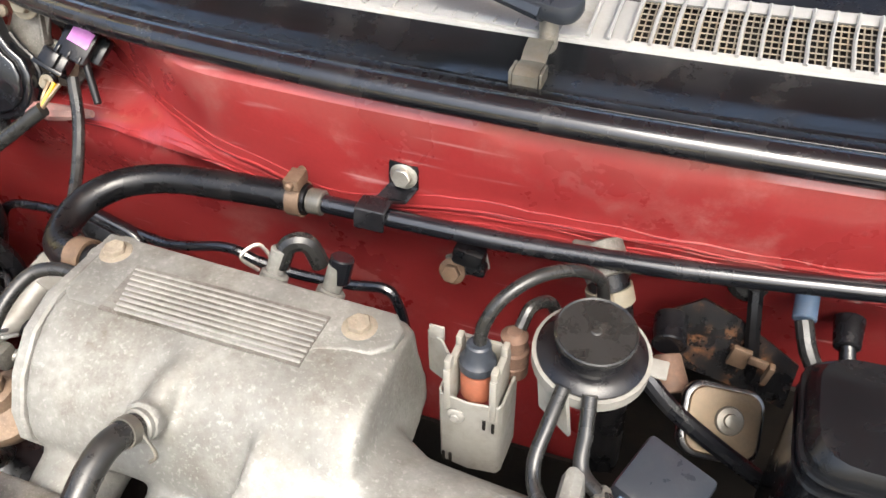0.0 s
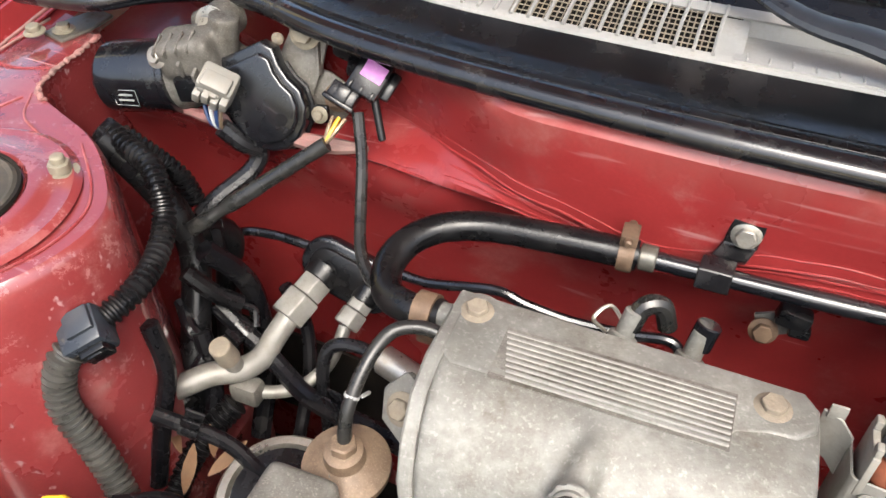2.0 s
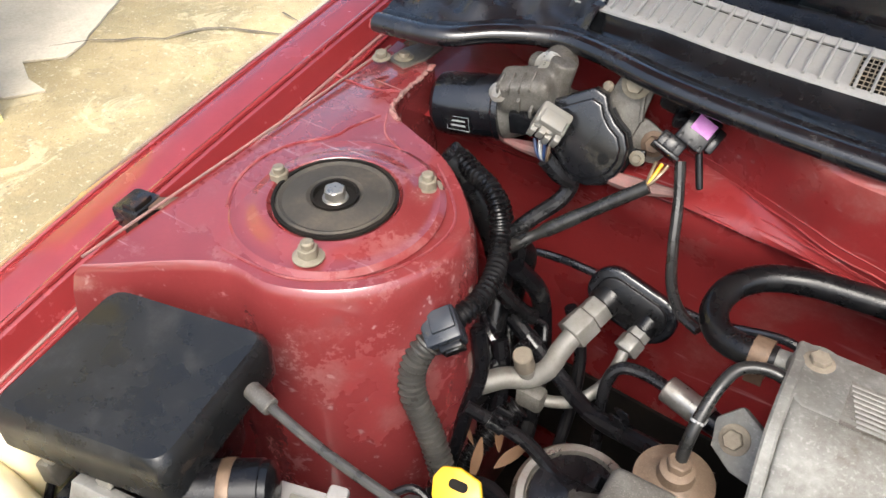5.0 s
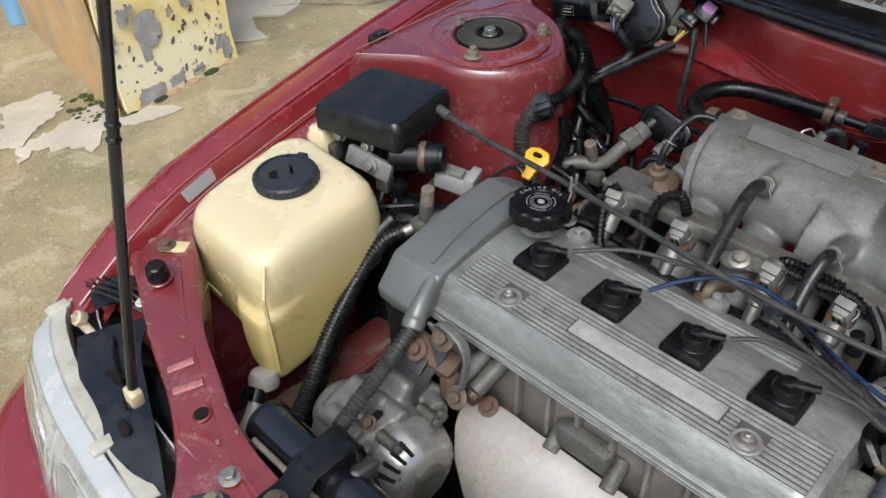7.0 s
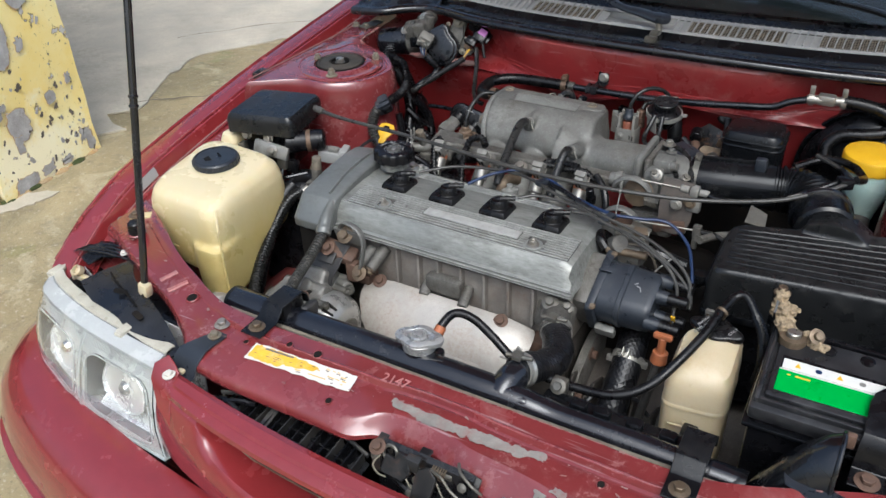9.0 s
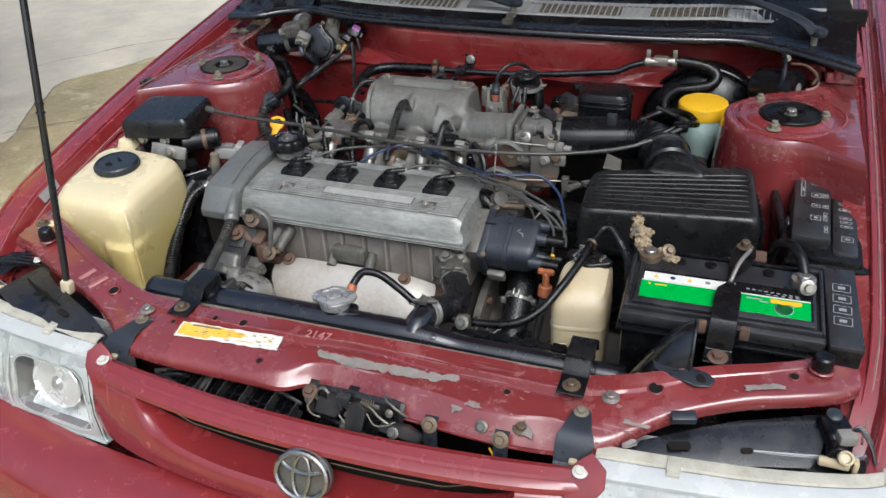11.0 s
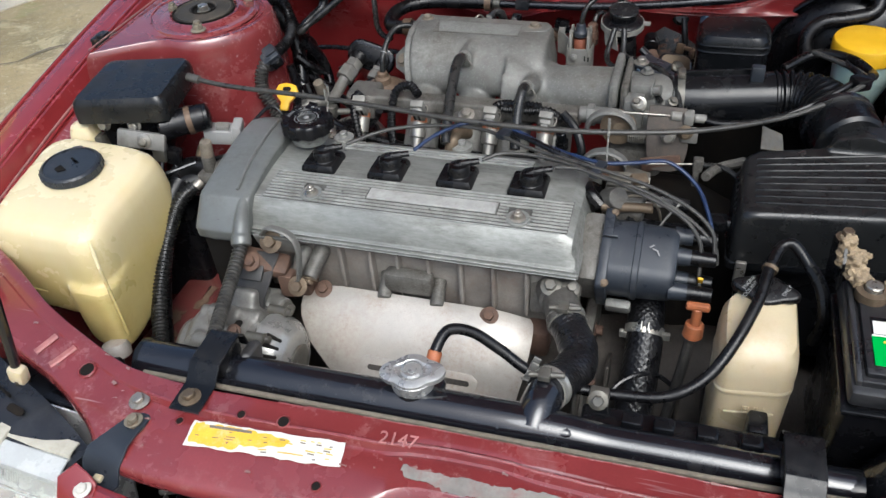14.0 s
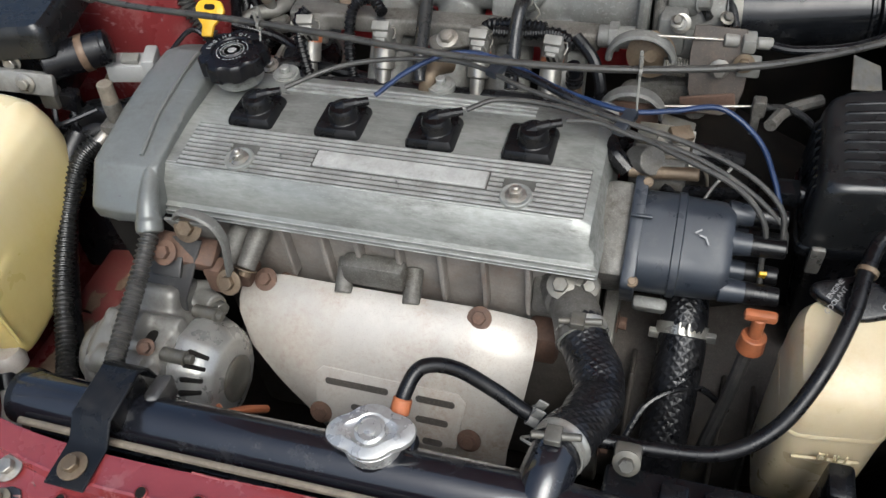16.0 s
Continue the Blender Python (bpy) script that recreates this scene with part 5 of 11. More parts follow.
for i in range(30):
    a = 2 * math.pi * i / 30
    if i % 7:
        part("print_bar", turned(box((0, 0, 0), (0.0022, 0.0009, 0.0004), 0, 1), pose(-0.29 + 0.0155 * math.cos(a), 0.054 + 0.0155 * math.sin(a), 0.7078, 0, 0, math.degrees(a) + 90)), M["print"], cb)
for i, c in enumerate("ENGINE OIL"):
    a = radians(185 - 13 * i)
    if c != " ":
        writing(c, 0.0058, pose(-0.29 + 0.0243 * math.cos(a), 0.054 + 0.0243 * math.sin(a), 0.7092, 0, 0, math.degrees(a) - 90), M["print"], cb)

# plug boots with their leads
PLUGS = [(-0.255, 0.014), (-0.1655, 0.0135), (-0.0755, 0.013), (0.0135, 0.0125)]


def plug_boot(x, y):
    b = thing("plug_boot", (x, y, 0.666), "square black rubber plug boot on the valve cover", "plug boot", "row of plug boots")
    part("flange", round_edges(loft([[V((x + u * k, y + v * k, z)) for u, v in rrect(0.046, 0.044, 0.004, 2)] for k, z in ((1.0, 0.6665), (0.98, 0.671), (0.86, 0.6755), (0.6, 0.6765))]), 0.0008, 1, 40), M["rubber"], b)
    part("cap", loft([[V((x + 0.003 + (0.0145 * k) * math.cos(a), y - 0.001 + 0.0145 * k * math.sin(a), z)) for a in [2 * math.pi * i / 20 for i in range(20)]] for k, z in ((1.2, 0.674), (1.0, 0.677), (0.92, 0.685), (0.78, 0.6885), (0.3, 0.689))]), M["rubber"], b)
    part("lead_elbow", tube([(x - 0.002, y - 0.002, 0.685), (x + 0.008, y + 0.002, 0.6885), (x + 0.017, y + 0.0055, 0.6895), (x + 0.026, y + 0.009, 0.6898)], [0.0056] * 6 + [0.0046] * 6 + [0.0038] * 7, 10, 6), M["rubber"], b)
    return b


for x, y in PLUGS:
    plug_boot(x, y)


def lead(name, pts, r, mat, label, category, n=10, group=""):
    return solid(name, tube(pts, r, n, 8), mat, label, category, group)


BUNCH = [(0.04, 0.048, 0.688), (0.09, 0.03, 0.689)]
lead("spark_plug_lead", [(-0.225, 0.026, 0.692), (-0.18, 0.06, 0.697), (-0.12, 0.078, 0.699), (-0.06, 0.082, 0.697), (0.0, 0.06, 0.692), (0.05, 0.045, 0.69), (0.095, 0.03, 0.69), (0.15, 0.02, 0.682), (0.2, 0.01, 0.664), (0.228, -0.005, 0.645), (0.234, -0.018, 0.622)], 0.0024, M["leadgrey"], "grey rubber plug lead over the engine", "ignition lead", group="ignition leads")
lead("spark_plug_lead", [(-0.135, 0.028, 0.692), (-0.11, 0.06, 0.70), (-0.075, 0.09, 0.702), (-0.03, 0.09, 0.699), (0.03, 0.068, 0.689), (0.09, 0.05, 0.687), (0.13, 0.06, 0.684), (0.17, 0.075, 0.68), (0.205, 0.06, 0.662), (0.222, 0.03, 0.645), (0.23, 0.01, 0.63)], 0.0024, M["blue"], "blue plug lead over the engine", "ignition lead", group="ignition leads")
lead("spark_plug_lead", [(-0.046, 0.022, 0.692), (-0.02, 0.037, 0.695), (0.03, 0.04, 0.692), (0.09, 0.024, 0.688), (0.14, 0.006, 0.681), (0.19, -0.006, 0.664), (0.216, -0.02, 0.64), (0.22, -0.035, 0.605), (0.222, -0.042, 0.59)], 0.0024, M["leadgrey"], "grey rubber plug lead over the engine", "ignition lead", group="ignition leads")
lead("spark_plug_lead", [(0.043, 0.022, 0.692), (0.07, 0.024, 0.692), (0.1, 0.018, 0.687), (0.15, 0.012, 0.678), (0.2, 0.002, 0.655), (0.232, -0.01, 0.63), (0.238, -0.02, 0.61)], 0.0024, M["leadgrey"], "grey rubber plug lead over the engine", "ignition lead", group="ignition leads")
lead("wiring_loom", [(-0.035, 0.093, 0.69), (0.0, 0.075, 0.694), (0.04, 0.054, 0.692), (0.09, 0.038, 0.684)], 0.0036, M["pitch"], "black taped wire beside the plug leads", "wire")
for p, d in (((-0.03, 0.085, 0.695), (1, -0.5, -0.15)), ((0.092, 0.034, 0.687), (1, -0.3, -0.1))):
    solid("lead_clip", turned(box((0, 0, 0), (0.012, 0.03, 0.008), 0.0015), axes(p, (0, 0, 1), d)), M["greyplastic"], "grey plastic comb that holds the plug leads", "clip", "lead clips")

# exhaust heat shield
shd = thing("heat_shield", (-0.11, -0.13, 0.42), "pale pressed exhaust heat shield with rusty bolts", "heat shield")


def shield_shape():
    # rows from the head edge down to the front; each from its inner to its outer end
    tab = [(0.0, -0.247, 0.036, -0.088, 0.553), (0.12, -0.258, 0.042, -0.098, 0.553), (0.3, -0.257, 0.043, -0.122, 0.540), (0.5, -0.238, 0.039, -0.146, 0.513), (0.7, -0.205, 0.032, -0.164, 0.482), (0.85, -0.175, 0.027, -0.174, 0.455), (1.0, -0.15, 0.024, -0.18, 0.41)]
    rows = []
    for i in range(13):
        t = i / 12
        x0, x1, y, z = lerp_table(tab, t)
        row = []
        for j in range(15):
            u = j / 14
            x = x0 + (x1 - x0) * u
            e = min(u, 1 - u)
            edge = 0.03 * max(0, 0.12 - e) ** 1.0
            bulge = 0.004 * math.sin(math.pi * u)
            row.append(V((x, y - bulge + edge * 1.2, z - edge * 3.2 + bulge)))
        rows.append(row)
    return sheet(rows, 0.0014)


part("pressing", shield_shape(), M["shield"], shd)
for p in ((-0.227, -0.098, 0.5525), (-0.011, -0.1, 0.552), (-0.006, -0.1775, 0.468), (-0.155, -0.179, 0.465)):
    n = (0, -0.5, 0.8) if p[2] > 0.5 else (0, -0.85, 0.5)
    part("bolt", bolt(V(p) + V(n) * 0.002, n, 0.0068, 0.005, 1.7), M["rust"], shd)


def on_shield(z, out=0.004):
    return -0.172 + 0.588 * (z - 0.473) - out


part("raised_pad", prism([(-0.072, -0.022), (-0.06, -0.03), (0.07, -0.03), (0.076, 0.02), (0.068, 0.028), (-0.066, 0.03), (-0.074, 0.022)], 0.003, 0.002, 2, axes((-0.088, on_shield(0.482, 0.0015), 0.482), (0, -0.85, 0.5), (1, 0, 0))), M["shield"], shd)
for x0, x1, z in ((-0.151, -0.087, 0.497), (-0.06, -0.022, 0.497), (-0.059, -0.027, 0.479), (-0.124, -0.1, 0.477), (-0.051, -0.031, 0.46)):
    part("slot", prism(rrect(x1 - x0, 0.007, 0.0033, 4), 0.0012, 0.0003, 1, axes(((x0 + x1) / 2, on_shield(z, 0.0044), z), (0, -0.85, 0.5), (1, 0, 0))), M["sootalu"], shd, "sooty vent slot")
    part("slot_lip", prism(rrect(x1 - x0 + 0.008, 0.012, 0.0055, 4), 0.001, 0.0008, 2, axes(((x0 + x1) / 2, on_shield(z, 0.0038), z), (0, -0.85, 0.5), (1, 0, 0))), M["shield"], shd)
part("manifold", tube([(-0.23, -0.06, 0.51), (-0.19, -0.09, 0.485), (-0.1, -0.105, 0.43), (-0.08, -0.1, 0.3)], 0.026, 14), M["rust"], shd, "rusty exhaust manifold behind the shield")
part("manifold_lug", box((0.045, -0.085, 0.515), (0.03, 0.03, 0.04), 0.006), M["rust"], shd)
part("manifold_lug", box((-0.258, -0.09, 0.55), (0.03, 0.03, 0.02), 0.006), M["rust"], shd)

# lifting eye
eye = thing("lifting_eye", (-0.255, -0.11, 0.57), "rusty steel lifting eye bolted to the cover", "lifting eye")
part("hook", tube([(-0.285, -0.112, 0.645), (-0.27, -0.118, 0.66), (-0.245, -0.12, 0.655), (-0.236, -0.122, 0.635), (-0.24, -0.125, 0.60), (-0.246, -0.122, 0.58)], [0.006] * 41, 8, 8, 0.45), M["alu"], eye)
part("plate", turned(box((0, 0, 0), (0.05, 0.004, 0.03), 0.0015), pose(-0.272, -0.11, 0.63, 20)), M["alu"], eye)
part("bolt", bolt((-0.275, -0.115, 0.636), (0, -0.8, 0.6), 0.008, 0.006, 1.8), M["gold"], eye)
part("bolt", bolt((-0.243, -0.13, 0.583), (0, -0.8, 0.6), 0.007, 0.006, 1.8), M["gold"], eye)

# distributor
dis = thing("distributor", (0.16, -0.03, 0.54), "dark grey plastic distributor with lead towers", "distributor")
D = pose(0, 0, 0, 28, 0, 0)


DM = Matrix.Translation((0, -0.025, 0.606)) @ D
part("body", turned(loft([[V((x, y, z)) for y, z in rrect(0.088 * k, 0.062 * k, 0.025 * k, 6)] for x, k in ((0.118, 1.0), (0.146, 1.0), (0.147, 1.035), (0.153, 1.035), (0.154, 0.98), (0.184, 0.95), (0.19, 0.92), (0.194, 0.84), (0.195, 0.5))]), DM), M["greyplastic"], dis)
part("flange", turned(prism(rrect(0.102, 0.066, 0.008, 4), 0.012, 0.002, 2, axes((0.108, 0, -0.001), (1, 0, 0), (0, 1, 0))), DM), M["greyplastic"], dis)
part("flange_rib", turned(box((0.1175, 0.012, 0.0355), (0.018, 0.003, 0.004), 0.001), DM), M["greyplastic"], dis)
for k in range(3):
    part("scuff", turned(box((0.165 + 0.004 * k, 0.006 - 0.004 * k, 0.0334), (0.006, 0.0014, 0.0004), 0, 1, rot=(0, 0, 35 - 50 * k)), DM), M["print"], dis, "pale scuff mark")
part("housing", turned(box((0.098, 0.003, -0.012), (0.03, 0.088, 0.07), 0.008), DM), M["rough_alu"], dis)
for y in (-0.044, 0.044):
    part("screw", turned(bolt((0.118, y, 0.029), (0, 0, 1), 0.004, 0.002, 1.3), DM), M["gold"], dis)
for y, z in ((0.032, 0.012), (0.005, 0.016), (-0.012, -0.012), (-0.034, 0.008), (0.02, -0.018)):
    part("lead_tower", turned(cyl((0.188, y, z), (0.213, y, z), 0.011, 0.009), DM), M["greyplastic"], dis)
    part("lead_boot", turned(cyl((0.208, y, z), (0.236, y, z), 0.0095, 0.008), DM), M["rubber"], dis)
part("mark", turned(box((0.222, -0.016, 0.004), (0.006, 0.003, 0.012), 0.0005, 1), DM), M["yellow"], dis, "yellow paint mark")
part("clamp_foot", turned(box((0.135, -0.052, -0.02), (0.03, 0.012, 0.02), 0.004), DM), M["alu"], dis)

# water outlet, upper and lower hoses
wo = thing("water_outlet", (0.07, -0.085, 0.5), "stained alloy water outlet on the head", "water outlet")
part("neck", tube([(0.06, -0.055, 0.578), (0.066, -0.075, 0.58), (0.074, -0.095, 0.584), (0.08, -0.112, 0.586), (0.085, -0.13, 0.586)], [0.026] * 5 + [0.024] * 5 + [0.021] * 15, 18), M["rough_alu"], wo)
part("flange", box((0.062, -0.07, 0.572), (0.06, 0.02, 0.045), 0.008, rot=(-25, 0, 0)), M["rough_alu"], wo)
part("bolt", bolt((0.06, -0.088, 0.604), (0, -0.5, 0.9), 0.007, 0.006), M["clipgrey"], wo)
part("bolt", bolt((0.082, -0.082, 0.6), (0.3, -0.5, 0.9), 0.006, 0.006), M["clipgrey"], wo)
uh = thing("upper_radiator_hose", (0.09, -0.18, 0.5), "black upper radiator hose with clamps", "radiator hose")
HU = [(0.08, -0.112, 0.586), (0.09, -0.133, 0.585), (0.102, -0.155, 0.583), (0.107, -0.178, 0.584), (0.1, -0.203, 0.59), (0.091, -0.225, 0.6), (0.083, -0.246, 0.606)]
part("hose", crusted(tube(HU, [0.0208 + 0.0008 * math.sin(0.5 * i) for i in range(49)], 28, 8), 0.0006, 120), M["braid"], uh)
for p, d in (((0.085, -0.122, 0.5858), (0.4, -0.9, -0.05)), ((0.0865, -0.237, 0.6035), (-0.35, -0.9, 0.3))):
    part("clamp", lathe([(0.0206, -0.006), (0.0224, -0.006), (0.0224, -0.003), (0.0218, -0.002), (0.0218, 0.002), (0.0224, 0.003), (0.0224, 0.006), (0.0206, 0.006), (0.0206, -0.006)], V(p), d, 32), M["sealclamp"], uh, "stained steel hose clamp")
    part("clamp_screw", join(box(V(p) + V((-0.004, -0.004, 0.0245)), (0.012, 0.014, 0.007), 0.001), cyl(V(p) + V((-0.02, -0.006, 0.023)), V(p) + V((0.016, -0.002, 0.025)), 0.003)), M["clipgrey"], uh)
part("wire_tail", tube([(0.068, -0.236, 0.612), (0.06, -0.244, 0.62), (0.068, -0.25, 0.625)], 0.0012, 5), M["steel"], uh)
lh = thing("lower_radiator_hose", (0.17, -0.12, 0.3), "braided black lower radiator hose going down", "radiator hose")
part("hose", tube([(0.165, -0.005, 0.53), (0.168, -0.03, 0.525), (0.17, -0.06, 0.50), (0.168, -0.1, 0.46), (0.165, -0.14, 0.41), (0.162, -0.17, 0.33), (0.16, -0.2, 0.28)], [0.022] * 49, 28, 8), M["braid"], lh)
part("clamp", band((0.1685, -0.045, 0.512), (0, -0.6, -0.4), 0.0225, 0.011, False), M["sealclamp"], lh)
for x, z in ((0.193, 0.515), (0.145, 0.51)):
    part("clamp_ear", box((x, -0.051, z), (0.012, 0.006, 0.01), 0.001), M["sealclamp"], lh)
part("cord", tube([(0.13, -0.15, 0.47), (0.145, -0.12, 0.49), (0.17, -0.1, 0.495), (0.195, -0.085, 0.48), (0.22, -0.09, 0.46)], 0.003, 8), M["pitch"], lh)

dip = thing("gearbox_dipstick", (0.222, -0.09, 0.4), "orange plastic dipstick handle on a dirty pipe", "dipstick")
part("handle", join(box((0.222, -0.085, 0.602), (0.026, 0.009, 0.009), 0.003), cyl((0.222, -0.086, 0.575), (0.222, -0.085, 0.6), 0.0055), cyl((0.221, -0.088, 0.56), (0.222, -0.086, 0.577), 0.0115, 0.0105)), M["orange"], dip)
part("pipe", tube([(0.22, -0.088, 0.557), (0.214, -0.1, 0.5), (0.2, -0.12, 0.4)], 0.0062, 10), M["dirtyblack"], dip)

# alternator
alt = thing("alternator", (-0.3, -0.16, 0.4), "dirty alloy alternator with vent slots", "alternator")
AX = V((1, 0, 0))
AC = V((-0.362, -0.188, 0.512))
ABODY = [lathe([(0.03, 0), (0.05, 0.002), (0.056, 0.01), (0.056, 0.045), (0.059, 0.047), (0.059, 0.058), (0.05, 0.06)], AC, AX, 32), lathe([(0.05, 0.07), (0.059, 0.072), (0.059, 0.084), (0.052, 0.088), (0.05, 0.096)], AC, AX, 32)]
for a in (-5, 50, 100, 150):
    out = V((0, -math.cos(radians(a)), math.sin(radians(a))))
    ABODY += [cyl(AC + AX * 0.01 + out * 0.054, AC + AX * 0.09 + out * 0.057, 0.0085), box(AC + AX * 0.035 + out * 0.056, (0.04, 0.012, 0.012), 0.003)]
ABODY += [box(AC + V((0.05, 0.045, 0.05)), (0.05, 0.05, 0.03), 0.006, rot=(-35, 0, 0)), cyl(AC + V((0.02, -0.03, 0.045)), AC + V((0.075, -0.036, 0.05)), 0.012), cyl(AC + V((0.03, 0.0, 0.058)), AC + V((0.06, 0.0, 0.062)), 0.014)]
part("front_case", cast(join(*ABODY), 0.0026, 3), M["altalu"], alt, "dirty cast alternator case")
part("stator_ring", lathe([(0.05, 0.056), (0.056, 0.057), (0.056, 0.074), (0.05, 0.075)], AC, AX, 32), M["dark"], alt)
rear = part("rear_case", round_edges(lathe([(0.05, 0.088), (0.056, 0.09), (0.056, 0.104), (0.05, 0.12), (0.04, 0.13), (0.024, 0.132), (0.012, 0.132)], AC, AX, 12), 0.003, 3, 20), M["rearalu"], alt, "bright faceted end cap")
for i in range(4):
    a = radians(38 + 13 * i)
    out = V((0, -math.cos(a), math.sin(a)))
    part("vent_slot", turned(box((0, 0, 0), (0.02, 0.0042, 0.006), 0.001, 1, rot=(0, 40, 0)), axes(AC + AX * 0.115 + out * 0.0505, out, AX)), M["dark"], rear)
for a in (8, 70, 128):
    out = V((0, -math.cos(radians(a)), math.sin(radians(a))))
    part("through_bolt", join(cyl(AC + AX * 0.085 + out * 0.059, AC + AX * 0.108 + out * 0.058, 0.0065), bolt(AC + AX * 0.108 + out * 0.058, AX, 0.005, 0.006, 1.4)), M["clipgrey"], alt)
part("inner_ring", lathe([(0.012, 0), (0.022, 0.001), (0.023, 0.004), (0.018, 0.006), (0.012, 0.005)], AC + AX * 0.131, AX, 26), M["clipgrey"], alt)
part("pulley_hub", lathe([(0.01, -0.022), (0.03, -0.02), (0.034, -0.014), (0.034, -0.003), (0.03, 0.0)], AC, AX, 32), M["altalu"], alt)

part("pivot_ear", cast(join(box((-0.288, -0.128, 0.548), (0.03, 0.03, 0.022), 0.005, rot=(20, 15, 20)), cyl((-0.3, -0.122, 0.545), (-0.262, -0.138, 0.552), 0.011), tube([(-0.29, -0.135, 0.54), (-0.3, -0.155, 0.53), (-0.308, -0.175, 0.528)], 0.009, 10)), 0.002, 2), M["altalu"], alt, "cast clamp ear")
part("pivot_bolt", bolt((-0.262, -0.138, 0.552), (0.85, -0.4, 0.15), 0.0075, 0.009, 1.3), M["clipgrey"], alt)
part("body_bolt", bolt(AC + V((0.07, -0.02, 0.06)), (0.3, -0.5, 0.8), 0.0055, 0.006, 1.5), M["rust"], alt)
part("terminal_cap", lathe([(0.017, 0), (0.0175, 0.008), (0.016, 0.015), (0.009, 0.02), (0.001, 0.021)], AC + V((0.096, -0.05, 0.014)), (0.4, -0.8, 0.6), 24), M["hosegrey"], alt, "grey rubber terminal cap")
part("wire_loom", tube([AC + V((0.125, -0.03, 0.0)), AC + V((0.14, -0.04, 0.005)), AC + V((0.155, -0.03, 0.0)), AC + V((0.16, -0.01, -0.03))], 0.004, 8), M["orange"], alt, "orange wire loop")
part("shield_plate", round_edges(sheet([[V((x + dx, y, z)) for x in (-0.326, -0.314, -0.29, -0.276)] for dx, y, z in ((0.006, -0.112, 0.616), (0.003, -0.122, 0.606), (0.0, -0.14, 0.588), (-0.004, -0.152, 0.574), (-0.005, -0.156, 0.562), (-0.005, -0.157, 0.552))], 0.003), 0.001, 1), M["dirtyblack"], alt, "dusty black plate above the alternator")
part("plate_step", box((-0.3, -0.134, 0.5985), (0.03, 0.02, 0.004), 0.0015, rot=(42, 0, 0)), M["dirtyblack"], alt)

part("rusty_bracket", join(box((-0.29, -0.115, 0.60), (0.06, 0.03, 0.02), 0.006, rot=(20, 15, 10)), box((-0.262, -0.118, 0.575), (0.02, 0.02, 0.035), 0.005)), M["rust"], alt)
part("bracket_bolt", bolt((-0.3, -0.13, 0.612), (0, -0.6, 0.8), 0.007, 0.006), M["rust"], alt)
part("ripple_tube", corrugated([(-0.312, -0.122, 0.632), (-0.308, -0.16, 0.615), (-0.3, -0.205, 0.605), (-0.29, -0.245, 0.60)], 0.0088, 0.0048, 0.24), M["leadgrey"], alt, "grey ribbed cable conduit")

# ---- front: radiator, lamps, grille ----
rad = thing("radiator", (0, -0.28, 0.25), "black radiator with a rounded top tank", "radiator")
TANK = [(-0.352, -0.284, 0.588), (-0.25, -0.283, 0.589), (-0.1, -0.281, 0.59), (0.03, -0.279, 0.59), (0.1, -0.277, 0.588), (0.15, -0.275, 0.583), (0.25, -0.273, 0.582), (0.368, -0.272, 0.58)]
line = curve(TANK, 6)
part("top_tank", sweep(line, [0.0225 if p.x < 0.06 else 0.0225 - 0.0045 * min(1, (p.x - 0.06) / 0.09) for p in line], 24, 1.08), M["tankblack"], rad)
for x, r in ((-0.353, 0.0235), (0.367, 0.019)):
    part("end_cap", lathe([(r * 0.6, 0), (r, 0.002), (r * 1.03, 0.008), (r, 0.014)], (x - 0.008, -0.283 if x < 0 else -0.272, 0.588 if x < 0 else 0.58), (1, 0, 0)), M["satin"], rad)
part("tank_joint", cyl((-0.045 + 0.09, -0.279, 0.5895), (-0.04 + 0.09, -0.279, 0.5895), 0.0235, 0.0235, 24), M["tankblack"], rad)
part("core", box((0.0, -0.285, 0.41), (0.68, 0.022, 0.33), 0.003), M["dark"], rad)
part("header_plate", box((0.0, -0.283, 0.566), (0.70, 0.045, 0.012), 0.003), M["satin"], rad)
part("foam_strip", tube([(-0.34, -0.309, 0.598), (-0.2, -0.309, 0.6), (0.05, -0.305, 0.599), (0.25, -0.301, 0.597), (0.36, -0.297, 0.597)], 0.0032, 8, 10), M["foam"], rad, "dirty frayed foam strip")
part("outlet_neck", join(tube([(0.078, -0.282, 0.592), (0.081, -0.262, 0.602), (0.086, -0.237, 0.604)], 0.0195, 16), box((0.075, -0.277, 0.597), (0.09, 0.03, 0.02), 0.008, 3)), M["tankblack"], rad)
part("filler_neck", join(cyl((-0.045, -0.272, 0.6), (-0.045, -0.269, 0.626), 0.021), box((-0.045, -0.272, 0.603), (0.06, 0.042, 0.016), 0.006, 3)), M["tankblack"], rad)
for x in (0.17, 0.2, 0.24, 0.28):
    part("shroud_clip", box((x, -0.25, 0.588), (0.02, 0.016, 0.02), 0.003), M["satin"], rad)
part("shroud_edge", box((0.22, -0.245, 0.575), (0.2, 0.03, 0.02), 0.004), M["satin"], rad)
part("fan_shroud", box((0.15, -0.232, 0.34), (0.34, 0.04, 0.24), 0.02), M["dark"], rad)

rc = thing("filler_cap", (-0.045, -0.269, 0.622), "silver pressed radiator cap with two wings", "radiator cap")


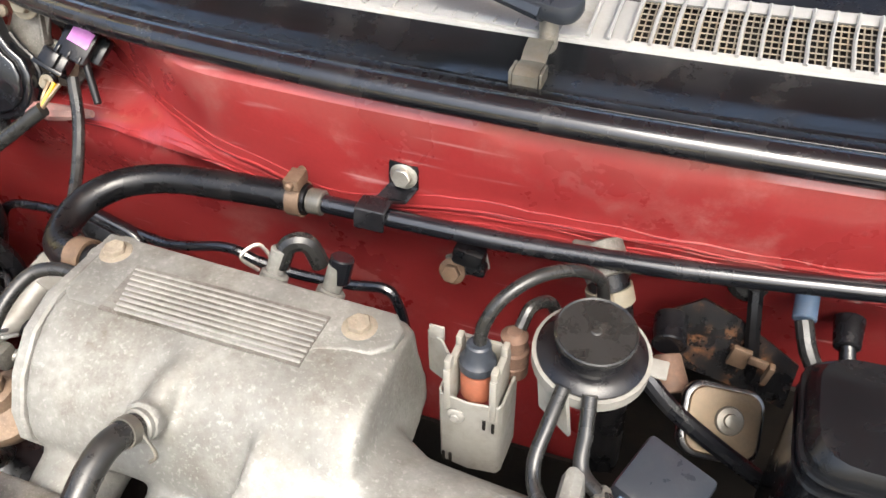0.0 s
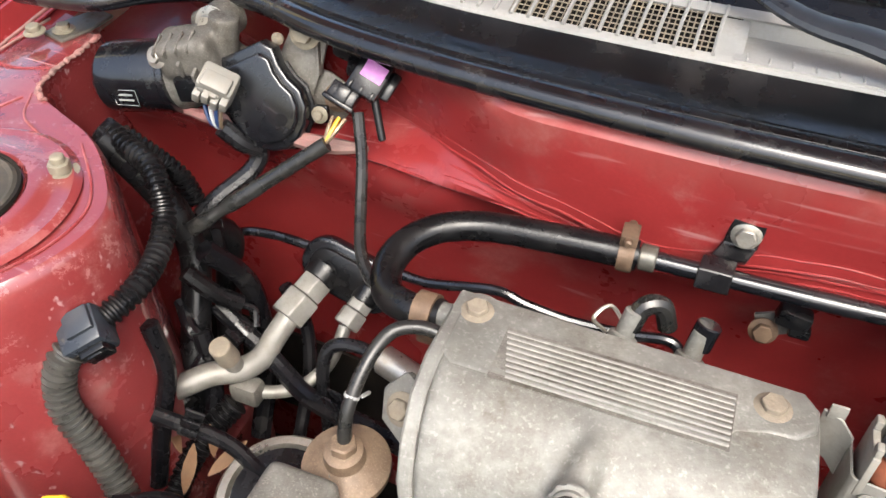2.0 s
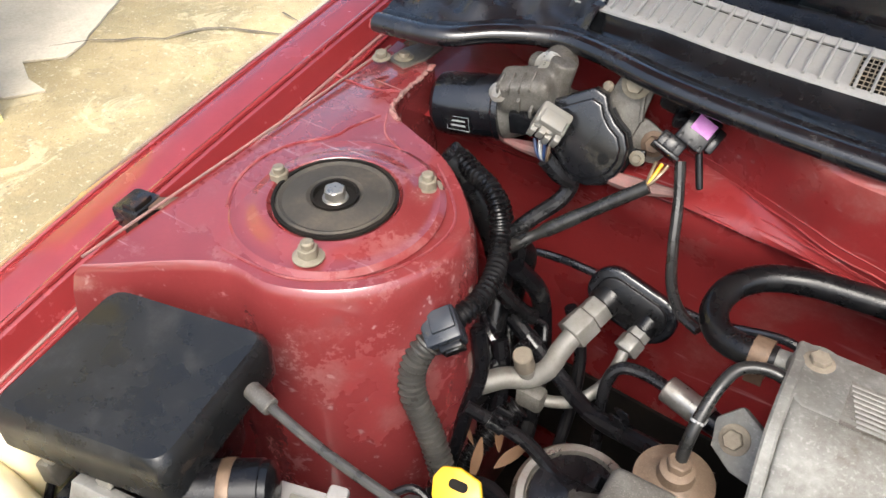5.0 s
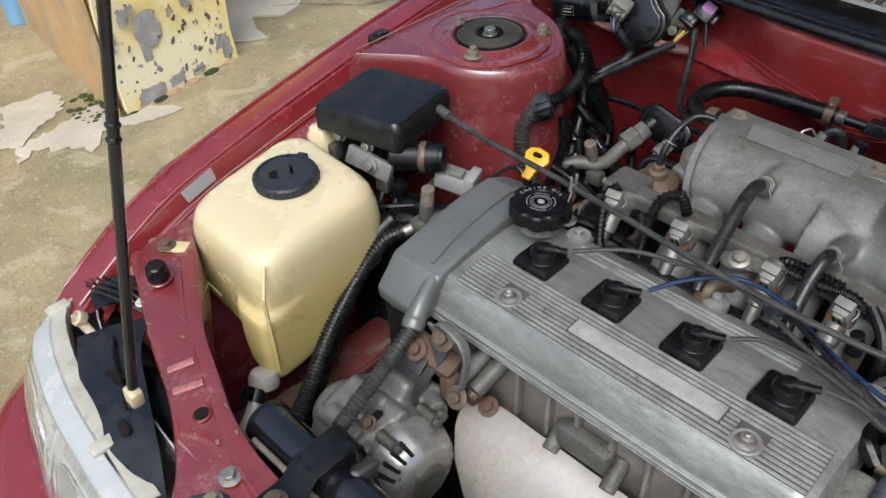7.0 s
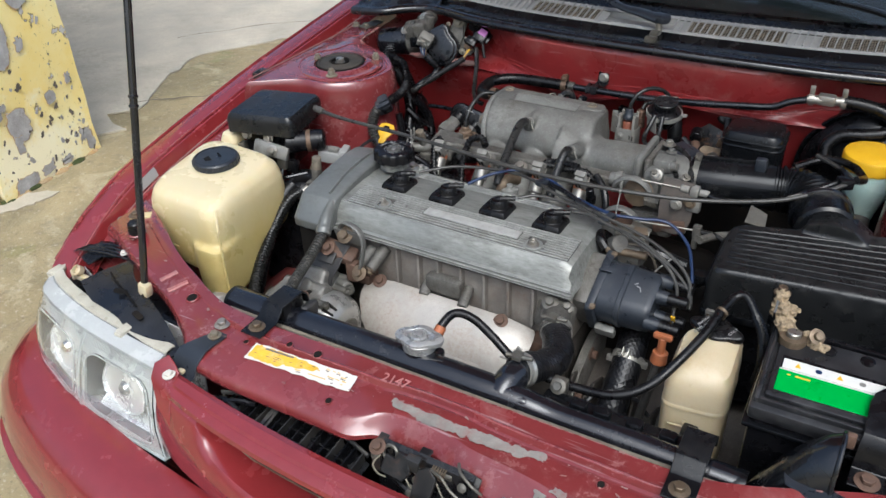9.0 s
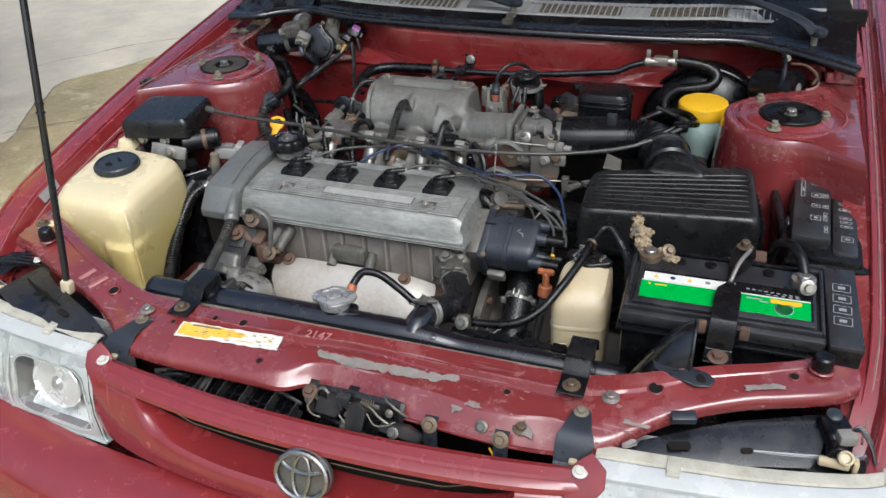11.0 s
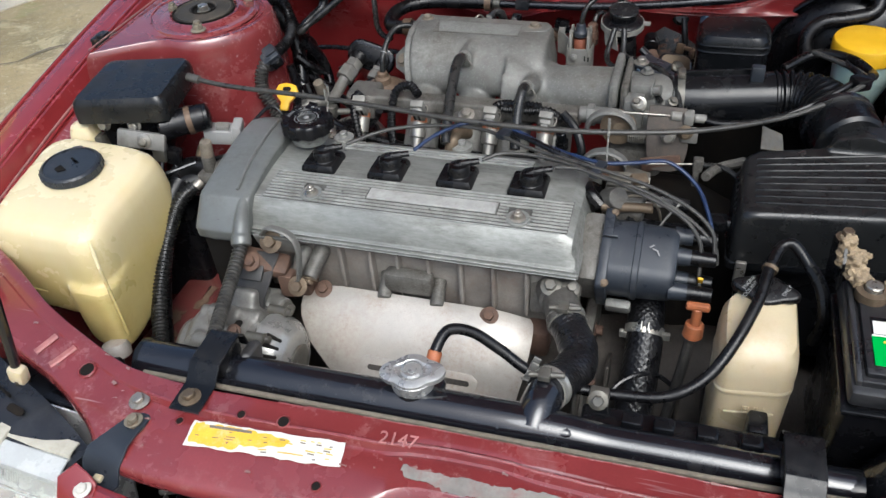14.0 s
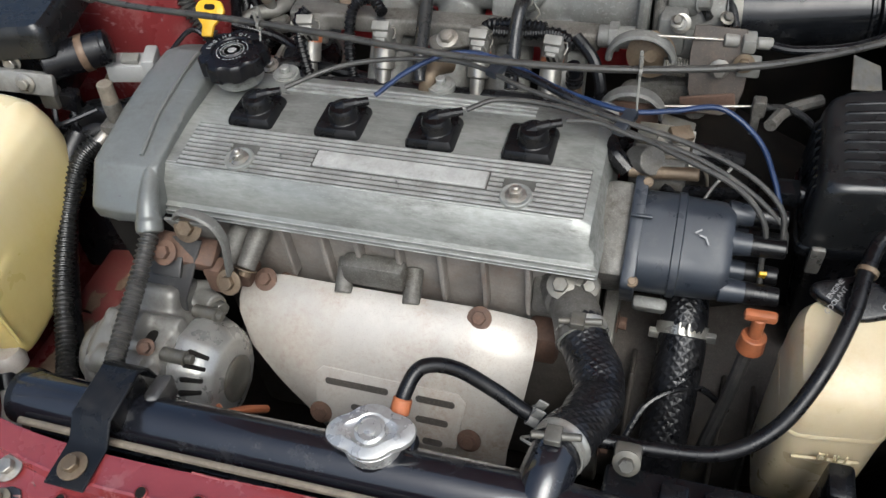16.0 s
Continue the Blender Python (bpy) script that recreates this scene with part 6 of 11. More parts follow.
def winged_cap(p):
    ring = []
    for i in range(72):
        a = 2 * math.pi * i / 72
        r = 0.022 + 0.0115 * max(0, math.cos(2 * a)) ** 1.6
        ring.append((r * math.cos(a), r * math.sin(a)))
    m = axes(p, (0, -0.06, 1)) @ pose(0, 0, 0, 0, 0, 12)
    rings = [[m @ V((x * k, y * k, z - 0.05 * max(0, abs(x * k) - 0.026))) for x, y in ring] for k, z in ((0.97, -0.004), (1.0, 0.0), (0.98, 0.0022), (0.86, 0.0032), (0.62, 0.004), (0.55, 0.003), (0.4, 0.0025))]
    return loft(rings)


part("cap_plate", winged_cap((-0.045, -0.269, 0.629)), M["capsteel"], rc)
part("rivet", lathe([(0.0115, 0), (0.0115, 0.0025), (0.009, 0.0035), (0.0085, 0.0025), (0.005, 0.0025), (0.0045, 0.0045), (0.001, 0.005)], (-0.045, -0.2691, 0.631), (0, -0.06, 1)), M["capsteel"], rc)
part("skirt", cyl((-0.045, -0.27, 0.612), (-0.045, -0.269, 0.626), 0.0215, 0.0225), M["capsteel"], rc)

ofh = thing("overflow_hose", (0.12, -0.2, 0.55), "black overflow hose from radiator to reservoir", "hose")
OV = [(-0.032, -0.25, 0.617), (-0.03, -0.235, 0.632), (-0.022, -0.215, 0.64), (0.0, -0.205, 0.632), (0.03, -0.205, 0.612), (0.06, -0.21, 0.594), (0.1, -0.212, 0.583), (0.15, -0.21, 0.58), (0.2, -0.205, 0.585), (0.235, -0.185, 0.60), (0.26, -0.15, 0.625), (0.278, -0.105, 0.645), (0.286, -0.07, 0.657), (0.295, -0.045, 0.665), (0.308, -0.04, 0.668), (0.325, -0.055, 0.655), (0.338, -0.068, 0.64)]
part("hose", tube(OV, 0.006, 12, 8), M["rubber"], ofh)
part("red_tape", cyl((-0.0317, -0.246, 0.622), (-0.0302, -0.237, 0.6305), 0.0074), M["orange"], ofh, "red tape round the hose")
part("white_clip", band((0.062, -0.2105, 0.5935), (1, -0.1, -0.4), 0.0068, 0.008, False), M["conn"], ofh)


def strap(x, name="radiator_bracket"):
    b = thing(name, (x, -0.335, 0.605), "black steel strap bolted over the radiator tank", "bracket", "radiator brackets")
    w = 0.017
    zf = max(sup_z(x, y) for y in (-0.356, -0.348, -0.338, -0.322)) + 0.001
    path = [(-0.356, zf), (-0.322, zf + 0.001), (-0.315, zf + 0.007), (-0.306, 0.63), (-0.262, 0.631), (-0.252, 0.622), (-0.249, 0.605)]
    rows = [[V((x + w * k, y, z)) for y, z in path] for k in (-1, -0.6, 0.6, 1)]
    part("band", round_edges(sheet(rows, 0.003), 0.0008, 1), M["satin"], b)
    part("rubber_mount", box((x, -0.28, 0.612), (0.03, 0.045, 0.03), 0.006), M["rubber"], b)
    part("bolt", bolt((x - 0.001, -0.34, sup_z(x, -0.338) + 0.003), (0, 0, 1), 0.0068, 0.006, 1.7), M["gold"], b)
    return b


strap(-0.259)
strap(0.317)
solid("foam_pad", crusted(box((-0.233, -0.262, 0.602), (0.014, 0.026, 0.024), 0.005, 3), 0.003, 160), M["dirtyblack"], "grubby foam pad beside the radiator strap", "foam pad")

# things on the cross-member
for p, m in (((-0.305, -0.377, 0.6), "gold"), ((-0.316, -0.35, 0.606), "steel"), ((0.365, -0.341, 0.614), "steel"), ((0.336, -0.373, 0.603), "gold"), ((0.27, -0.405, 0.585), "gold")):
    solid("support_bolt", bolt((p[0], p[1], sup_z(p[0], p[1]) - 0.001), (0, -0.1, 1), 0.0065, 0.006, 1.7), M[m], "zinc plated flange bolt in the cross-member", "bolt", "cross-member bolts")
for p, r in (((-0.392, -0.33, 0.6135), 0.0075), ((-0.2, -0.345, 0.606), 0.004), ((-0.155, -0.343, 0.606), 0.0055), ((0.24, -0.363, 0.6), 0.0042), ((-0.262, -0.362, 0.6), 0.0035), ((-0.1, -0.395, 0.591), 0.004), ((0.415, -0.318, 0.621), 0.008), ((0.57, -0.265, 0.632), 0.005), ((-0.59, -0.262, 0.633), 0.004)):
    part("drilled_hole", lathe([(r, -0.001), (r, 0.0005), (r * 0.86, 0.0006), (0.0003, 0.0006)], (p[0], p[1], sup_z(p[0], p[1]) - 0.0002), (0, -0.19, 1)), M["dark"], car, "dark drilled hole")
    part("hole_rim", lathe([(r * 0.98, 0.0), (r * 1.12, 0.0014), (r * 1.3, 0.0)], (p[0], p[1], sup_z(p[0], p[1]) - 0.0004), (0, -0.19, 1), 20), M["bayrib"], car)
lab = thing("warning_label", (-0.165, -0.367, 0.59), "torn yellow and white label on the cross-member", "label")
LM = Matrix.Translation((-0.166, -0.3665, sup_z(-0.166, -0.3665) + 0.0004)) @ pose(0, 0, 0, 10.5, 0, 4)
part("paper", prism(ragged([(-0.08, -0.013), (0.08, -0.013), (0.08, 0.013), (-0.08, 0.013)], 0.008, 0.0012, 4), 0.0006, 0, 1, LM), M["whitelabel"], lab)
part("yellow_field", prism(ragged([(-0.077, -0.0105), (-0.03, -0.011), (-0.022, -0.006), (0.0, -0.006), (0.008, -0.001), (0.022, -0.001), (0.026, 0.006), (0.012, 0.0085), (-0.02, 0.0105), (-0.077, 0.0115)], 0.004, 0.0013, 5), 0.0004, 0, 1, LM @ pose(0, 0, 0.0006)), M["yellowlabel"], lab)
part("red_heading", turned(box((-0.038, 0.0088, 0.0013), (0.045, 0.0028, 0.0004), 0, 1), LM), M["foam"], lab)
rng = random.Random(8)
for k in range(60):
    x = rng.uniform(-0.072, 0.072)
    row = k % 8
    yy = -0.0095 + 0.0025 * row
    if x < 0.0 and row > 2 and k % 3 == 0:
        part("print_bar", turned(box((x, yy, 0.0013), (rng.uniform(0.003, 0.009), 0.0007, 0.0004), 0, 1), LM), M["foam"], lab)
    elif x > 0.0:
        part("print_bar", turned(box((x, yy, 0.0013), (rng.uniform(0.003, 0.011), 0.0011, 0.0004), 0, 1, rot=(0, 0, rng.uniform(-6, 6))), LM), M["yellowlabel"] if k % 2 else M["foam"], lab)
writing("2147", 0.019, Matrix.Translation((-0.038, -0.338, sup_z(-0.038, -0.338) + 0.0003)) @ pose(0, 0, 0, 10, 0, 2), M["scuff"], car, 0.0006, "stamped_number")
CHIPS = ((0.0, -0.3655, 0.05, 0.009, -4), (0.045, -0.3665, 0.07, 0.013, 0), (0.085, -0.3635, 0.05, 0.008, 3), (0.115, -0.365, 0.07, 0.012, 0), (0.155, -0.361, 0.04, 0.008, 4), (0.185, -0.398, 0.014, 0.016, 20), (0.205, -0.395, 0.022, 0.006, -8), (0.272, -0.405, 0.034, 0.008, -38), (0.4, -0.372, 0.03, 0.004, -10), (0.398, -0.392, 0.02, 0.005, 40), (0.538, -0.292, 0.045, 0.009, 20))
for k, (x, y, w, h, a) in enumerate(CHIPS):
    part("paint_chip", prism(ragged(ragged(rrect(w, h * 1.15, h * 0.4, 2), 0.009, 0.0028, 60 + k), 0.003, 0.001, 20 + k), 0.0004, 0, 1, Matrix.Translation((x, y, sup_z(x, y) + 0.0004)) @ pose(0, 0, 0, 8 if y < -0.35 else 2, 0, a)), M["primer"], car, "bare grey patch where red paint has flaked")
rng = random.Random(31)
for k in range(60):
    x = rng.uniform(-0.55, 0.6)
    a, b = min(zip(curve(SUP_B, 5), curve(SUP_F, 5)), key=lambda ab: abs(ab[0].x - x))
    p = a.lerp(b, rng.choice((0.04, 0.37, 0.5, 0.75, 0.93)) + rng.uniform(-0.03, 0.03))
    part("small_chip", prism(ragged(rrect(rng.uniform(0.0015, 0.008), rng.uniform(0.001, 0.003), 0.0006, 1), 0.002, 0.0005, k), 0.0003, 0, 1, Matrix.Translation((p.x, p.y, sup_z(p.x, p.y) + 0.0002)) @ pose(0, 0, 0, 6, 0, rng.uniform(-30, 30))), M["grime"], car)


for a, b in (((-0.462, -0.324), (-0.45, -0.3)), ((-0.437, -0.334), (-0.421, -0.308))):
    line = [V((a[0] + (b[0] - a[0]) * i / 8, a[1] + (b[1] - a[1]) * i / 8, 0)) for i in range(9)]
    part("pressed_step", sweep([V((p.x, p.y, sup_z(p.x, p.y) - 0.0012)) for p in line], 0.0045, 8, 0.5, (0, 0, 1)), M["scuff"], car, "pale worn pressed step")


def stop(x, y, z):
    b = thing("rubber_stop", (x, y, z), "round black rubber bonnet stop", "rubber stop", "bonnet stops")
    part("washer", cyl((x, y, z), (x, y, z + 0.003), 0.015), M["bay"], b)
    part("buffer", lathe([(0.0115, 0), (0.0125, 0.002), (0.0125, 0.01), (0.0115, 0.018), (0.0095, 0.02), (0.004, 0.0195)], (x, y, z + 0.002), (0, 0, 1)), M["rubber"], b)
    return b


stop(-0.572, -0.264, 0.633)
stop(0.6, -0.245, 0.633)

# prop rod
rod = thing("bonnet_prop_rod", (-0.436, -0.372, 0.62), "thin black steel bonnet prop rod standing upright", "prop rod")
ROD = [(-0.4355 - 0.045 * (z - 0.641), -0.37 + 0.255 * (z - 0.641), z) for z in (0.627, 0.65, 0.75, 0.9, 1.1, 1.3)]

part("rod", tube(ROD, 0.0052, 10, 6), M["gloss"], rod)
part("foot", box((-0.4355, -0.37, 0.638), (0.018, 0.014, 0.022), 0.004, rot=(0, 12, 0)), M["ivory"], rod, "cream plastic foot")
for z in (0.885, 0.897):
    part("ridge", cyl((-0.4355 - 0.045 * (z - 0.641), -0.37 + 0.255 * (z - 0.641), z), (-0.4357 - 0.045 * (z - 0.641), -0.369 + 0.255 * (z - 0.641), z + 0.004), 0.0066), M["gloss"], rod)

# lamps
CX = 0.012


def lamp(s):
    h = thing("headlight", (CX + s * 0.53, -0.4, 0.45), "clear glass headlight with silver reflectors" if s < 0 else "clear twin headlight in an aged cream housing", "headlight", "headlights")

    def X(p):
        return V((CX + s * (-p[0] - CX) if s > 0 else p[0], p[1], p[2]))

    top = curve([(-0.695, -0.325, 0.566), (-0.668, -0.385, 0.574), (-0.56, -0.42, 0.579), (-0.45, -0.434, 0.579), (-0.362, -0.440, 0.577)], 5)
    bot = curve([(-0.70, -0.35, 0.475), (-0.668, -0.425, 0.464), (-0.56, -0.464, 0.456), (-0.45, -0.477, 0.453), (-0.332, -0.482, 0.449)], 5)

    def face(back, k0=0.0, k1=1.0, bulge=0.012):
        rows = []
        for a, b in zip(top, bot):
            rows.append([X(a.lerp(b, k0 + (k1 - k0) * t) + V((0, back - bulge * math.sin(math.pi * t), 0))) for t in (0, 0.15, 0.35, 0.6, 0.85, 1.0)])
        return rows

    part("glass", sheet(face(0.0), 0.002), M["lens"], h).visible_shadow = False
    part("frosted_edge", sheet([[X(a + V((0, d, z))) for d, z in ((-0.002, -0.006), (-0.001, -0.001), (0.008, 0.004), (0.02, 0.0065), (0.024, 0.004))] for a in top], 0.002), M["frost"], h, "frosted upper edge of the lens")
    part("upper_rim", sheet([[X(a + V((0, d, z))) for d, z in ((0.0225, 0.0055), (0.024, 0.0085), (0.034, 0.0095), (0.0405, 0.0085), (0.0415, 0.003), (0.042, -0.02))] for a in top], 0.002), M["ledge"], h, "aged cream housing edge")
    part("lower_rim", sheet([[X(b + V((0, d, z))) for d, z in ((-0.001, 0.004), (0.02, -0.002), (0.055, 0.0))] for b in bot], 0.003), M["frost"], h)
    part("reflector", sheet(face(0.075, 0.0, 1.06, -0.012), 0.002), M["liner"], h)

    def at(u, v, back):
        i = min(int(u), len(top) - 2)
        p, q = top[i].lerp(top[i + 1], u - i), bot[i].lerp(bot[i + 1], u - i)
        return X(p.lerp(q, v) + V((0, back - 0.012 * math.sin(math.pi * v), 0)))

    # two chambers: a bezel on the lens, a dim bucket behind each opening and a silvered bowl in it
    for n, (u0, u1, o0, o1, v0, v1) in enumerate(((4.7, 12.0, 5.3, 11.3, 0.2, 0.88), (12.0, 20.0, 12.6, 19.3, 0.2, 0.9))):
        um, vm, hu, hv = (o0 + o1) / 2, (v0 + v1) / 2, (o1 - o0) / 2, (v1 - v0) / 2
        hole = [(um + hu * x, vm + hv * y) for x, y in rrect(2, 2, 0.36, 5)]
        rim = []
        for u, v in hole:
            x, y = (u - um) / hu, (v - vm) / hv
            k = 1 / max(abs(x), abs(y))
            x, y = x * k, y * k
            rim.append((um + x * (u1 - um if x > 0 else um - u0), vm + y * (1 - vm if y > 0 else vm)))
        part("bezel", loft([[at(u, v, 0.004) for u, v in rim], [at(um + (u - um) * 1.03, vm + (v - vm) * 1.04, 0.0045) for u, v in hole], [at(u, v, 0.006) for u, v in hole], [at(u, v, 0.012) for u, v in hole]], caps=False), M["lampgrey"], h, "dull silver lamp bezel")
        bucket = part("bucket", loft([[at(um + (u - um) * k, vm + (v - vm) * k, d) for u, v in hole] for k, d in ((1.0, 0.007), (0.985, 0.02), (0.97, 0.05), (0.9, 0.058), (0.5, 0.06), (0.02, 0.06))], caps=False), M["lampdim"], h, "dim grey lamp chamber")
        wide = 1.0 if n == 0 else 1.3
        c = at(um + 0.3 * hu * (n == 0), vm - 0.08 * hv, 0.03)
        face_dir = V((0.1 * s, -1, 0.28))
        bowl = lathe([(0.008, -0.022), (0.019, -0.019), (0.028, -0.011), (0.034, 0.002), (0.0365, 0.011), (0.0385, 0.011), (0.0385, 0.007)], c, face_dir, 36 if n == 0 else 14, (wide, 1.0))
        part("bowl", bowl if n == 0 else round_edges(bowl, 0.001, 1, 8), M["liner"], bucket, "silvered lamp bowl")
        part("bulb_shade", lathe([(0.0005, 0.014), (0.007, 0.0125), (0.0125, 0.006), (0.014, -0.002), (0.0125, -0.018)], c, face_dir, 22), M["silver"] if n == 0 else M["lampdim"], bucket, "rounded bulb shield")
        for q in (-1, 1):
            # flat facets that fill the corners beside the bowl
            ue = um + q * hu * 0.86
            part("facet", sheet([[at(ue, vm - hv * 0.7, 0.03), at(ue, vm, 0.036), at(ue, vm + hv * 0.7, 0.03)], [at(um + q * hu * 0.6, vm - hv * 0.75, 0.046), at(um + q * hu * 0.55, vm, 0.054), at(um + q * hu * 0.6, vm + hv * 0.75, 0.046)]], 0.001), M["liner"], bucket, "slanted mirror facet")
        part("lower_step", sheet([[at(um + hu * x, vm + hv * y, d) for x in (-0.8, -0.3, 0.3, 0.8)] for y, d in ((0.62, 0.05), (0.72, 0.034), (0.94, 0.018))], 0.001), M["liner"], bucket, "bright stepped lower facet")
        part("bright_edge", sweep([at(u, v, 0.003) for u, v in hole + hole[:1]], 0.0013, 6), M["frost"], bucket)
    part("end_glass", sheet([[at(u, v, 0.005) for v in (0, 0.15, 0.35, 0.6, 0.85, 1)] for u in (0, 1.2, 2.4, 3.6, 4.7)], 0.002), M["lampgrey"], h, "hazy side marker")
    part("divider", sheet([[at(u, v, b) for u, b in ((11.78, 0.004), (11.84, 0.002), (12.02, 0.002), (12.1, 0.004))] for v in (0.04, 0.25, 0.5, 0.75, 0.96)], 0.001), M["frost"], h, "hazy strip between the lamps")
    for k in range(26):
        part("prism_rib", sweep([at(13.0 + 0.16 * k, v, 0.0035) for v in (0.06, 0.1, 0.14)], 0.0006, 5), M["frost"], h)
    part("adjuster", join(lathe([(0.003, 0), (0.008, 0), (0.009, 0.003), (0.0085, 0.01), (0.006, 0.0115), (0.005, 0.006), (0.001, 0.006)], X((-0.63, -0.34, 0.588)), (0, -0.7, 0.7), 20), box(X((-0.62, -0.343, 0.58)), (0.034, 0.01, 0.01), 0.003), box(X((-0.642, -0.343, 0.582)), (0.006, 0.012, 0.018), 0.002)), M["ivory"], h, "cream plastic adjuster knob")
    part("housing", box(X((-0.53, -0.328, 0.515)), (0.28, 0.05, 0.11), 0.01), M["plastic"], h)
    for a in (top[4], top[15]):
        part("clip", join(box(X(a + V((0, 0.026, 0.0085))), (0.016, 0.022, 0.005), 0.001), box(X(a + V((0, 0.014, 0.005))), (0.014, 0.006, 0.009), 0.001)), M["ledge"], h, "cream lens clip")
    return h


lamp(-1)
lamp(1)

lm = thing("lamp_motor", (0.625, -0.3, 0.56), "black levelling motor and plug behind the headlight", "motor")
part("case", cast(join(box((0.622, -0.3, 0.582), (0.034, 0.04, 0.04), 0.006, rot=(0, 0, 20)), cyl((0.622, -0.322, 0.585), (0.624, -0.34, 0.588), 0.012)), 0.0024, 2), M["plastic"], lm)
part("plug", box((0.63, -0.322, 0.603), (0.02, 0.016, 0.014), 0.002, rot=(0, 0, 20)), M["plug"], lm, "pale grey plug")
part("cap", lathe([(0.009, 0), (0.009, 0.006), (0.005, 0.008), (0.001, 0.008)], (0.618, -0.29, 0.602), (0, -0.2, 1), 20), M["greyplastic"], lm)
for k in range(3):
    part("wire", tube([(0.634, -0.316, 0.608), (0.644, -0.31 - 0.004 * k, 0.612), (0.655, -0.318 - 0.006 * k, 0.602), (0.662, -0.33 - 0.006 * k, 0.588)], 0.0018, 6), M["pitch"], lm)

# black covers behind the lamps
cv = thing("lamp_cover_panel", (-0.48, -0.36, 0.58), "soft black rubber panel behind the headlight", "cover panel")
COVER = [((-0.605, -0.36, 0.59), (-0.558, -0.292, 0.606)), ((-0.55, -0.385, 0.588), (-0.52, -0.325, 0.605)), ((-0.5, -0.398, 0.587), (-0.468, -0.348, 0.602)), ((-0.45, -0.412, 0.585), (-0.425, -0.366, 0.598)), ((-0.41, -0.42, 0.582), (-0.388, -0.382, 0.592)), ((-0.362, -0.432, 0.575), (-0.348, -0.402, 0.58))]
rows = []
for k, (a, b) in enumerate(zip(curve([c[0] for c in COVER], 5), curve([c[1] for c in COVER], 5))):
    rows.append([a.lerp(b, t) + V((0, 0, 0.002 * math.sin(math.pi * t) + 0.003 * max(0.0, 0.25 - abs(t - 0.45)) + 0.0008 * math.sin(0.5 * k))) for t in [i / 10 for i in range(11)]])
part("panel", sheet(rows, 0.002), M["softblack"], cv)
for x, y, a in ((-0.507, -0.362, 20), (-0.443, -0.388, -12)):
    part("cut_out", prism(rrect(0.022, 0.009, 0.004, 3), 0.0016, 0.0004, 1, Matrix.Translation((x, y, 0.6035 + (x + 0.5) * -0.06)) @ pose(0, 0, 0, 10, 6, a)), M["dark"], cv)
part("tear", tube([(-0.56, -0.335, 0.605), (-0.53, -0.35, 0.606), (-0.495, -0.362, 0.605), (-0.46, -0.375, 0.602)], 0.0016, 6), M["dark"], cv)
cv = thing("lamp_cover_panel", (0.5, -0.33, 0.57), "long black plastic panel between lamp and cross-member", "cover panel")
part("panel", sheet([[V(p) for p in r] for r in (
    [(0.372, -0.425, 0.575), (0.37, -0.415, 0.58), (0.37, -0.40, 0.583)],
    [(0.43, -0.4, 0.572), (0.435, -0.38, 0.582), (0.44, -0.358, 0.586)],
    [(0.50, -0.375, 0.57), (0.505, -0.35, 0.584), (0.51, -0.318, 0.59)],
    [(0.605, -0.345, 0.568), (0.61, -0.315, 0.584), (0.615, -0.275, 0.592)])], 0.002), M["softblack"], cv)
part("cut_out", prism(rrect(0.026, 0.011, 0.0035, 3), 0.0012, 0, 1, Matrix.Translation((0.452, -0.374, 0.586)) @ pose(0, 0, 0, 14, 0, 18)), M["dark"], cv)
part("cut_out", prism(rrect(0.014, 0.007, 0.003, 3), 0.0012, 0, 1, Matrix.Translation((0.527, -0.352, 0.5795)) @ pose(0, 0, 0, 28, 0, 18)), M["dark"], cv)
lw = thing("lamp_wiring", (-0.63, -0.3, 0.58), "thin black wires and a torn flap behind the headlight", "wiring")
part("flap", sheet([[V((-0.672, -0.295, 0.592)), V((-0.655, -0.318, 0.594)), V((-0.63, -0.325, 0.592))], [V((-0.655, -0.275, 0.602)), V((-0.638, -0.295, 0.61)), V((-0.615, -0.308, 0.602))], [V((-0.635, -0.268, 0.602)), V((-0.61, -0.282, 0.606)), V((-0.595, -0.295, 0.6))]], 0.002), M["pitch"], lw)
for k in range(4):
    part("wire", tube([(-0.68, -0.31 + 0.006 * k, 0.594), (-0.645, -0.318 + 0.009 * k, 0.612 - 0.002 * k), (-0.605, -0.305 + 0.008 * k, 0.61), (-0.57, -0.29 + 0.004 * k, 0.598)], 0.0018, 6), M["gloss"], lw)
part("screw", bolt((-0.583, -0.288, 0.607), (0, -0.2, 1), 0.005, 0.003, 1.4), M["white"], lw)

# brackets that hold the grille
for s, x in ((-1, -0.306), (1, 0.336)):
    y = -0.375
    z = sup_z(x, y) + 0.001
    b = thing("grille_bracket", (x, y, z - 0.05), "grey-black steel tongue bolted to the cross-member", "bracket", "grille brackets")
    d = -0.4 if s < 0 else 0.0
    rows = []
    for u, dz, w in ((0.013, 0.0, 0.004), (0.009, 0.0005, 0.0095), (0.0, 0.001, 0.0125), (-0.012, 0.0, 0.0145), (-0.024, -0.002, 0.0175), (-0.034, -0.006, 0.022), (-0.043, -0.016, 0.0225), (-0.05, -0.034, 0.0225), (-0.066, -0.04, 0.019)):
        rows.append([V((x - d * u + w * k, y + u + d * 0.25 * w * k, z + dz)) for k in (-1, -0.5, 0, 0.5, 1)])
    part("tongue", round_edges(sheet(rows, 0.0025), 0.0006, 1), M["greyplastic"], b)
    part("bolt", bolt((x, y, z + 0.003), (0, 0, 1), 0.0055, 0.005), M["stud"], b)
    part("clip_nut", box((x - d * -0.05 + 0.002, y - 0.052, z - 0.028), (0.01, 0.008, 0.006), 0.002), M["ivory"], b, "cream plastic clip")

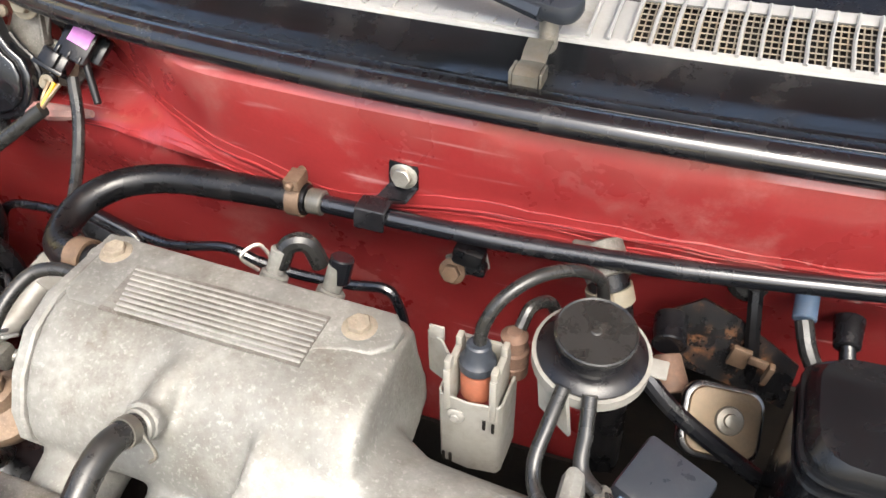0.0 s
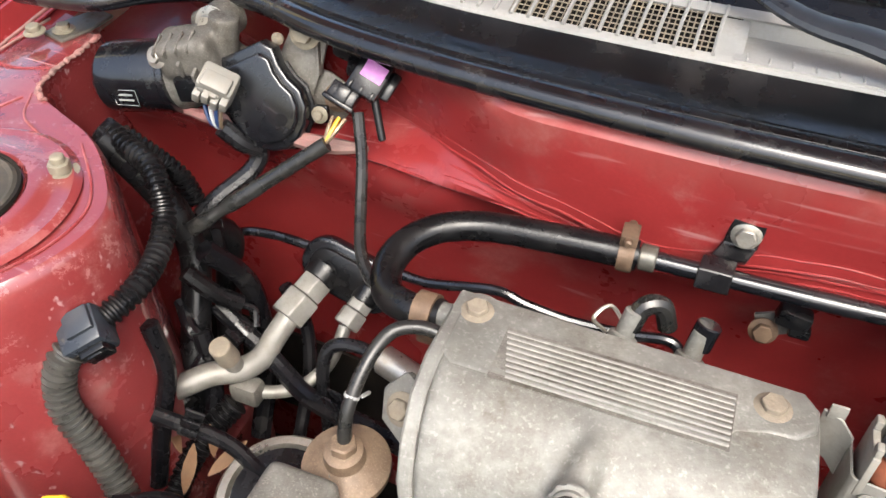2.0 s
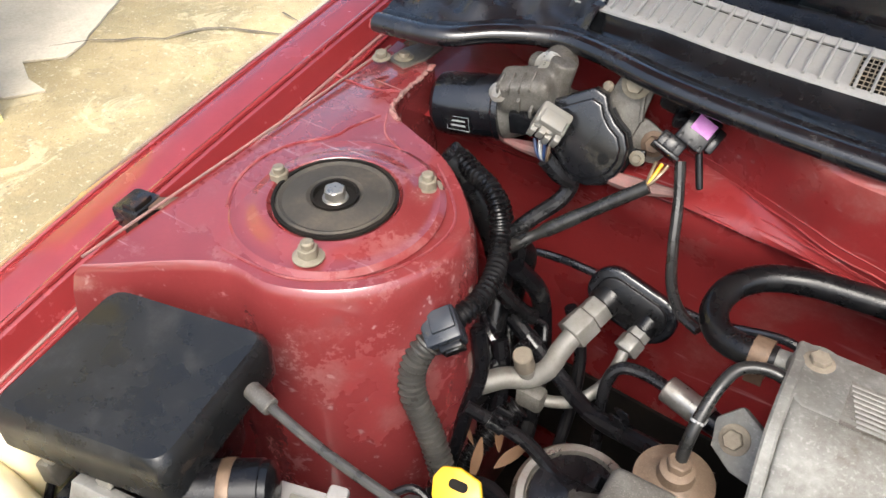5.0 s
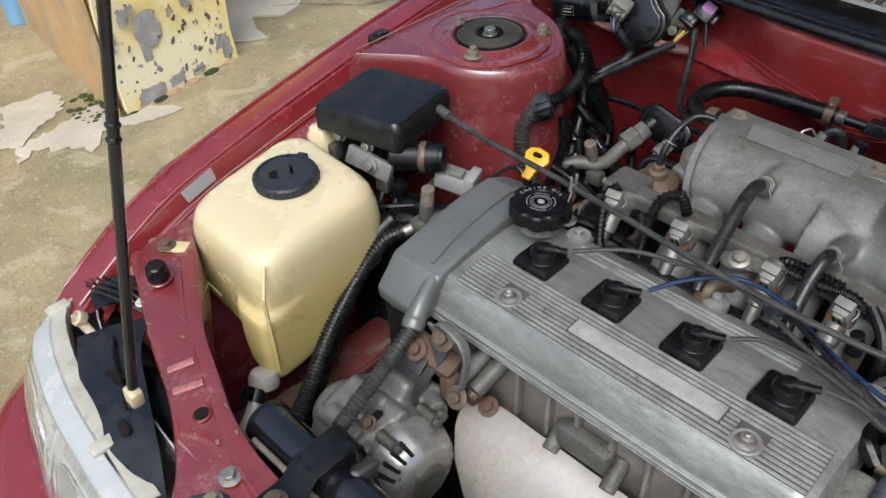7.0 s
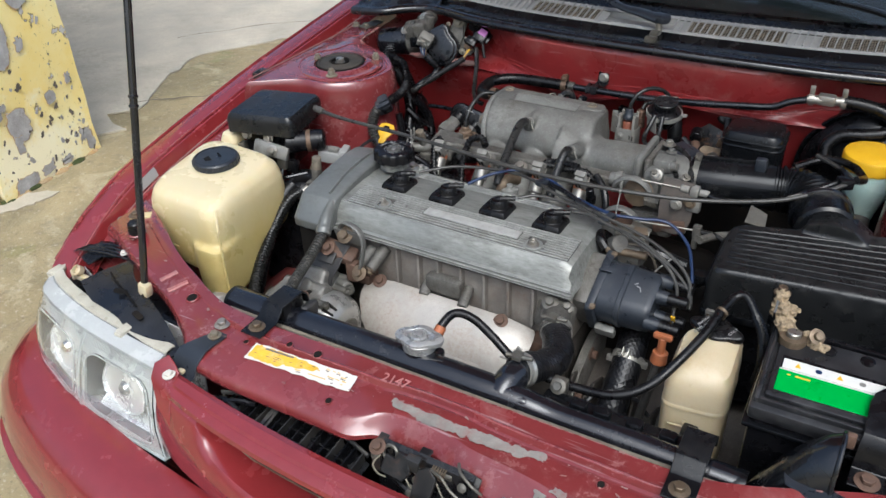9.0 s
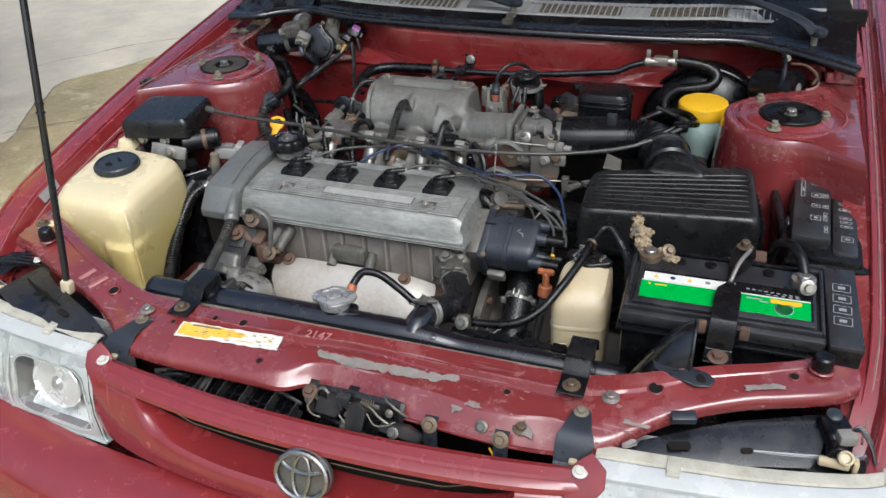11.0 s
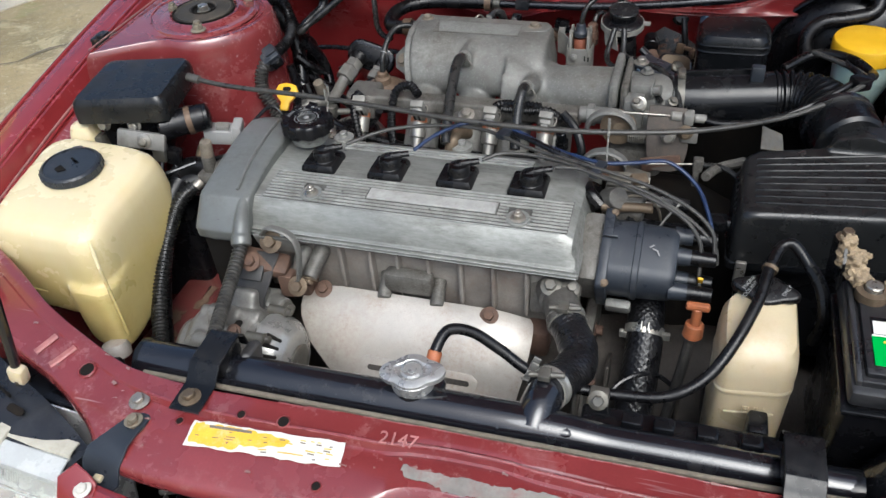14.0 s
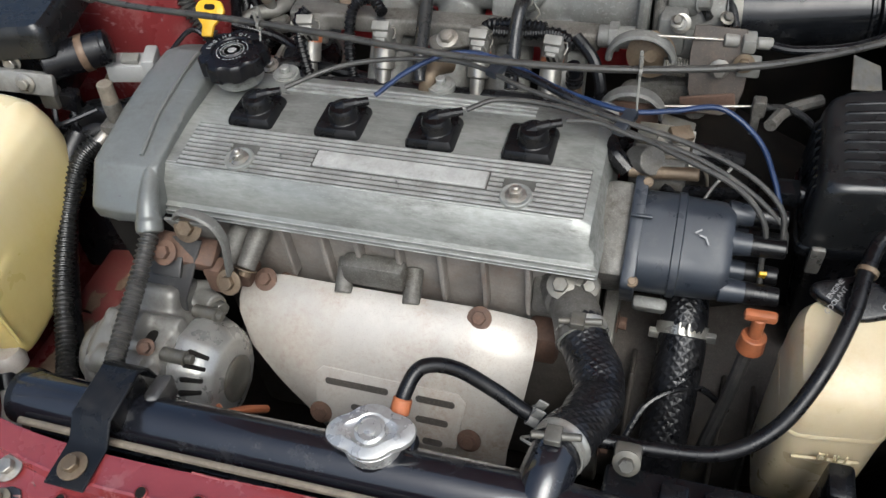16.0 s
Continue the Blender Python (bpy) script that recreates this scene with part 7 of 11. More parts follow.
# grille with emblem
gr = thing("grille", (CX, -0.47, 0.45), "dark red grille surround with a chrome badge", "grille")


def gl(x):
    u = abs(x - CX) / 0.358
    return -0.463 + 0.026 * u * u, 0.571 + 0.008 * u * u


def bar(prof):
    rows = []
    for i in range(73):
        x = CX + 0.358 * (2 * i / 72 - 1)
        y, z = gl(x)
        u = abs(x - CX) / 0.358
        rows.append([V((x, y + dy * (1 - 0.35 * u ** 6), z + dz)) for dy, dz in prof(u)])
    return sheet(rows, 0.003)


def opened(u):
    """1 where the grille is open, 0 at its closed shoulders."""
    k = max(0.0, min(1.0, (0.74 - u) / 0.44))
    return 0.86 * math.sqrt(k * (2 - k)) + 0.14 * k


part("upper_bar", bar(lambda u: ((0.012, -0.012), (0.008, 0.0), (0.0, 0.002), (-0.012, -0.002), (-0.0145, -0.0055), (-0.017, -0.006), (-0.025, -0.012), (-0.027, -0.018), (-0.02, -0.022))), M["paint"], gr)
part("lower_lip", bar(lambda u: tuple((dy + (1 - opened(u)) * ey, dz + (1 - opened(u)) * ez) for dy, dz, ey, ez in (
    (0.002, -0.072, -0.022, 0.052), (-0.018, -0.072, -0.009, 0.05), (-0.034, -0.069, 0.004, 0.044), (-0.046, -0.067, 0.012, 0.033), (-0.053, -0.074, 0.011, 0.026), (-0.057, -0.088, 0.005, 0.012), (-0.053, -0.108, 0, 0)))), M["paint"], gr)
# near-black sheet stands for the shade inside the grille opening
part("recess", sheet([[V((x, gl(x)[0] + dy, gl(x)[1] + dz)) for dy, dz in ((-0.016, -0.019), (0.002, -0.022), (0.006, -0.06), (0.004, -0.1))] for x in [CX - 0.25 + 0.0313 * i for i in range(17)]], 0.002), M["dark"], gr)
for dy, dz in ((-0.014, -0.03), (-0.017, -0.038)):
    for sg in (-1, 1):
        pts = []
        for i in range(9):
            x = CX + sg * (0.03 + 0.2 * i / 8)
            y, z = gl(x)
            pts.append((x, y + dy, z + dz + 0.008 * max(0, i - 6)))
        part("slat", tube(pts, 0.0009, 6, 3), M["gold"], gr, "tarnished trim line")
eb = part("badge_back", lathe([(0.02, 0), (0.043, 0.0), (0.043, 0.006), (0.036, 0.008)], (CX + 0.003, -0.497, 0.525), (0, -1, 0.45), 40, (0.92, 0.78)), M["clipgrey"], gr)


def oval(rx, ry, r, dx=0.0, dy=0.0):
    m = axes((CX + 0.003, -0.504, 0.528), (0, -1, 0.45), (1, 0, 0))
    return sweep([m @ V((dx + rx * math.cos(a), dy + ry * math.sin(a), 0.003)) for a in [2 * math.pi * i / 40 for i in range(41)]], r, 8)


for args in ((0.0355, 0.03, 0.004), (0.0115, 0.027, 0.0028), (0.029, 0.0115, 0.0028, 0, 0.0155)):
    part("badge_ring", oval(*args), M["chrome"], eb, "chrome ring")
for s in (-1, 1):
    part("corner_ear", round_edges(sheet([[V((CX + s * x, y, z)) for x, y, z in r] for r in (
        ((0.328, -0.436, 0.583), (0.336, -0.433, 0.592), (0.348, -0.431, 0.603)), ((0.326, -0.452, 0.574), (0.345, -0.446, 0.583), (0.367, -0.442, 0.59)),
        ((0.322, -0.468, 0.553), (0.345, -0.46, 0.563), (0.368, -0.453, 0.571)), ((0.318, -0.479, 0.525), (0.33, -0.475, 0.535), (0.346, -0.47, 0.541)))], 0.003), 0.001, 1), M["paint"], gr, "red corner that laps over the lamp")
    part("fixing", bolt((CX + s * 0.338, -0.445, 0.583), (0, -0.2, 1), 0.006, 0.003, 1.5), M["white"], gr, "white plastic fixing")

# behind the grille: fan shroud, latch, wires
fs = thing("condenser_fan_shroud", (-0.13, -0.4, 0.45), "dusty black ribbed fan shroud behind the grille", "fan shroud")


def rim(x, w, h=0.0):
    """A place on the arched rim of the shroud, w across it and h above it."""
    u = (x + 0.15) / 0.12
    return V((x, -0.402 - 0.014 * u * u - w, 0.56 - 0.012 * u * u - 0.12 * w + h))


XS = [-0.27 + 0.0125 * i for i in range(20)]
part("rim_floor", sheet([[rim(x, w, -0.012) for w in (-0.004, 0.015, 0.036, 0.044)] for x in XS], 0.002), M["pitch"], fs)
for w, h, r in ((-0.003, 0.003, 0.0024), (0.038, -0.001, 0.0026), (0.018, -0.008, 0.0016)):
    part("rim_rail", sweep(curve([rim(x, w, h) for x in XS], 2), r, 8, 1.4), M["dirtyblack"] if h > 0 else M["plastic"], fs)
for i in range(19):
    x = XS[i] + 0.006
    part("fin", round_edges(sheet([[rim(x + 0.002 * math.sin(i), w, h) for w in (-0.002, 0.012, 0.026, 0.038)] for h in (0.004, -0.004, -0.012)], 0.0018), 0.0004, 1), M["dirtyblack"] if i % 3 == 0 else M["plastic"], fs)
part("rim_clip", round_edges(sheet([[rim(x, w, 0.006 - 0.12 * w) for w in (-0.006, 0.01, 0.03, 0.042)] for x in (-0.182, -0.17)], 0.002), 0.0006, 1), M["dirtyblack"], fs)
for a, b in (((-0.272, 0.012), (-0.215, 0.03)), ((-0.262, 0.03), (-0.205, 0.012))):
    part("arm", tube([rim(a[0], a[1], 0.006), rim((a[0] + b[0]) / 2, (a[1] + b[1]) / 2, 0.014), rim(b[0], b[1], 0.006)], 0.0042, 8), M["plastic"], fs)
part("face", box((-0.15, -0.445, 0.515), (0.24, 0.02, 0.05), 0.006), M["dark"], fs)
la = thing("bonnet_latch", (0.06, -0.42, 0.5), "greasy black bonnet latch with springs", "latch")
part("plate", sheet([[V((x, y, z)) for y, z in ((-0.418, 0.588), (-0.424, 0.584), (-0.432, 0.56), (-0.436, 0.52))] for x in (-0.02, 0.02, 0.06, 0.1)], 0.003), M["pitch"], la)
part("hook", prism([(-0.018, -0.014), (0.012, -0.016), (0.02, -0.004), (0.012, 0.014), (0.0, 0.016), (-0.004, 0.006), (-0.016, 0.008)], 0.006, 0.0012, 1, axes((0.008, -0.434, 0.574), (0, -1, 0.6), (1, 0, 0))), M["rustspot"], la)
part("catch", prism([(-0.014, -0.02), (0.01, -0.02), (0.014, 0.01), (0.002, 0.02), (-0.012, 0.014)], 0.005, 0.001, 1, axes((0.046, -0.438, 0.566), (0, -1, 0.6), (1, 0.1, 0))), M["rustspot"], la)
part("guard", round_edges(sheet([[V((x, y, z)) for y, z in ((-0.425, 0.59), (-0.434, 0.588), (-0.438, 0.575))] for x in (0.018, 0.036)], 0.003), 0.0006, 1), M["rustspot"], la)
part("lever", tube([(0.05, -0.43, 0.582), (0.066, -0.436, 0.584), (0.08, -0.44, 0.574), (0.1, -0.442, 0.566), (0.122, -0.44, 0.566)], 0.0018, 8), M["clipgrey"], la)
for k in range(6):
    part("coil", sweep([V((0.05 + 0.0032 * k, -0.424 + 0.008 * math.cos(a), 0.576 + 0.008 * math.sin(a))) for a in [2 * math.pi * i / 14 for i in range(15)]], 0.001, 5), M["gold"], la)
part("pin", cyl((0.046, -0.424, 0.576), (0.074, -0.424, 0.576), 0.0045), M["clipgrey"], la)
part("link", round_edges(sheet([[V((x, -0.415, 0.588 - d)), V((x, -0.425, 0.58 - d)), V((x, -0.43, 0.56))] for x, d in ((0.08, 0.0), (0.092, 0.002), (0.106, 0.006))], 0.003), 0.0006, 1), M["rustspot"], la)
part("link", tube([(0.074, -0.41, 0.586), (0.084, -0.424, 0.59), (0.1, -0.43, 0.584), (0.112, -0.428, 0.574)], 0.0018, 8), M["clipgrey"], la)
part("ring", sweep([V((-0.006 + 0.009 * math.cos(a), -0.428 + 0.004 * math.sin(a), 0.579 + 0.008 * math.sin(a))) for a in [2 * math.pi * i / 20 for i in range(21)]], 0.0022, 8), M["clipgrey"], la)
part("rail", round_edges(sheet([[V((x, -0.41, 0.586)), V((x, -0.428, 0.582)), V((x, -0.436, 0.55))] for x in (-0.03, -0.018)], 0.003), 0.0006, 1), M["rustspot"], la)
part("rail", round_edges(sheet([[V((x, -0.408, 0.588)), V((x, -0.424, 0.586)), V((x, -0.434, 0.55))] for x in (0.026, 0.04)], 0.003), 0.0006, 1), M["rustspot"], la)
for x, z in ((-0.024, 0.572), (0.033, 0.576), (0.033, 0.562), (0.012, 0.566), (0.09, 0.578)):
    part("rivet", lathe([(0.0055, 0), (0.0055, 0.0015), (0.003, 0.003), (0.0005, 0.0032)], (x, -0.438 + 0.2 * (z - 0.55), z), (0, -1, 0.5), 14), M["clipgrey"], la)
part("guide", prism([(-0.03, -0.008), (0.028, -0.01), (0.03, 0.004), (0.008, 0.01), (-0.026, 0.006)], 0.012, 0.002, 1, axes((0.108, -0.436, 0.558), (0, -0.9, 0.6), (1, 0, -0.1))), M["rustspot"], la)
part("bolt", bolt((-0.022, -0.43, 0.583), (0, -0.5, 1), 0.006, 0.005), M["rust"], la)
part("bolt", bolt((0.03, -0.444, 0.55), (0, -1, 0.5), 0.005, 0.004), M["clipgrey"], la)
part("bolt", bolt((0.1, -0.448, 0.562), (0, -1, 0.7), 0.0045, 0.004), M["clipgrey"], la)
for k in range(8):
    part("coil", sweep([V((-0.002 + 0.0024 * k, -0.436 + 0.0055 * math.cos(a), 0.566 + 0.0055 * math.sin(a))) for a in [2 * math.pi * i / 12 for i in range(13)]], 0.0008, 5), M["clipgrey"], la)
for pts in (((0.018, -0.438, 0.572), (0.026, -0.444, 0.564), (0.034, -0.444, 0.552), (0.03, -0.44, 0.54)), ((-0.014, -0.436, 0.58), (-0.02, -0.444, 0.57), (-0.014, -0.446, 0.56), (-0.004, -0.444, 0.556)), ((0.06, -0.436, 0.572), (0.074, -0.446, 0.566), (0.092, -0.448, 0.572), (0.104, -0.446, 0.58))):
    part("spring_wire", tube(pts, 0.0011, 6), M["stud"], la)
la.location += V((0.016, 0.004, 0.011))
for p in ((0.162, -0.43, 0.592), (0.252, -0.43, 0.594)):
    st = thing("latch_stay", (p[0], p[1], p[2] - 0.06), "dark steel stay bolted under the cross-member", "bracket", "latch stays")
    part("leg", round_edges(sheet([[V((p[0] + k, y, z)) for y, z in ((p[1] + 0.008, p[2] + 0.004), (p[1] - 0.003, p[2] + 0.002), (p[1] - 0.006, p[2] - 0.02), (p[1] - 0.006, p[2] - 0.06))] for k in (-0.009, 0.009)], 0.002), 0.0005, 1), M["greyplastic"], st)
    part("bolt", bolt((p[0], p[1] - 0.004, p[2] - 0.001), (0, -0.9, 0.6), 0.006, 0.005), M["gold"], st)
solid("lip_screw", bolt((0.222, -0.414, 0.5865), (0, -0.8, 0.7), 0.0055, 0.004, 1.5), M["clipgrey"], "small grey screw in the front lip", "screw")
lead("yellow_wire", [(0.1, -0.435, 0.545), (0.13, -0.44, 0.552), (0.15, -0.432, 0.56), (0.165, -0.425, 0.545)], 0.0016, M["yellow"], "thin yellow wire behind the grille", "wire", 6)
lead("yellow_wire", [(0.235, -0.425, 0.565), (0.25, -0.438, 0.56), (0.27, -0.44, 0.55), (0.28, -0.43, 0.54)], 0.0016, M["yellow"], "thin yellow wire behind the grille", "wire", 6)
lead("cable", [(0.0, -0.428, 0.57), (0.05, -0.442, 0.56), (0.1, -0.438, 0.548), (0.2, -0.435, 0.54), (0.33, -0.42, 0.54)], 0.004, M["rubber"], "black release cable behind the grille", "cable", 8)

# ---- strut tops ----
def strut_top(s, worn):
    cx, cy, cz = s * 0.546, 0.258, 0.7495
    t = thing("strut_top_mount", (cx, cy, cz - 0.004), "dusty black rubber strut mount with three studs" if worn else "black rubber strut mount with three studs", "strut mount", "strut mounts")
    n = (0, -0.03, 1)
    part("pressed_ring", lathe([(0.084, -0.001), (0.079, 0.0015), (0.075, 0.001), (0.066, 0.0012), (0.061, 0.004), (0.0515, 0.0046), (0.0485, 0.001)], (cx, cy, cz), n, 48), M["bay"], t)
    part("rubber", lathe([(0.046, 0.0), (0.046, 0.004), (0.043, 0.0065), (0.04, 0.005), (0.034, 0.006), (0.022, 0.0075), (0.019, 0.006), (0.017, 0.001)], (cx, cy, cz), n, 48), M["mount"] if worn else M["rubber"], t)
    part("rim", lathe([(0.0455, 0.003), (0.048, 0.003), (0.048, 0.006), (0.0455, 0.006), (0.0455, 0.003)], (cx, cy, cz), n, 48), M["dark"], t)
    part("cup", lathe([(0.018, 0.004), (0.0185, 0.008), (0.0165, 0.008), (0.0155, 0.002), (0.006, 0.0015)], (cx, cy, cz), n), M["dark"], t)
    part("piston_nut", bolt((cx, cy, cz + 0.003), n, 0.0085, 0.008, 1.2), M["steel"], t)
    for dx, dy in ((0.049, 0.052), (0.028 * -1 + 0.053, -0.061), (-0.052, -0.004)):
        p = V((cx - s * dx * 1.0 if True else 0, cy + dy, cz + 0.001))
        st = part("stud_nut", bolt(p, n, 0.0078, 0.0075, 1.5), M["stud"], t)
        part("thread", cyl(p + V((0, 0, 0.008)), p + V((0, 0, 0.014)), 0.0048), M["stud"], st)
    return t


strut_top(-1, True)
strut_top(1, False)

# beads and bolts on the wing edge
for p in ((-0.640, 0.445, 0.763), (-0.66, -0.225, 0.612)):
    solid("wing_bolt", bolt(p, (0, -0.1, 1), 0.006, 0.005, 1.5), M["stud"], "dusty bolt along the wing edge", "bolt", "wing bolts")
solid("wing_seam", tube([(-0.649, 0.472, 0.7615), (-0.649, 0.38, 0.7585), (-0.649, 0.3, 0.756), (-0.65, 0.2, 0.753), (-0.651, 0.11, 0.7505)], 0.0012, 8), M["grime"], "dusty sealed seam along the wing", "seam", kind="structure")
solid("wing_label", prism(rrect(0.062, 0.0165, 0.001, 1), 0.0008, 0, 1, axes((-0.6798, -0.136, 0.6484), (0.91, 0.05, 0.41), (-0.05, 1, 0.235))), M["cowl"], "faded grey foil label inside the wing", "label")
tb2 = thing("bonnet_hinge_tab", (-0.622, 0.474, 0.752), "dark steel tab screwed beside the scuttle seal", "tab")
part("plate", prism([(-0.014, -0.024), (0.012, -0.026), (0.016, 0.0), (0.012, 0.028), (-0.01, 0.028), (-0.016, 0.0)], 0.003, 0.001, 1, pose(-0.622, 0.474, 0.7575, 3, 0, -12)), M["clipgrey"], tb2)
part("screw", bolt((-0.626, 0.462, 0.76), (0, 0, 1), 0.006, 0.004, 1.6), M["stud"], tb2)
cl = thing("wing_clip", (-0.688, 0.185, 0.712), "dark steel spring clip on the wing edge", "clip")
part("block", join(box((-0.688, 0.185, 0.722), (0.026, 0.03, 0.03), 0.003, rot=(0, 0, 8)), box((-0.684, 0.183, 0.7385), (0.014, 0.02, 0.006), 0.002, rot=(0, 0, 8))), M["flakyblack"], cl)
part("tongue", box((-0.672, 0.194, 0.735), (0.03, 0.014, 0.003), 0.001, rot=(0, -12, 20)), M["rust"], cl)

# screen-washer tank
wt = thing("washer_tank", (-0.54, -0.1, 0.45), "cream translucent washer tank with a black cap", "washer tank")


def tank_ring(q, k, z, r=0.032, tilt=0.0):
    cx = sum(p[0] for p in q) / 4
    cy = sum(p[1] for p in q) / 4
    q = [V((cx + (x - cx) * k, cy + (y - cy) * k, 0)) for x, y in q]
    out = []
    for i in range(4):
        a, b, c = q[i - 1], q[i], q[(i + 1) % 4]
        u, w = (a - b).normalized(), (c - b).normalized()
        rr = min(r, 0.45 * (a - b).length, 0.45 * (c - b).length)
        p0, p1 = b + u * rr, b + w * rr
        for j in range(6):
            t = j / 5
            p = p0 * (1 - t) ** 2 + b * 2 * t * (1 - t) + p1 * t * t
            out.append(V((p.x, p.y, z + tilt * (p.y - cy))))
    return out


BODY = [(-0.628, -0.197), (-0.662, 0.005), (-0.472, -0.008), (-0.46, -0.206)]
FOOT = [(-0.522, -0.213), (-0.54, -0.08), (-0.475, -0.065), (-0.452, -0.218)]
tank_body = loft([tank_ring(BODY, k, z, r, t) for k, z, r, t in ((0.8, 0.55, 0.03, 0.12), (0.95, 0.552, 0.03, 0.12), (0.99, 0.562, 0.03, 0.1), (1.0, 0.58, 0.03, 0), (1.0, 0.628, 0.032, 0), (0.99, 0.65, 0.036, 0.02), (0.95, 0.667, 0.04, 0.04), (0.85, 0.678, 0.045, 0.05), (0.6, 0.681, 0.05, 0.05), (0.3, 0.682, 0.03, 0.05))])
tank_foot = loft([tank_ring(FOOT, k, z, 0.025) for k, z in ((0.82, 0.5), (0.93, 0.504), (0.97, 0.515), (1.0, 0.545), (1.0, 0.6))])
part("shell", cast(join(tank_body, tank_foot), 0.0042, 4), M["cream"], wt)
part("level_mark", tube([(-0.6, -0.206, 0.585), (-0.55, -0.2085, 0.585)], 0.0012, 6), M["cream"], wt)
part("seam", sweep([V((-0.452, -0.208, z)) for z in (0.53, 0.55, 0.58, 0.64)] + [V((-0.47, -0.19, 0.664))], 0.0022, 6), M["cream"], wt)
part("neck", cyl((-0.559, -0.088, 0.668), (-0.559, -0.087, 0.69), 0.031), M["cream"], wt)
part("handle_lug", loft([tank_ring([(-0.635, -0.005), (-0.64, 0.03), (-0.605, 0.035), (-0.6, 0.0)], k, z, 0.012) for k, z in ((1, 0.63), (1, 0.675), (0.8, 0.687), (0.4, 0.69))]), M["cream"], wt)
part("fixing_ear", box((-0.61, -0.222, 0.634), (0.034, 0.018, 0.005), 0.002, rot=(0, 0, 35)), M["cream"], wt)
part("ear_bolt", bolt((-0.616, -0.228, 0.6365), (0, 0, 1), 0.0065, 0.005), M["gold"], wt)
wc = part("cap", lathe([(0.036, 0.0), (0.0385, 0.002), (0.0385, 0.011), (0.0365, 0.0135), (0.0335, 0.0145), (0.033, 0.0125), (0.005, 0.012)], (-0.559, -0.088, 0.6825), (0.02, -0.05, 1), 40), M["greyplastic"], wt, "dark grey screw cap")
for i in range(26):
    a = 2 * math.pi * i / 26
    part("grip_rib", box((-0.559 + 0.0386 * math.cos(a), -0.088 + 0.0386 * math.sin(a), 0.689), (0.0022, 0.0014, 0.008), 0.0004, 1, rot=(0, 0, math.degrees(a))), M["greyplastic"], wc)
part("cap_tab", box((-0.578, -0.05, 0.69), (0.014, 0.012, 0.008), 0.003, rot=(0, 0, 25)), M["greyplastic"], wc)
for k, (dx, dy, w) in enumerate(((-0.006, 0.012, 0.026), (0.004, 0.006, 0.012))):
    part("print_bar", box((-0.559 + dx, -0.088 + dy, 0.6952), (w, 0.0035, 0.0006), 0.0002, 1, rot=(0, 0, -30)), M["dark"], wc)
part("symbol", prism([(-0.009, 0.004), (0.009, 0.004), (0.005, -0.006), (-0.005, -0.006)], 0.0006, 0, 1, Matrix.Translation((-0.565, -0.1, 0.6949)) @ pose(0, 0, 0, 0, 0, -30)), M["dark"], wc)

# relay box
rb = thing("relay_box", (-0.555, 0.065, 0.6), "matt black relay box with a plain lid", "relay box")
LID = [(-0.613, 0.0), (-0.625, 0.112), (-0.502, 0.137), (-0.486, 0.027)]
part("lid", loft([tank_ring(LID, k, z, 0.012, 0.06) for k, z in ((1.02, 0.70), (1.02, 0.722), (0.99, 0.73), (0.93, 0.7345), (0.5, 0.735))]), M["lidgrey"], rb)
part("case", loft([tank_ring(LID, k, z, 0.01, 0.06) for k, z in ((0.62, 0.625), (0.68, 0.64), (0.72, 0.702))]), M["plastic"], rb)

for x, y, z in ((-0.583, 0.016, 0.69), (-0.54, 0.024, 0.688)):
    part("bolt", bolt((x, y, z), (0.2, -1, 0.1), 0.0065, 0.006, 1.5), M["steel"], rb)
for k, (x, y, z) in enumerate(((-0.6, 0.016, 0.66), (-0.575, 0.012, 0.645), (-0.51, 0.022, 0.648), (-0.495, 0.03, 0.64))):
    part("plug_socket", box((x, y, z), (0.018, 0.016, 0.022), 0.002, rot=(0, 8 * k - 10, 10)), M["plastic"] if k % 2 else M["clipgrey"], rb)
    part("tail_wire", tube([(x, y - 0.004, z - 0.01), (x + 0.004, y - 0.014, z - 0.025), (x + 0.012, y - 0.008, z - 0.045), (x + 0.01, y + 0.01, z - 0.07)], 0.003, 6), M["pitch"], rb)
part("bracket", box((-0.527, 0.014, 0.672), (0.066, 0.01, 0.024), 0.002, rot=(-20, 10, 12)), M["pipealu"], rb)
part("bracket_bolt", bolt((-0.52, 0.009, 0.674), (0.2, -1, 0.3), 0.006, 0.005), M["steel"], rb)
part("edge_strip", tube([(-0.64, 0.02, 0.68), (-0.62, -0.012, 0.665), (-0.6, -0.03, 0.645), (-0.56, -0.032, 0.63), (-0.5, -0.01, 0.632), (-0.455, 0.02, 0.64)], 0.003, 8), M["gloss"], rb)
so = part("solenoid", cyl((-0.51, 0.036, 0.68), (-0.455, 0.071, 0.684), 0.0195, 0.019, 24, 0.003), M["plastic"], rb, "black round solenoid")
part("solenoid_cap", lathe([(0.018, 0), (0.018, 0.006), (0.012, 0.009), (0.005, 0.0095)], (-0.458, 0.069, 0.684), (0.85, 0.52, 0.05), 24), M["satin"], so)
part("gold_label", lathe([(0.0196, 0), (0.0199, 0.0005), (0.0199, 0.0075), (0.0196, 0.008)], (-0.478, 0.0565, 0.6823), (0.84, 0.535, 0.06), 28), M["rustgold"], so, "browned gold label band")

cn = thing("wiring_plug", (-0.44, 0.085, 0.63), "light grey multi-pin wiring plug", "connector")
part("housing", box((-0.447, 0.082, 0.65), (0.045, 0.028, 0.022), 0.003, rot=(0, 8, 20)), M["cowl"], cn)
part("collar", box((-0.425, 0.091, 0.651), (0.014, 0.033, 0.028), 0.003, rot=(0, 8, 20)), M["cowl"], cn)
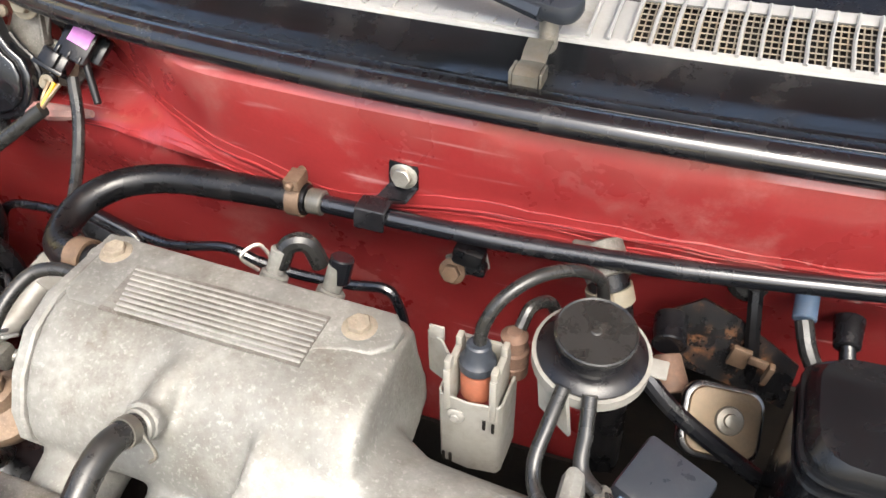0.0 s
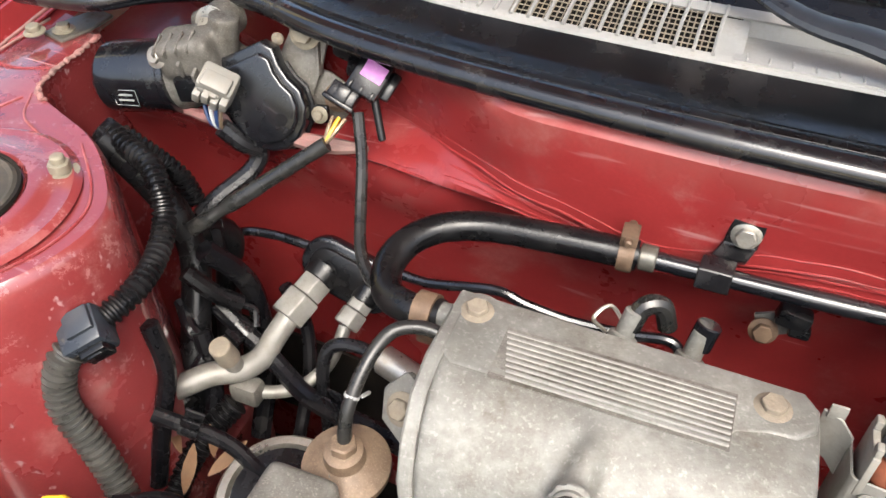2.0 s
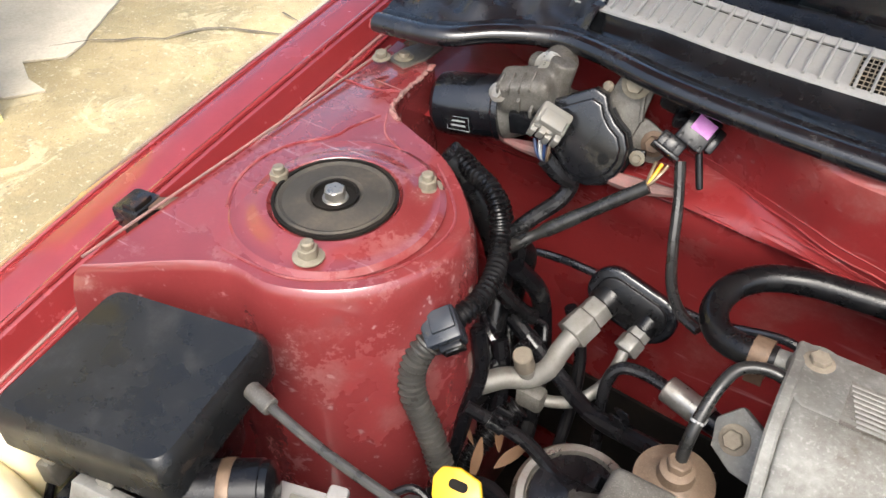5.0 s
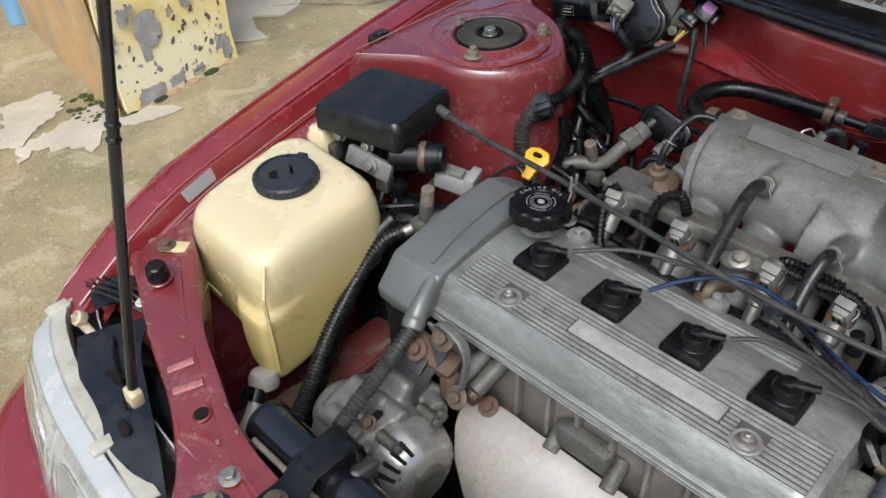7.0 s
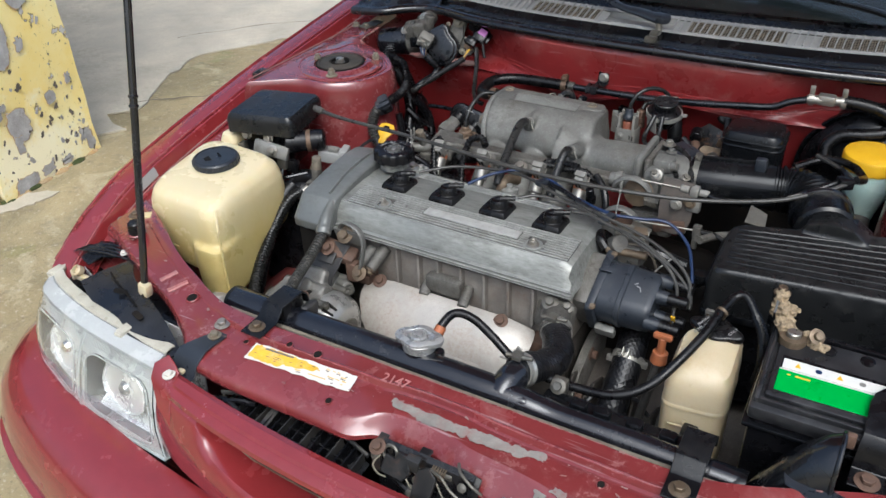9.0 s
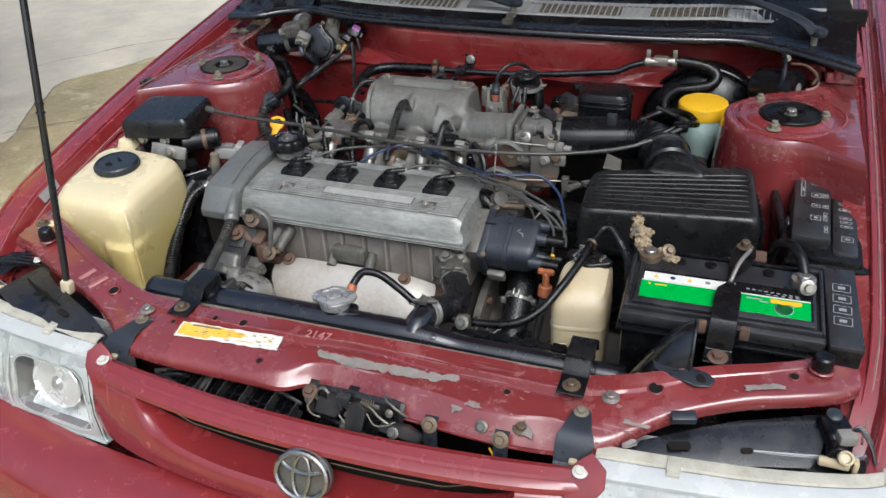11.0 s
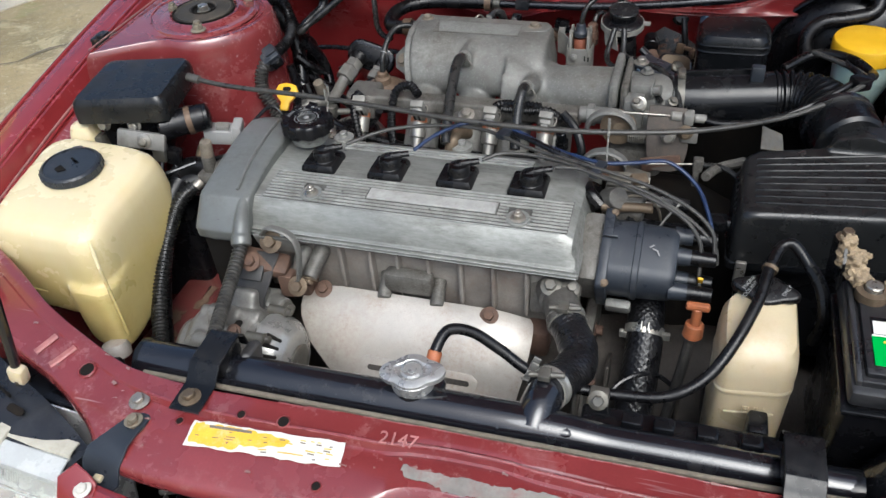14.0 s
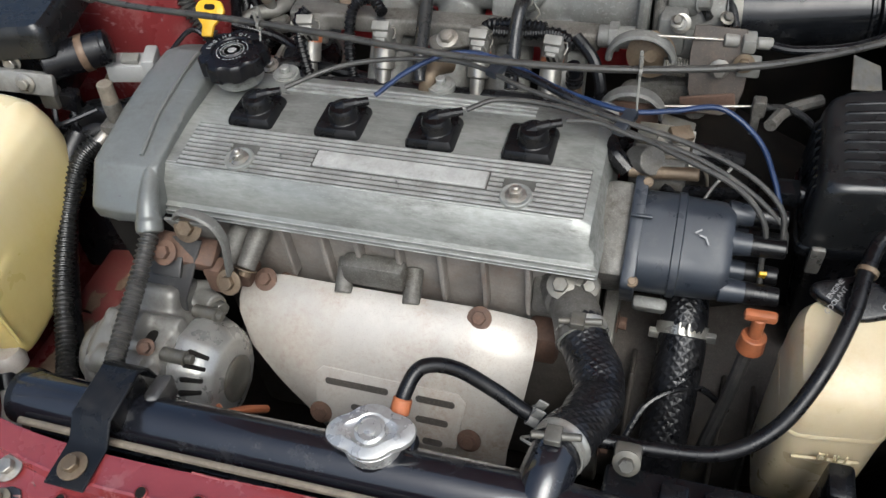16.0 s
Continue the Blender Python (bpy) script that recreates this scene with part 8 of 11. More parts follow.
part("latch", box((-0.44, 0.08, 0.664), (0.018, 0.014, 0.006), 0.001, rot=(0, 8, 20)), M["conn"], cn)
part("wires", tube([(-0.468, 0.072, 0.645), (-0.475, 0.06, 0.63), (-0.48, 0.045, 0.6)], 0.005, 8), M["gold"], cn, "bundle of dusty yellow wires")
lead("wire", [(-0.41, 0.1, 0.655), (-0.385, 0.125, 0.675), (-0.36, 0.12, 0.66), (-0.345, 0.11, 0.64)], 0.0028, M["rubber"], "thin black wire beside the engine", "wire", 8)

# service pipe in front of the tank
sv = thing("service_pipe", (-0.43, 0.02, 0.45), "alloy service valve with a cream cap on a black hose", "service pipe")
part("valve_cap", cyl((-0.433, 0.02, 0.652), (-0.431, 0.021, 0.676), 0.0085, 0.008), M["foam"], sv)
part("valve", join(cyl((-0.434, 0.018, 0.62), (-0.433, 0.02, 0.654), 0.009), box((-0.437, 0.012, 0.625), (0.022, 0.02, 0.014), 0.004), cyl((-0.43, 0.02, 0.63), (-0.41, 0.03, 0.64), 0.008)), M["rough_alu"], sv)
part("ferrule", cyl((-0.443, 0.005, 0.62), (-0.455, -0.012, 0.612), 0.007), M["steel"], sv)
part("hose", corrugated([(-0.45, -0.005, 0.617), (-0.463, -0.03, 0.605), (-0.468, -0.07, 0.57), (-0.455, -0.13, 0.53), (-0.43, -0.185, 0.50), (-0.40, -0.235, 0.49), (-0.39, -0.26, 0.46)], 0.0108, 0.0044, 0.16), M["hosegrey"], sv)
part("thick_hose", tube([(-0.475, -0.0, 0.62), (-0.48, -0.03, 0.6), (-0.475, -0.09, 0.54), (-0.44, -0.17, 0.49), (-0.42, -0.22, 0.44)], 0.014, 12), M["rubber"], sv)



# evaporator pipes through the bulkhead
ac = thing("refrigerant_pipes", (-0.37, 0.36, 0.5), "dull alloy refrigerant pipes with hexagon unions", "pipes")
gm = axes((-0.352, 0.432, 0.606), (0.05, -0.85, 0.35), (1, -0.1, -0.25))
gp = part("grommet", prism(rrect(0.088, 0.048, 0.023, 6), 0.012, 0.004, 3, gm), M["gloss"], ac, "black rubber bulkhead grommet")
part("grommet_rim", prism(rrect(0.07, 0.033, 0.016, 6), 0.006, 0.002, 2, gm @ pose(0, 0, 0.011)), M["rubber"], gp)
for p, q, r in (((-0.374, 0.42, 0.606), (-0.388, 0.378, 0.588), 0.015), ((-0.333, 0.418, 0.598), (-0.341, 0.392, 0.583), 0.011)):
    p, q = V(p), V(q)
    d = (q - p).normalized()
    part("collar", cyl(p - d * 0.006, p + d * 0.008, r * 1.15, r), M["rubber"], ac)
    for a, b, k in ((0.15, 0.5, 1.0), (0.52, 1.0, 1.12)):
        hexa = [(r * k * math.cos(math.pi / 3 * i), r * k * math.sin(math.pi / 3 * i)) for i in range(6)]
        part("union_nut", prism(hexa, (q - p).length * (b - a), 0.0014, 2, axes(p.lerp(q, a), d)), M["pipealu"], ac)
part("thick_pipe", tube([(-0.386, 0.382, 0.589), (-0.39, 0.362, 0.58), (-0.392, 0.342, 0.574), (-0.402, 0.325, 0.574), (-0.418, 0.312, 0.576), (-0.432, 0.296, 0.575), (-0.445, 0.285, 0.57)], 0.0098, 14), M["pipealu"], ac)
part("thin_pipe", tube([(-0.341, 0.392, 0.583), (-0.342, 0.38, 0.572), (-0.347, 0.365, 0.558), (-0.36, 0.345, 0.55), (-0.375, 0.332, 0.551), (-0.388, 0.325, 0.554), (-0.395, 0.322, 0.556)], 0.0056, 12), M["pipealu"], ac)
part("valve_stem", cyl((-0.403, 0.325, 0.575), (-0.403, 0.318, 0.598), 0.0075), M["pipealu"], ac)
part("valve_cap", cyl((-0.403, 0.319, 0.594), (-0.4035, 0.312, 0.615), 0.0092, 0.0085), M["foam"], ac, "grey-brown valve cap")
part("block", box((-0.395, 0.322, 0.556), (0.026, 0.018, 0.022), 0.005), M["rough_alu"], ac)
part("flange", box((-0.446, 0.283, 0.568), (0.028, 0.034, 0.03), 0.008), M["rough_alu"], ac)
part("black_hose", corrugated([(-0.4, 0.31, 0.55), (-0.415, 0.285, 0.53), (-0.425, 0.25, 0.5), (-0.42, 0.2, 0.44)], 0.011, 0.004, 0.1), M["rubber"], ac)

# harness beside the tower
hs = thing("wiring_harness", (-0.46, 0.28, 0.5), "thick ribbed black wiring harness beside the tower", "wiring harness")
part("conduit", corrugated([(-0.51, 0.372, 0.742), (-0.49, 0.366, 0.736), (-0.468, 0.358, 0.733), (-0.453, 0.346, 0.724), (-0.442, 0.331, 0.708), (-0.43, 0.303, 0.702), (-0.425, 0.272, 0.7), (-0.432, 0.243, 0.695)], 0.0088, 0.0045, 0.24), M["rubber"], hs)

part("conduit", corrugated([(-0.434, 0.236, 0.694), (-0.441, 0.22, 0.684), (-0.445, 0.212, 0.666), (-0.441, 0.206, 0.648), (-0.43, 0.204, 0.628), (-0.416, 0.2, 0.602), (-0.398, 0.19, 0.57)], 0.0108, 0.005, 0.26), M["leadgrey"], hs)
part("conduit", corrugated([(-0.51, 0.38, 0.735), (-0.497, 0.39, 0.715), (-0.482, 0.4, 0.69), (-0.474, 0.402, 0.665)], 0.0088, 0.0036, 0.2), M["rubber"], hs)
part("plug", join(box((-0.505, 0.372, 0.735), (0.034, 0.018, 0.016), 0.003, rot=(0, 40, 10)), box((-0.492, 0.37, 0.722), (0.012, 0.022, 0.02), 0.003, rot=(0, 40, 10))), M["pitch"], hs)
CBM = Matrix.Translation((-0.434, 0.236, 0.693)) @ pose(0, 0, 0, 25, 20, -40)
cbx = part("clip_box", turned(join(box((0, 0, 0), (0.027, 0.028, 0.024), 0.003), box((-0.003, 0.003, 0.013), (0.017, 0.018, 0.004), 0.001)), CBM), M["greyplastic"], hs)
part("clip_latch", turned(join(box((0.0155, 0.003, 0.0), (0.006, 0.017, 0.015), 0.001), box((0.0185, 0.003, 0.004), (0.003, 0.01, 0.003), 0.0006)), CBM), M["satin"], cbx)
part("clip_slot", turned(box((0.0137, -0.009, 0.003), (0.001, 0.006, 0.004), 0, 1), CBM), M["dark"], cbx)
part("torn_tape", sheet([[V((-0.452 + 0.004 * math.sin(1.3 * i), 0.385 + 0.006 * i, 0.655 - 0.01 * j + 0.004 * math.cos(1.7 * i + j))) for j in range(4)] for i in range(5)], 0.0012), M["pitch"], hs, "loose end of black tape")
part("taped_branch", tube([(-0.515, 0.365, 0.742), (-0.5, 0.37, 0.72), (-0.475, 0.375, 0.68), (-0.46, 0.37, 0.64), (-0.45, 0.345, 0.60), (-0.44, 0.31, 0.55), (-0.44, 0.28, 0.5)], 0.012, 12), M["rubber"], hs)
part("taped_branch", tube([(-0.465, 0.38, 0.66), (-0.455, 0.41, 0.63), (-0.46, 0.4, 0.58), (-0.44, 0.36, 0.53)], 0.011, 12), M["rubber"], hs)
part("branch", tube([(-0.455, 0.35, 0.64), (-0.435, 0.355, 0.62), (-0.42, 0.365, 0.605)], 0.0075, 10), M["rubber"], hs)
part("branch", tube([(-0.462, 0.345, 0.61), (-0.445, 0.33, 0.6), (-0.43, 0.325, 0.585), (-0.44, 0.30, 0.56)], 0.006, 10), M["gloss"], hs)
for pts, r in (([(-0.44, 0.36, 0.66), (-0.425, 0.375, 0.63), (-0.42, 0.385, 0.59), (-0.41, 0.37, 0.53), (-0.4, 0.33, 0.48)], 0.009), ([(-0.435, 0.33, 0.6), (-0.425, 0.32, 0.57), (-0.42, 0.3, 0.53), (-0.43, 0.26, 0.49)], 0.008), ([(-0.43, 0.28, 0.66), (-0.422, 0.275, 0.62), (-0.425, 0.26, 0.58), (-0.43, 0.24, 0.52)], 0.007), ([(-0.4, 0.4, 0.6), (-0.385, 0.4, 0.56), (-0.375, 0.38, 0.52), (-0.37, 0.34, 0.47)], 0.006)):
    part("drooping_branch", tube(pts, r, 10, 8), M["plastic"], hs, "black taped branch hanging down")
rng = random.Random(61)
for k, (x, y, z) in enumerate(((-0.43, 0.27, 0.545), (-0.405, 0.285, 0.54), (-0.385, 0.272, 0.535), (-0.41, 0.255, 0.53))):
    m = Matrix.Translation((x, y, z)) @ pose(0, 0, 0, rng.uniform(20, 80), rng.uniform(-30, 30), rng.uniform(0, 180))
    solid("dry_leaf", turned(sheet([[V((u, w * (1 - (u / 0.02) ** 2) * 0.4, 0.003 * math.sin(90 * u) + 0.002 * abs(w) * 60 * 0.01)) for w in (-0.014, 0.0, 0.014)] for u in (-0.019, -0.012, -0.004, 0.004, 0.012, 0.019)], 0.0006), m), M["deadleaf"], "curled brown dry leaf caught deep in the bay", "leaf", "dry leaves")
lead("evaporator_plug_wire", [(-0.42, 0.364, 0.605), (-0.41, 0.368, 0.598), (-0.405, 0.36, 0.588)], 0.003, M["pitch"], "taped wires at a small plug", "wire", 8)
lead("cable", [(-0.43, 0.3, 0.56), (-0.45, 0.26, 0.53), (-0.44, 0.22, 0.5), (-0.41, 0.2, 0.47)], 0.007, M["rubber"], "black cable low beside the tower", "cable", 8)

# wiper motor
wm = thing("wiper_motor", (-0.5, 0.47, 0.69), "black wiper motor with alloy gearbox and white plug", "wiper motor")
ma = V((-0.578, 0.45, 0.733))
mb = V((-0.512, 0.461, 0.743))
d = (mb - ma).normalized()
part("motor_can", lathe([(0.012, 0), (0.024, 0.001), (0.0285, 0.006), (0.0295, 0.015), (0.0295, 0.062), (0.031, 0.064), (0.031, 0.069), (0.026, 0.07)], ma, d, 32), M["gloss"], wm)
pl = part("type_plate", turned(box((0, 0, 0), (0.024, 0.014, 0.0008), 0.0003, 1), axes(ma + d * 0.035 + V((0.002, -0.0295, -0.004)), (0.02, -1, 0.05), d)), M["satin"], wm, "black plate with white print")
part("plate_edge", sweep([axes(ma + d * 0.035 + V((0.002, -0.0297, -0.004)), (0.02, -1, 0.05), d) @ V((x, y, 0.0005)) for x, y in ((-0.0115, -0.0065), (0.0115, -0.0065), (0.0115, 0.0065), (-0.0115, 0.0065), (-0.0115, -0.0065))], 0.0003, 4), M["print"], pl)
for k in range(2):
    part("print_bar", turned(box((0, -0.002 + 0.0045 * k, 0.0006), (0.015, 0.0016, 0.0003), 0, 1), axes(ma + d * 0.035 + V((0.002, -0.0297, -0.004)), (0.02, -1, 0.05), d)), M["print"], pl)
part("gear_case", cast(join(
    loft([[mb + d * t + V((0, r * 0.9 * math.cos(a), r * math.sin(a) + dz)) for a in [2 * math.pi * i / 20 for i in range(20)]] for t, r, dz in ((-0.002, 0.031, 0), (0.012, 0.032, 0.003), (0.03, 0.027, 0.006), (0.05, 0.02, 0.008))]),
    box((-0.487, 0.45, 0.775), (0.05, 0.035, 0.03), 0.006, rot=(10, -12, 10)),
    cyl((-0.468, 0.462, 0.77), (-0.462, 0.465, 0.802), 0.012),
    box((-0.452, 0.478, 0.742), (0.05, 0.024, 0.05), 0.006)), 0.0022, 3), M["rough_alu"], wm, "dull cast gearbox")
for k in range(4):
    part("case_web", box((-0.506 + 0.009 * k, 0.437 + 0.002 * k, 0.777 + 0.002 * k), (0.002, 0.02, 0.016), 0.0006, 1, rot=(25, 0, 10)), M["rough_alu"], wm)
gcm = axes((-0.424, 0.456, 0.738), (0.08, -1, 0.32), (1, 0.1, 0.1))
GC = [(-0.066, 0.03), (-0.03, 0.038), (-0.012, 0.046), (0.0, 0.051), (0.01, 0.046), (0.014, 0.034), (0.021, 0.024), (0.03, 0.016), (0.034, 0.004), (0.033, -0.01), (0.027, -0.022), (0.016, -0.031), (0.002, -0.034), (-0.014, -0.031), (-0.026, -0.021), (-0.034, -0.008), (-0.045, -0.001), (-0.066, 0.004)]
gcv = part("gear_cover", prism(GC, 0.014, 0.003, 3, gcm), M["gloss"], wm, "shiny black moulded gear cover")
part("cover_step", prism([(x * 0.84 + (0.0 if x > -0.04 else -0.006), y * 0.82 + 0.001) for x, y in GC], 0.006, 0.0025, 3, gcm @ pose(0, 0, 0.013)), M["gloss"], gcv)
part("cover_lip", sweep([gcm @ V((x, y, 0.002)) for x, y in GC[5:16]], 0.0022, 8), M["rubber"], gcv)
part("cover_socket", join(turned(box((-0.05, 0.016, 0.012), (0.03, 0.022, 0.014), 0.002), gcm), turned(box((-0.046, 0.018, 0.02), (0.014, 0.012, 0.004), 0.001), gcm)), M["satin"], gcv)
part("cover_screw", turned(bolt((0.041, -0.004, 0.004), (0, 0, 1), 0.0042, 0.004, 1.6), gcm), M["stud"], gcv)
part("screw_tab", turned(box((0.038, -0.004, 0.0), (0.018, 0.014, 0.006), 0.002), gcm), M["satin"], gcv)
part("raised_mark", turned(lathe([(0.005, 0), (0.005, 0.0006), (0.0042, 0.0006)], (0.016, -0.006, 0.019), (0, 0, 1), 18), gcm), M["satin"], gcv)
part("lug", join(cyl((-0.475, 0.468, 0.79), (-0.474, 0.49, 0.79), 0.015), box((-0.485, 0.478, 0.775), (0.03, 0.02, 0.04), 0.006)), M["rough_alu"], wm)
part("lug_bolt", bolt((-0.4755, 0.466, 0.791), (0.05, -1, 0.25), 0.0085, 0.007), M["steel"], wm)
bt1 = axes((-0.406, 0.486, 0.776), (0.1, -1, 0.45), (1, 0.1, 0.15))
part("bracket", prism([(-0.026, -0.03), (0.004, -0.036), (0.012, -0.016), (0.02, 0.012), (0.014, 0.026), (0.0, 0.028), (-0.01, 0.018), (-0.024, -0.008)], 0.004, 0.0012, 2, bt1), M["rough_alu"], wm, "stained mounting bracket")
part("bracket_fold", turned(box((0.011, 0.0, 0.004), (0.003, 0.04, 0.01), 0.001), bt1), M["rough_alu"], wm)
part("bracket", prism([(-0.032, -0.012), (-0.004, -0.02), (0.016, -0.018), (0.024, -0.006), (0.02, 0.008), (0.0, 0.016), (-0.024, 0.018)], 0.005, 0.0015, 2, axes((-0.388, 0.482, 0.744), (0.15, -1, 0.4), (1, 0.1, -0.1))), M["rough_alu"], wm, "stained lower mounting arm")
for p, r, m in (((-0.402, 0.479, 0.793), 0.0085, "stud"), ((-0.376, 0.474, 0.746), 0.0075, "rustgold")):
    part("bracket_bolt", bolt(p, (0.1, -1, 0.4), r, 0.006, 1.5), M[m], wm)
part("rubber_foot", lathe([(0.0045, 0), (0.005, 0.003), (0.003, 0.006), (0.001, 0.0065)], (-0.424, 0.476, 0.785), (0, -1, 0.3), 18), M["foam"], wm)
pm2 = Matrix.Translation((-0.454, 0.432, 0.762)) @ pose(0, 0, 0, 30, 25, 14)
pg = part("white_plug", join(turned(box((0, 0, 0), (0.028, 0.022, 0.022), 0.003), pm2), turned(box((0.0, -0.004, 0.012), (0.022, 0.014, 0.006), 0.002), pm2)), M["plug"], wm, "off-white plastic wiring plug")
for k in range(4):
    part("pin_block", turned(box((-0.0105 + 0.007 * k, -0.013, -0.003 + 0.004 * (k % 2)), (0.0058, 0.008, 0.013), 0.0012), pm2), M["plug"], pg)
    part("pin_hole", turned(cyl((-0.009 + 0.006 * k, -0.0105, 0.004 - 0.007 * (k % 2)), (-0.009 + 0.006 * k, -0.0125, 0.004 - 0.007 * (k % 2)), 0.0028), pm2), M["conn"], pg)
part("plug_latch", turned(box((0.0, -0.012, -0.002), (0.008, 0.004, 0.018), 0.001), pm2), M["plug"], pg)
for k in range(3):
    part("case_rib", box((-0.5 + 0.012 * k, 0.444, 0.778 - 0.006 * k), (0.003, 0.03, 0.014), 0.001, rot=(20, 0, 10)), M["rough_alu"], wm)
part("case_screw", bolt((-0.506, 0.432, 0.774), (0, -1, 0.4), 0.005, 0.004), M["steel"], wm)
part("park_switch", box((-0.478, 0.434, 0.752), (0.03, 0.008, 0.02), 0.002, rot=(0, -8, 8)), M["satin"], wm)
for k in range(4):
    part("wire", tube([(-0.464 + 0.005 * k, 0.424, 0.747), (-0.458 + 0.003 * k, 0.42, 0.735), (-0.45, 0.424, 0.727)], 0.0016, 6), M[("blue", "print", "blue", "gold")[k]], pg)
part("cable", tube([(-0.452, 0.424, 0.73), (-0.44, 0.43, 0.715), (-0.432, 0.44, 0.703), (-0.437, 0.43, 0.688), (-0.452, 0.405, 0.676), (-0.462, 0.39, 0.664)], 0.0075, 10), M["pitch"], wm, "black taped cable")

# pressure sensor
ms = thing("pressure_sensor", (-0.345, 0.455, 0.745), "small black pressure sensor with a purple label", "sensor")
sm = Matrix.Translation((-0.341, 0.463, 0.776)) @ pose(0, 0, 0, 50, 0, 22) @ pose(0, 0, 0, 0, 0, -32)
part("body", turned(box((0, 0, 0), (0.025, 0.03, 0.018), 0.002), sm), M["plastic"], ms)
part("label", turned(box((0.0015, 0.004, 0.0092), (0.017, 0.013, 0.0008), 0.0002, 1), sm), M["purple"], ms, "purple paper label")
for k in range(3):
    part("rib", turned(box((-0.009 + 0.009 * k, -0.012, 0.0095), (0.002, 0.006, 0.002), 0.0005), sm), M["satin"], ms)
sk2 = part("socket", turned(box((-0.01, -0.022, 0.0), (0.022, 0.016, 0.014), 0.002), sm), M["plastic"], ms)
part("collar", turned(box((-0.01, -0.028, 0.0), (0.025, 0.004, 0.017), 0.001), sm), M["satin"], sk2)
part("latch", turned(box((-0.01, -0.021, 0.0085), (0.01, 0.012, 0.004), 0.001), sm), M["satin"], sk2)
part("mount", join(box((-0.366, 0.482, 0.786), (0.026, 0.012, 0.022), 0.005, rot=(10, 20, 10)), box((-0.358, 0.474, 0.776), (0.014, 0.014, 0.012), 0.003, rot=(20, 10, 20))), M["pitch"], ms)
part("ear", turned(box((0.0155, 0.002, -0.002), (0.008, 0.022, 0.008), 0.002), sm), M["satin"], ms)
part("peg", cyl((-0.337, 0.457, 0.772), (-0.324, 0.443, 0.738), 0.003), M["rubber"], ms)
for k in range(3):
    part("wire", tube([(-0.362 + 0.005 * k, 0.44, 0.752), (-0.362 + 0.003 * k, 0.43, 0.745), (-0.362, 0.424, 0.737)], 0.0016, 6), M[("gold", "yellow", "gold")[k]], ms)
part("sleeve", tube([(-0.360, 0.424, 0.738), (-0.385, 0.41, 0.72), (-0.42, 0.388, 0.695), (-0.452, 0.366, 0.672)], [0.0058] * 10 + [0.0064] * 4 + [0.0048] * 2 + [0.0064] * 3, 12), M["hosegrey"], ms, "grey shrink sleeve over the wires")
part("vacuum_tube", tube([(-0.345, 0.447, 0.755), (-0.335, 0.43, 0.73), (-0.325, 0.405, 0.705), (-0.313, 0.378, 0.69), (-0.298, 0.36, 0.683), (-0.28, 0.35, 0.682)], 0.0046, 10), M["hosegrey"], ms, "grey vacuum tube")
lead("vacuum_pipe", [(-0.478, 0.43, 0.585), (-0.465, 0.436, 0.61), (-0.43, 0.44, 0.615), (-0.38, 0.438, 0.615), (-0.33, 0.436, 0.618), (-0.285, 0.432, 0.618), (-0.227, 0.43, 0.633), (-0.2, 0.43, 0.627), (-0.165, 0.432, 0.621), (-0.12, 0.434, 0.622), (-0.09, 0.434, 0.627), (-0.079, 0.433, 0.612), (-0.072, 0.43, 0.58), (-0.067, 0.43, 0.53)], 0.0042, M["gloss"], "thin black pipe along the bulkhead", "pipe", 10)

el = thing("cooler_pipe_elbow", (-0.45, -0.235, 0.44), "stained pale pipe elbow with a rubber sleeve", "pipe elbow")
part("elbow", tube([(-0.467, -0.222, 0.512), (-0.462, -0.236, 0.505), (-0.451, -0.254, 0.494), (-0.437, -0.27, 0.498), (-0.418, -0.285, 0.51)], 0.0085, 14), M["white"], el)
part("collar", lathe([(0.011, 0), (0.0175, 0.002), (0.0185, 0.012), (0.015, 0.02), (0.008, 0.023)], (-0.467, -0.224, 0.502), (-0.2, 0.3, 1), 24), M["shield"], el, "pale crusted collar")
part("sleeve", band((-0.461, -0.24, 0.503), (0.45, -0.75, -0.5), 0.0098, 0.016, False, 0.002), M["rubber"], el, "black rubber sleeve")

# grimy things between tank and engine
ap = thing("engine_mount", (-0.48, 0.02, 0.4), "black rubber and steel engine mount beside the tank", "engine mount")
part("tower_bracket", loft([tank_ring([(-0.54, -0.02), (-0.54, 0.06), (-0.47, 0.07), (-0.47, -0.01)], k, z, 0.012) for k, z in ((1.2, 0.42), (1.1, 0.5), (1.0, 0.585), (0.85, 0.592))]), M["plastic"], ap)
part("bushing", cyl((-0.5, 0.02, 0.59), (-0.46, 0.045, 0.6), 0.022, 0.02, 24, 0.003), M["rubber"], ap)
part("bolt", bolt((-0.515, 0.005, 0.594), (0, -0.3, 1), 0.007, 0.006, 1.6), M["rust"], ap)
part("bolt", bolt((-0.485, 0.045, 0.594), (0, -0.3, 1), 0.006, 0.005, 1.6), M["rust"], ap)
solid("vacuum_hose", tube([(-0.5, 0.03, 0.605), (-0.48, 0.04, 0.615), (-0.45, 0.045, 0.615), (-0.42, 0.06, 0.62), (-0.4, 0.1, 0.625)], 0.016, 14, 8), M["rubber"], "thick black hose below the relay box", "hose")

# ---- intake side ----
im = thing("intake_manifold", (-0.1, 0.25, 0.55), "oxidised cast alloy intake chamber with fine ribs", "intake manifold")
PLE = [(0.318, 0.675), (0.319, 0.728), (0.311, 0.737), (0.300, 0.7395), (0.262, 0.7405), (0.24, 0.7335), (0.221, 0.719), (0.209, 0.702), (0.205, 0.687), (0.211, 0.673), (0.235, 0.664), (0.27, 0.661), (0.3, 0.665)]


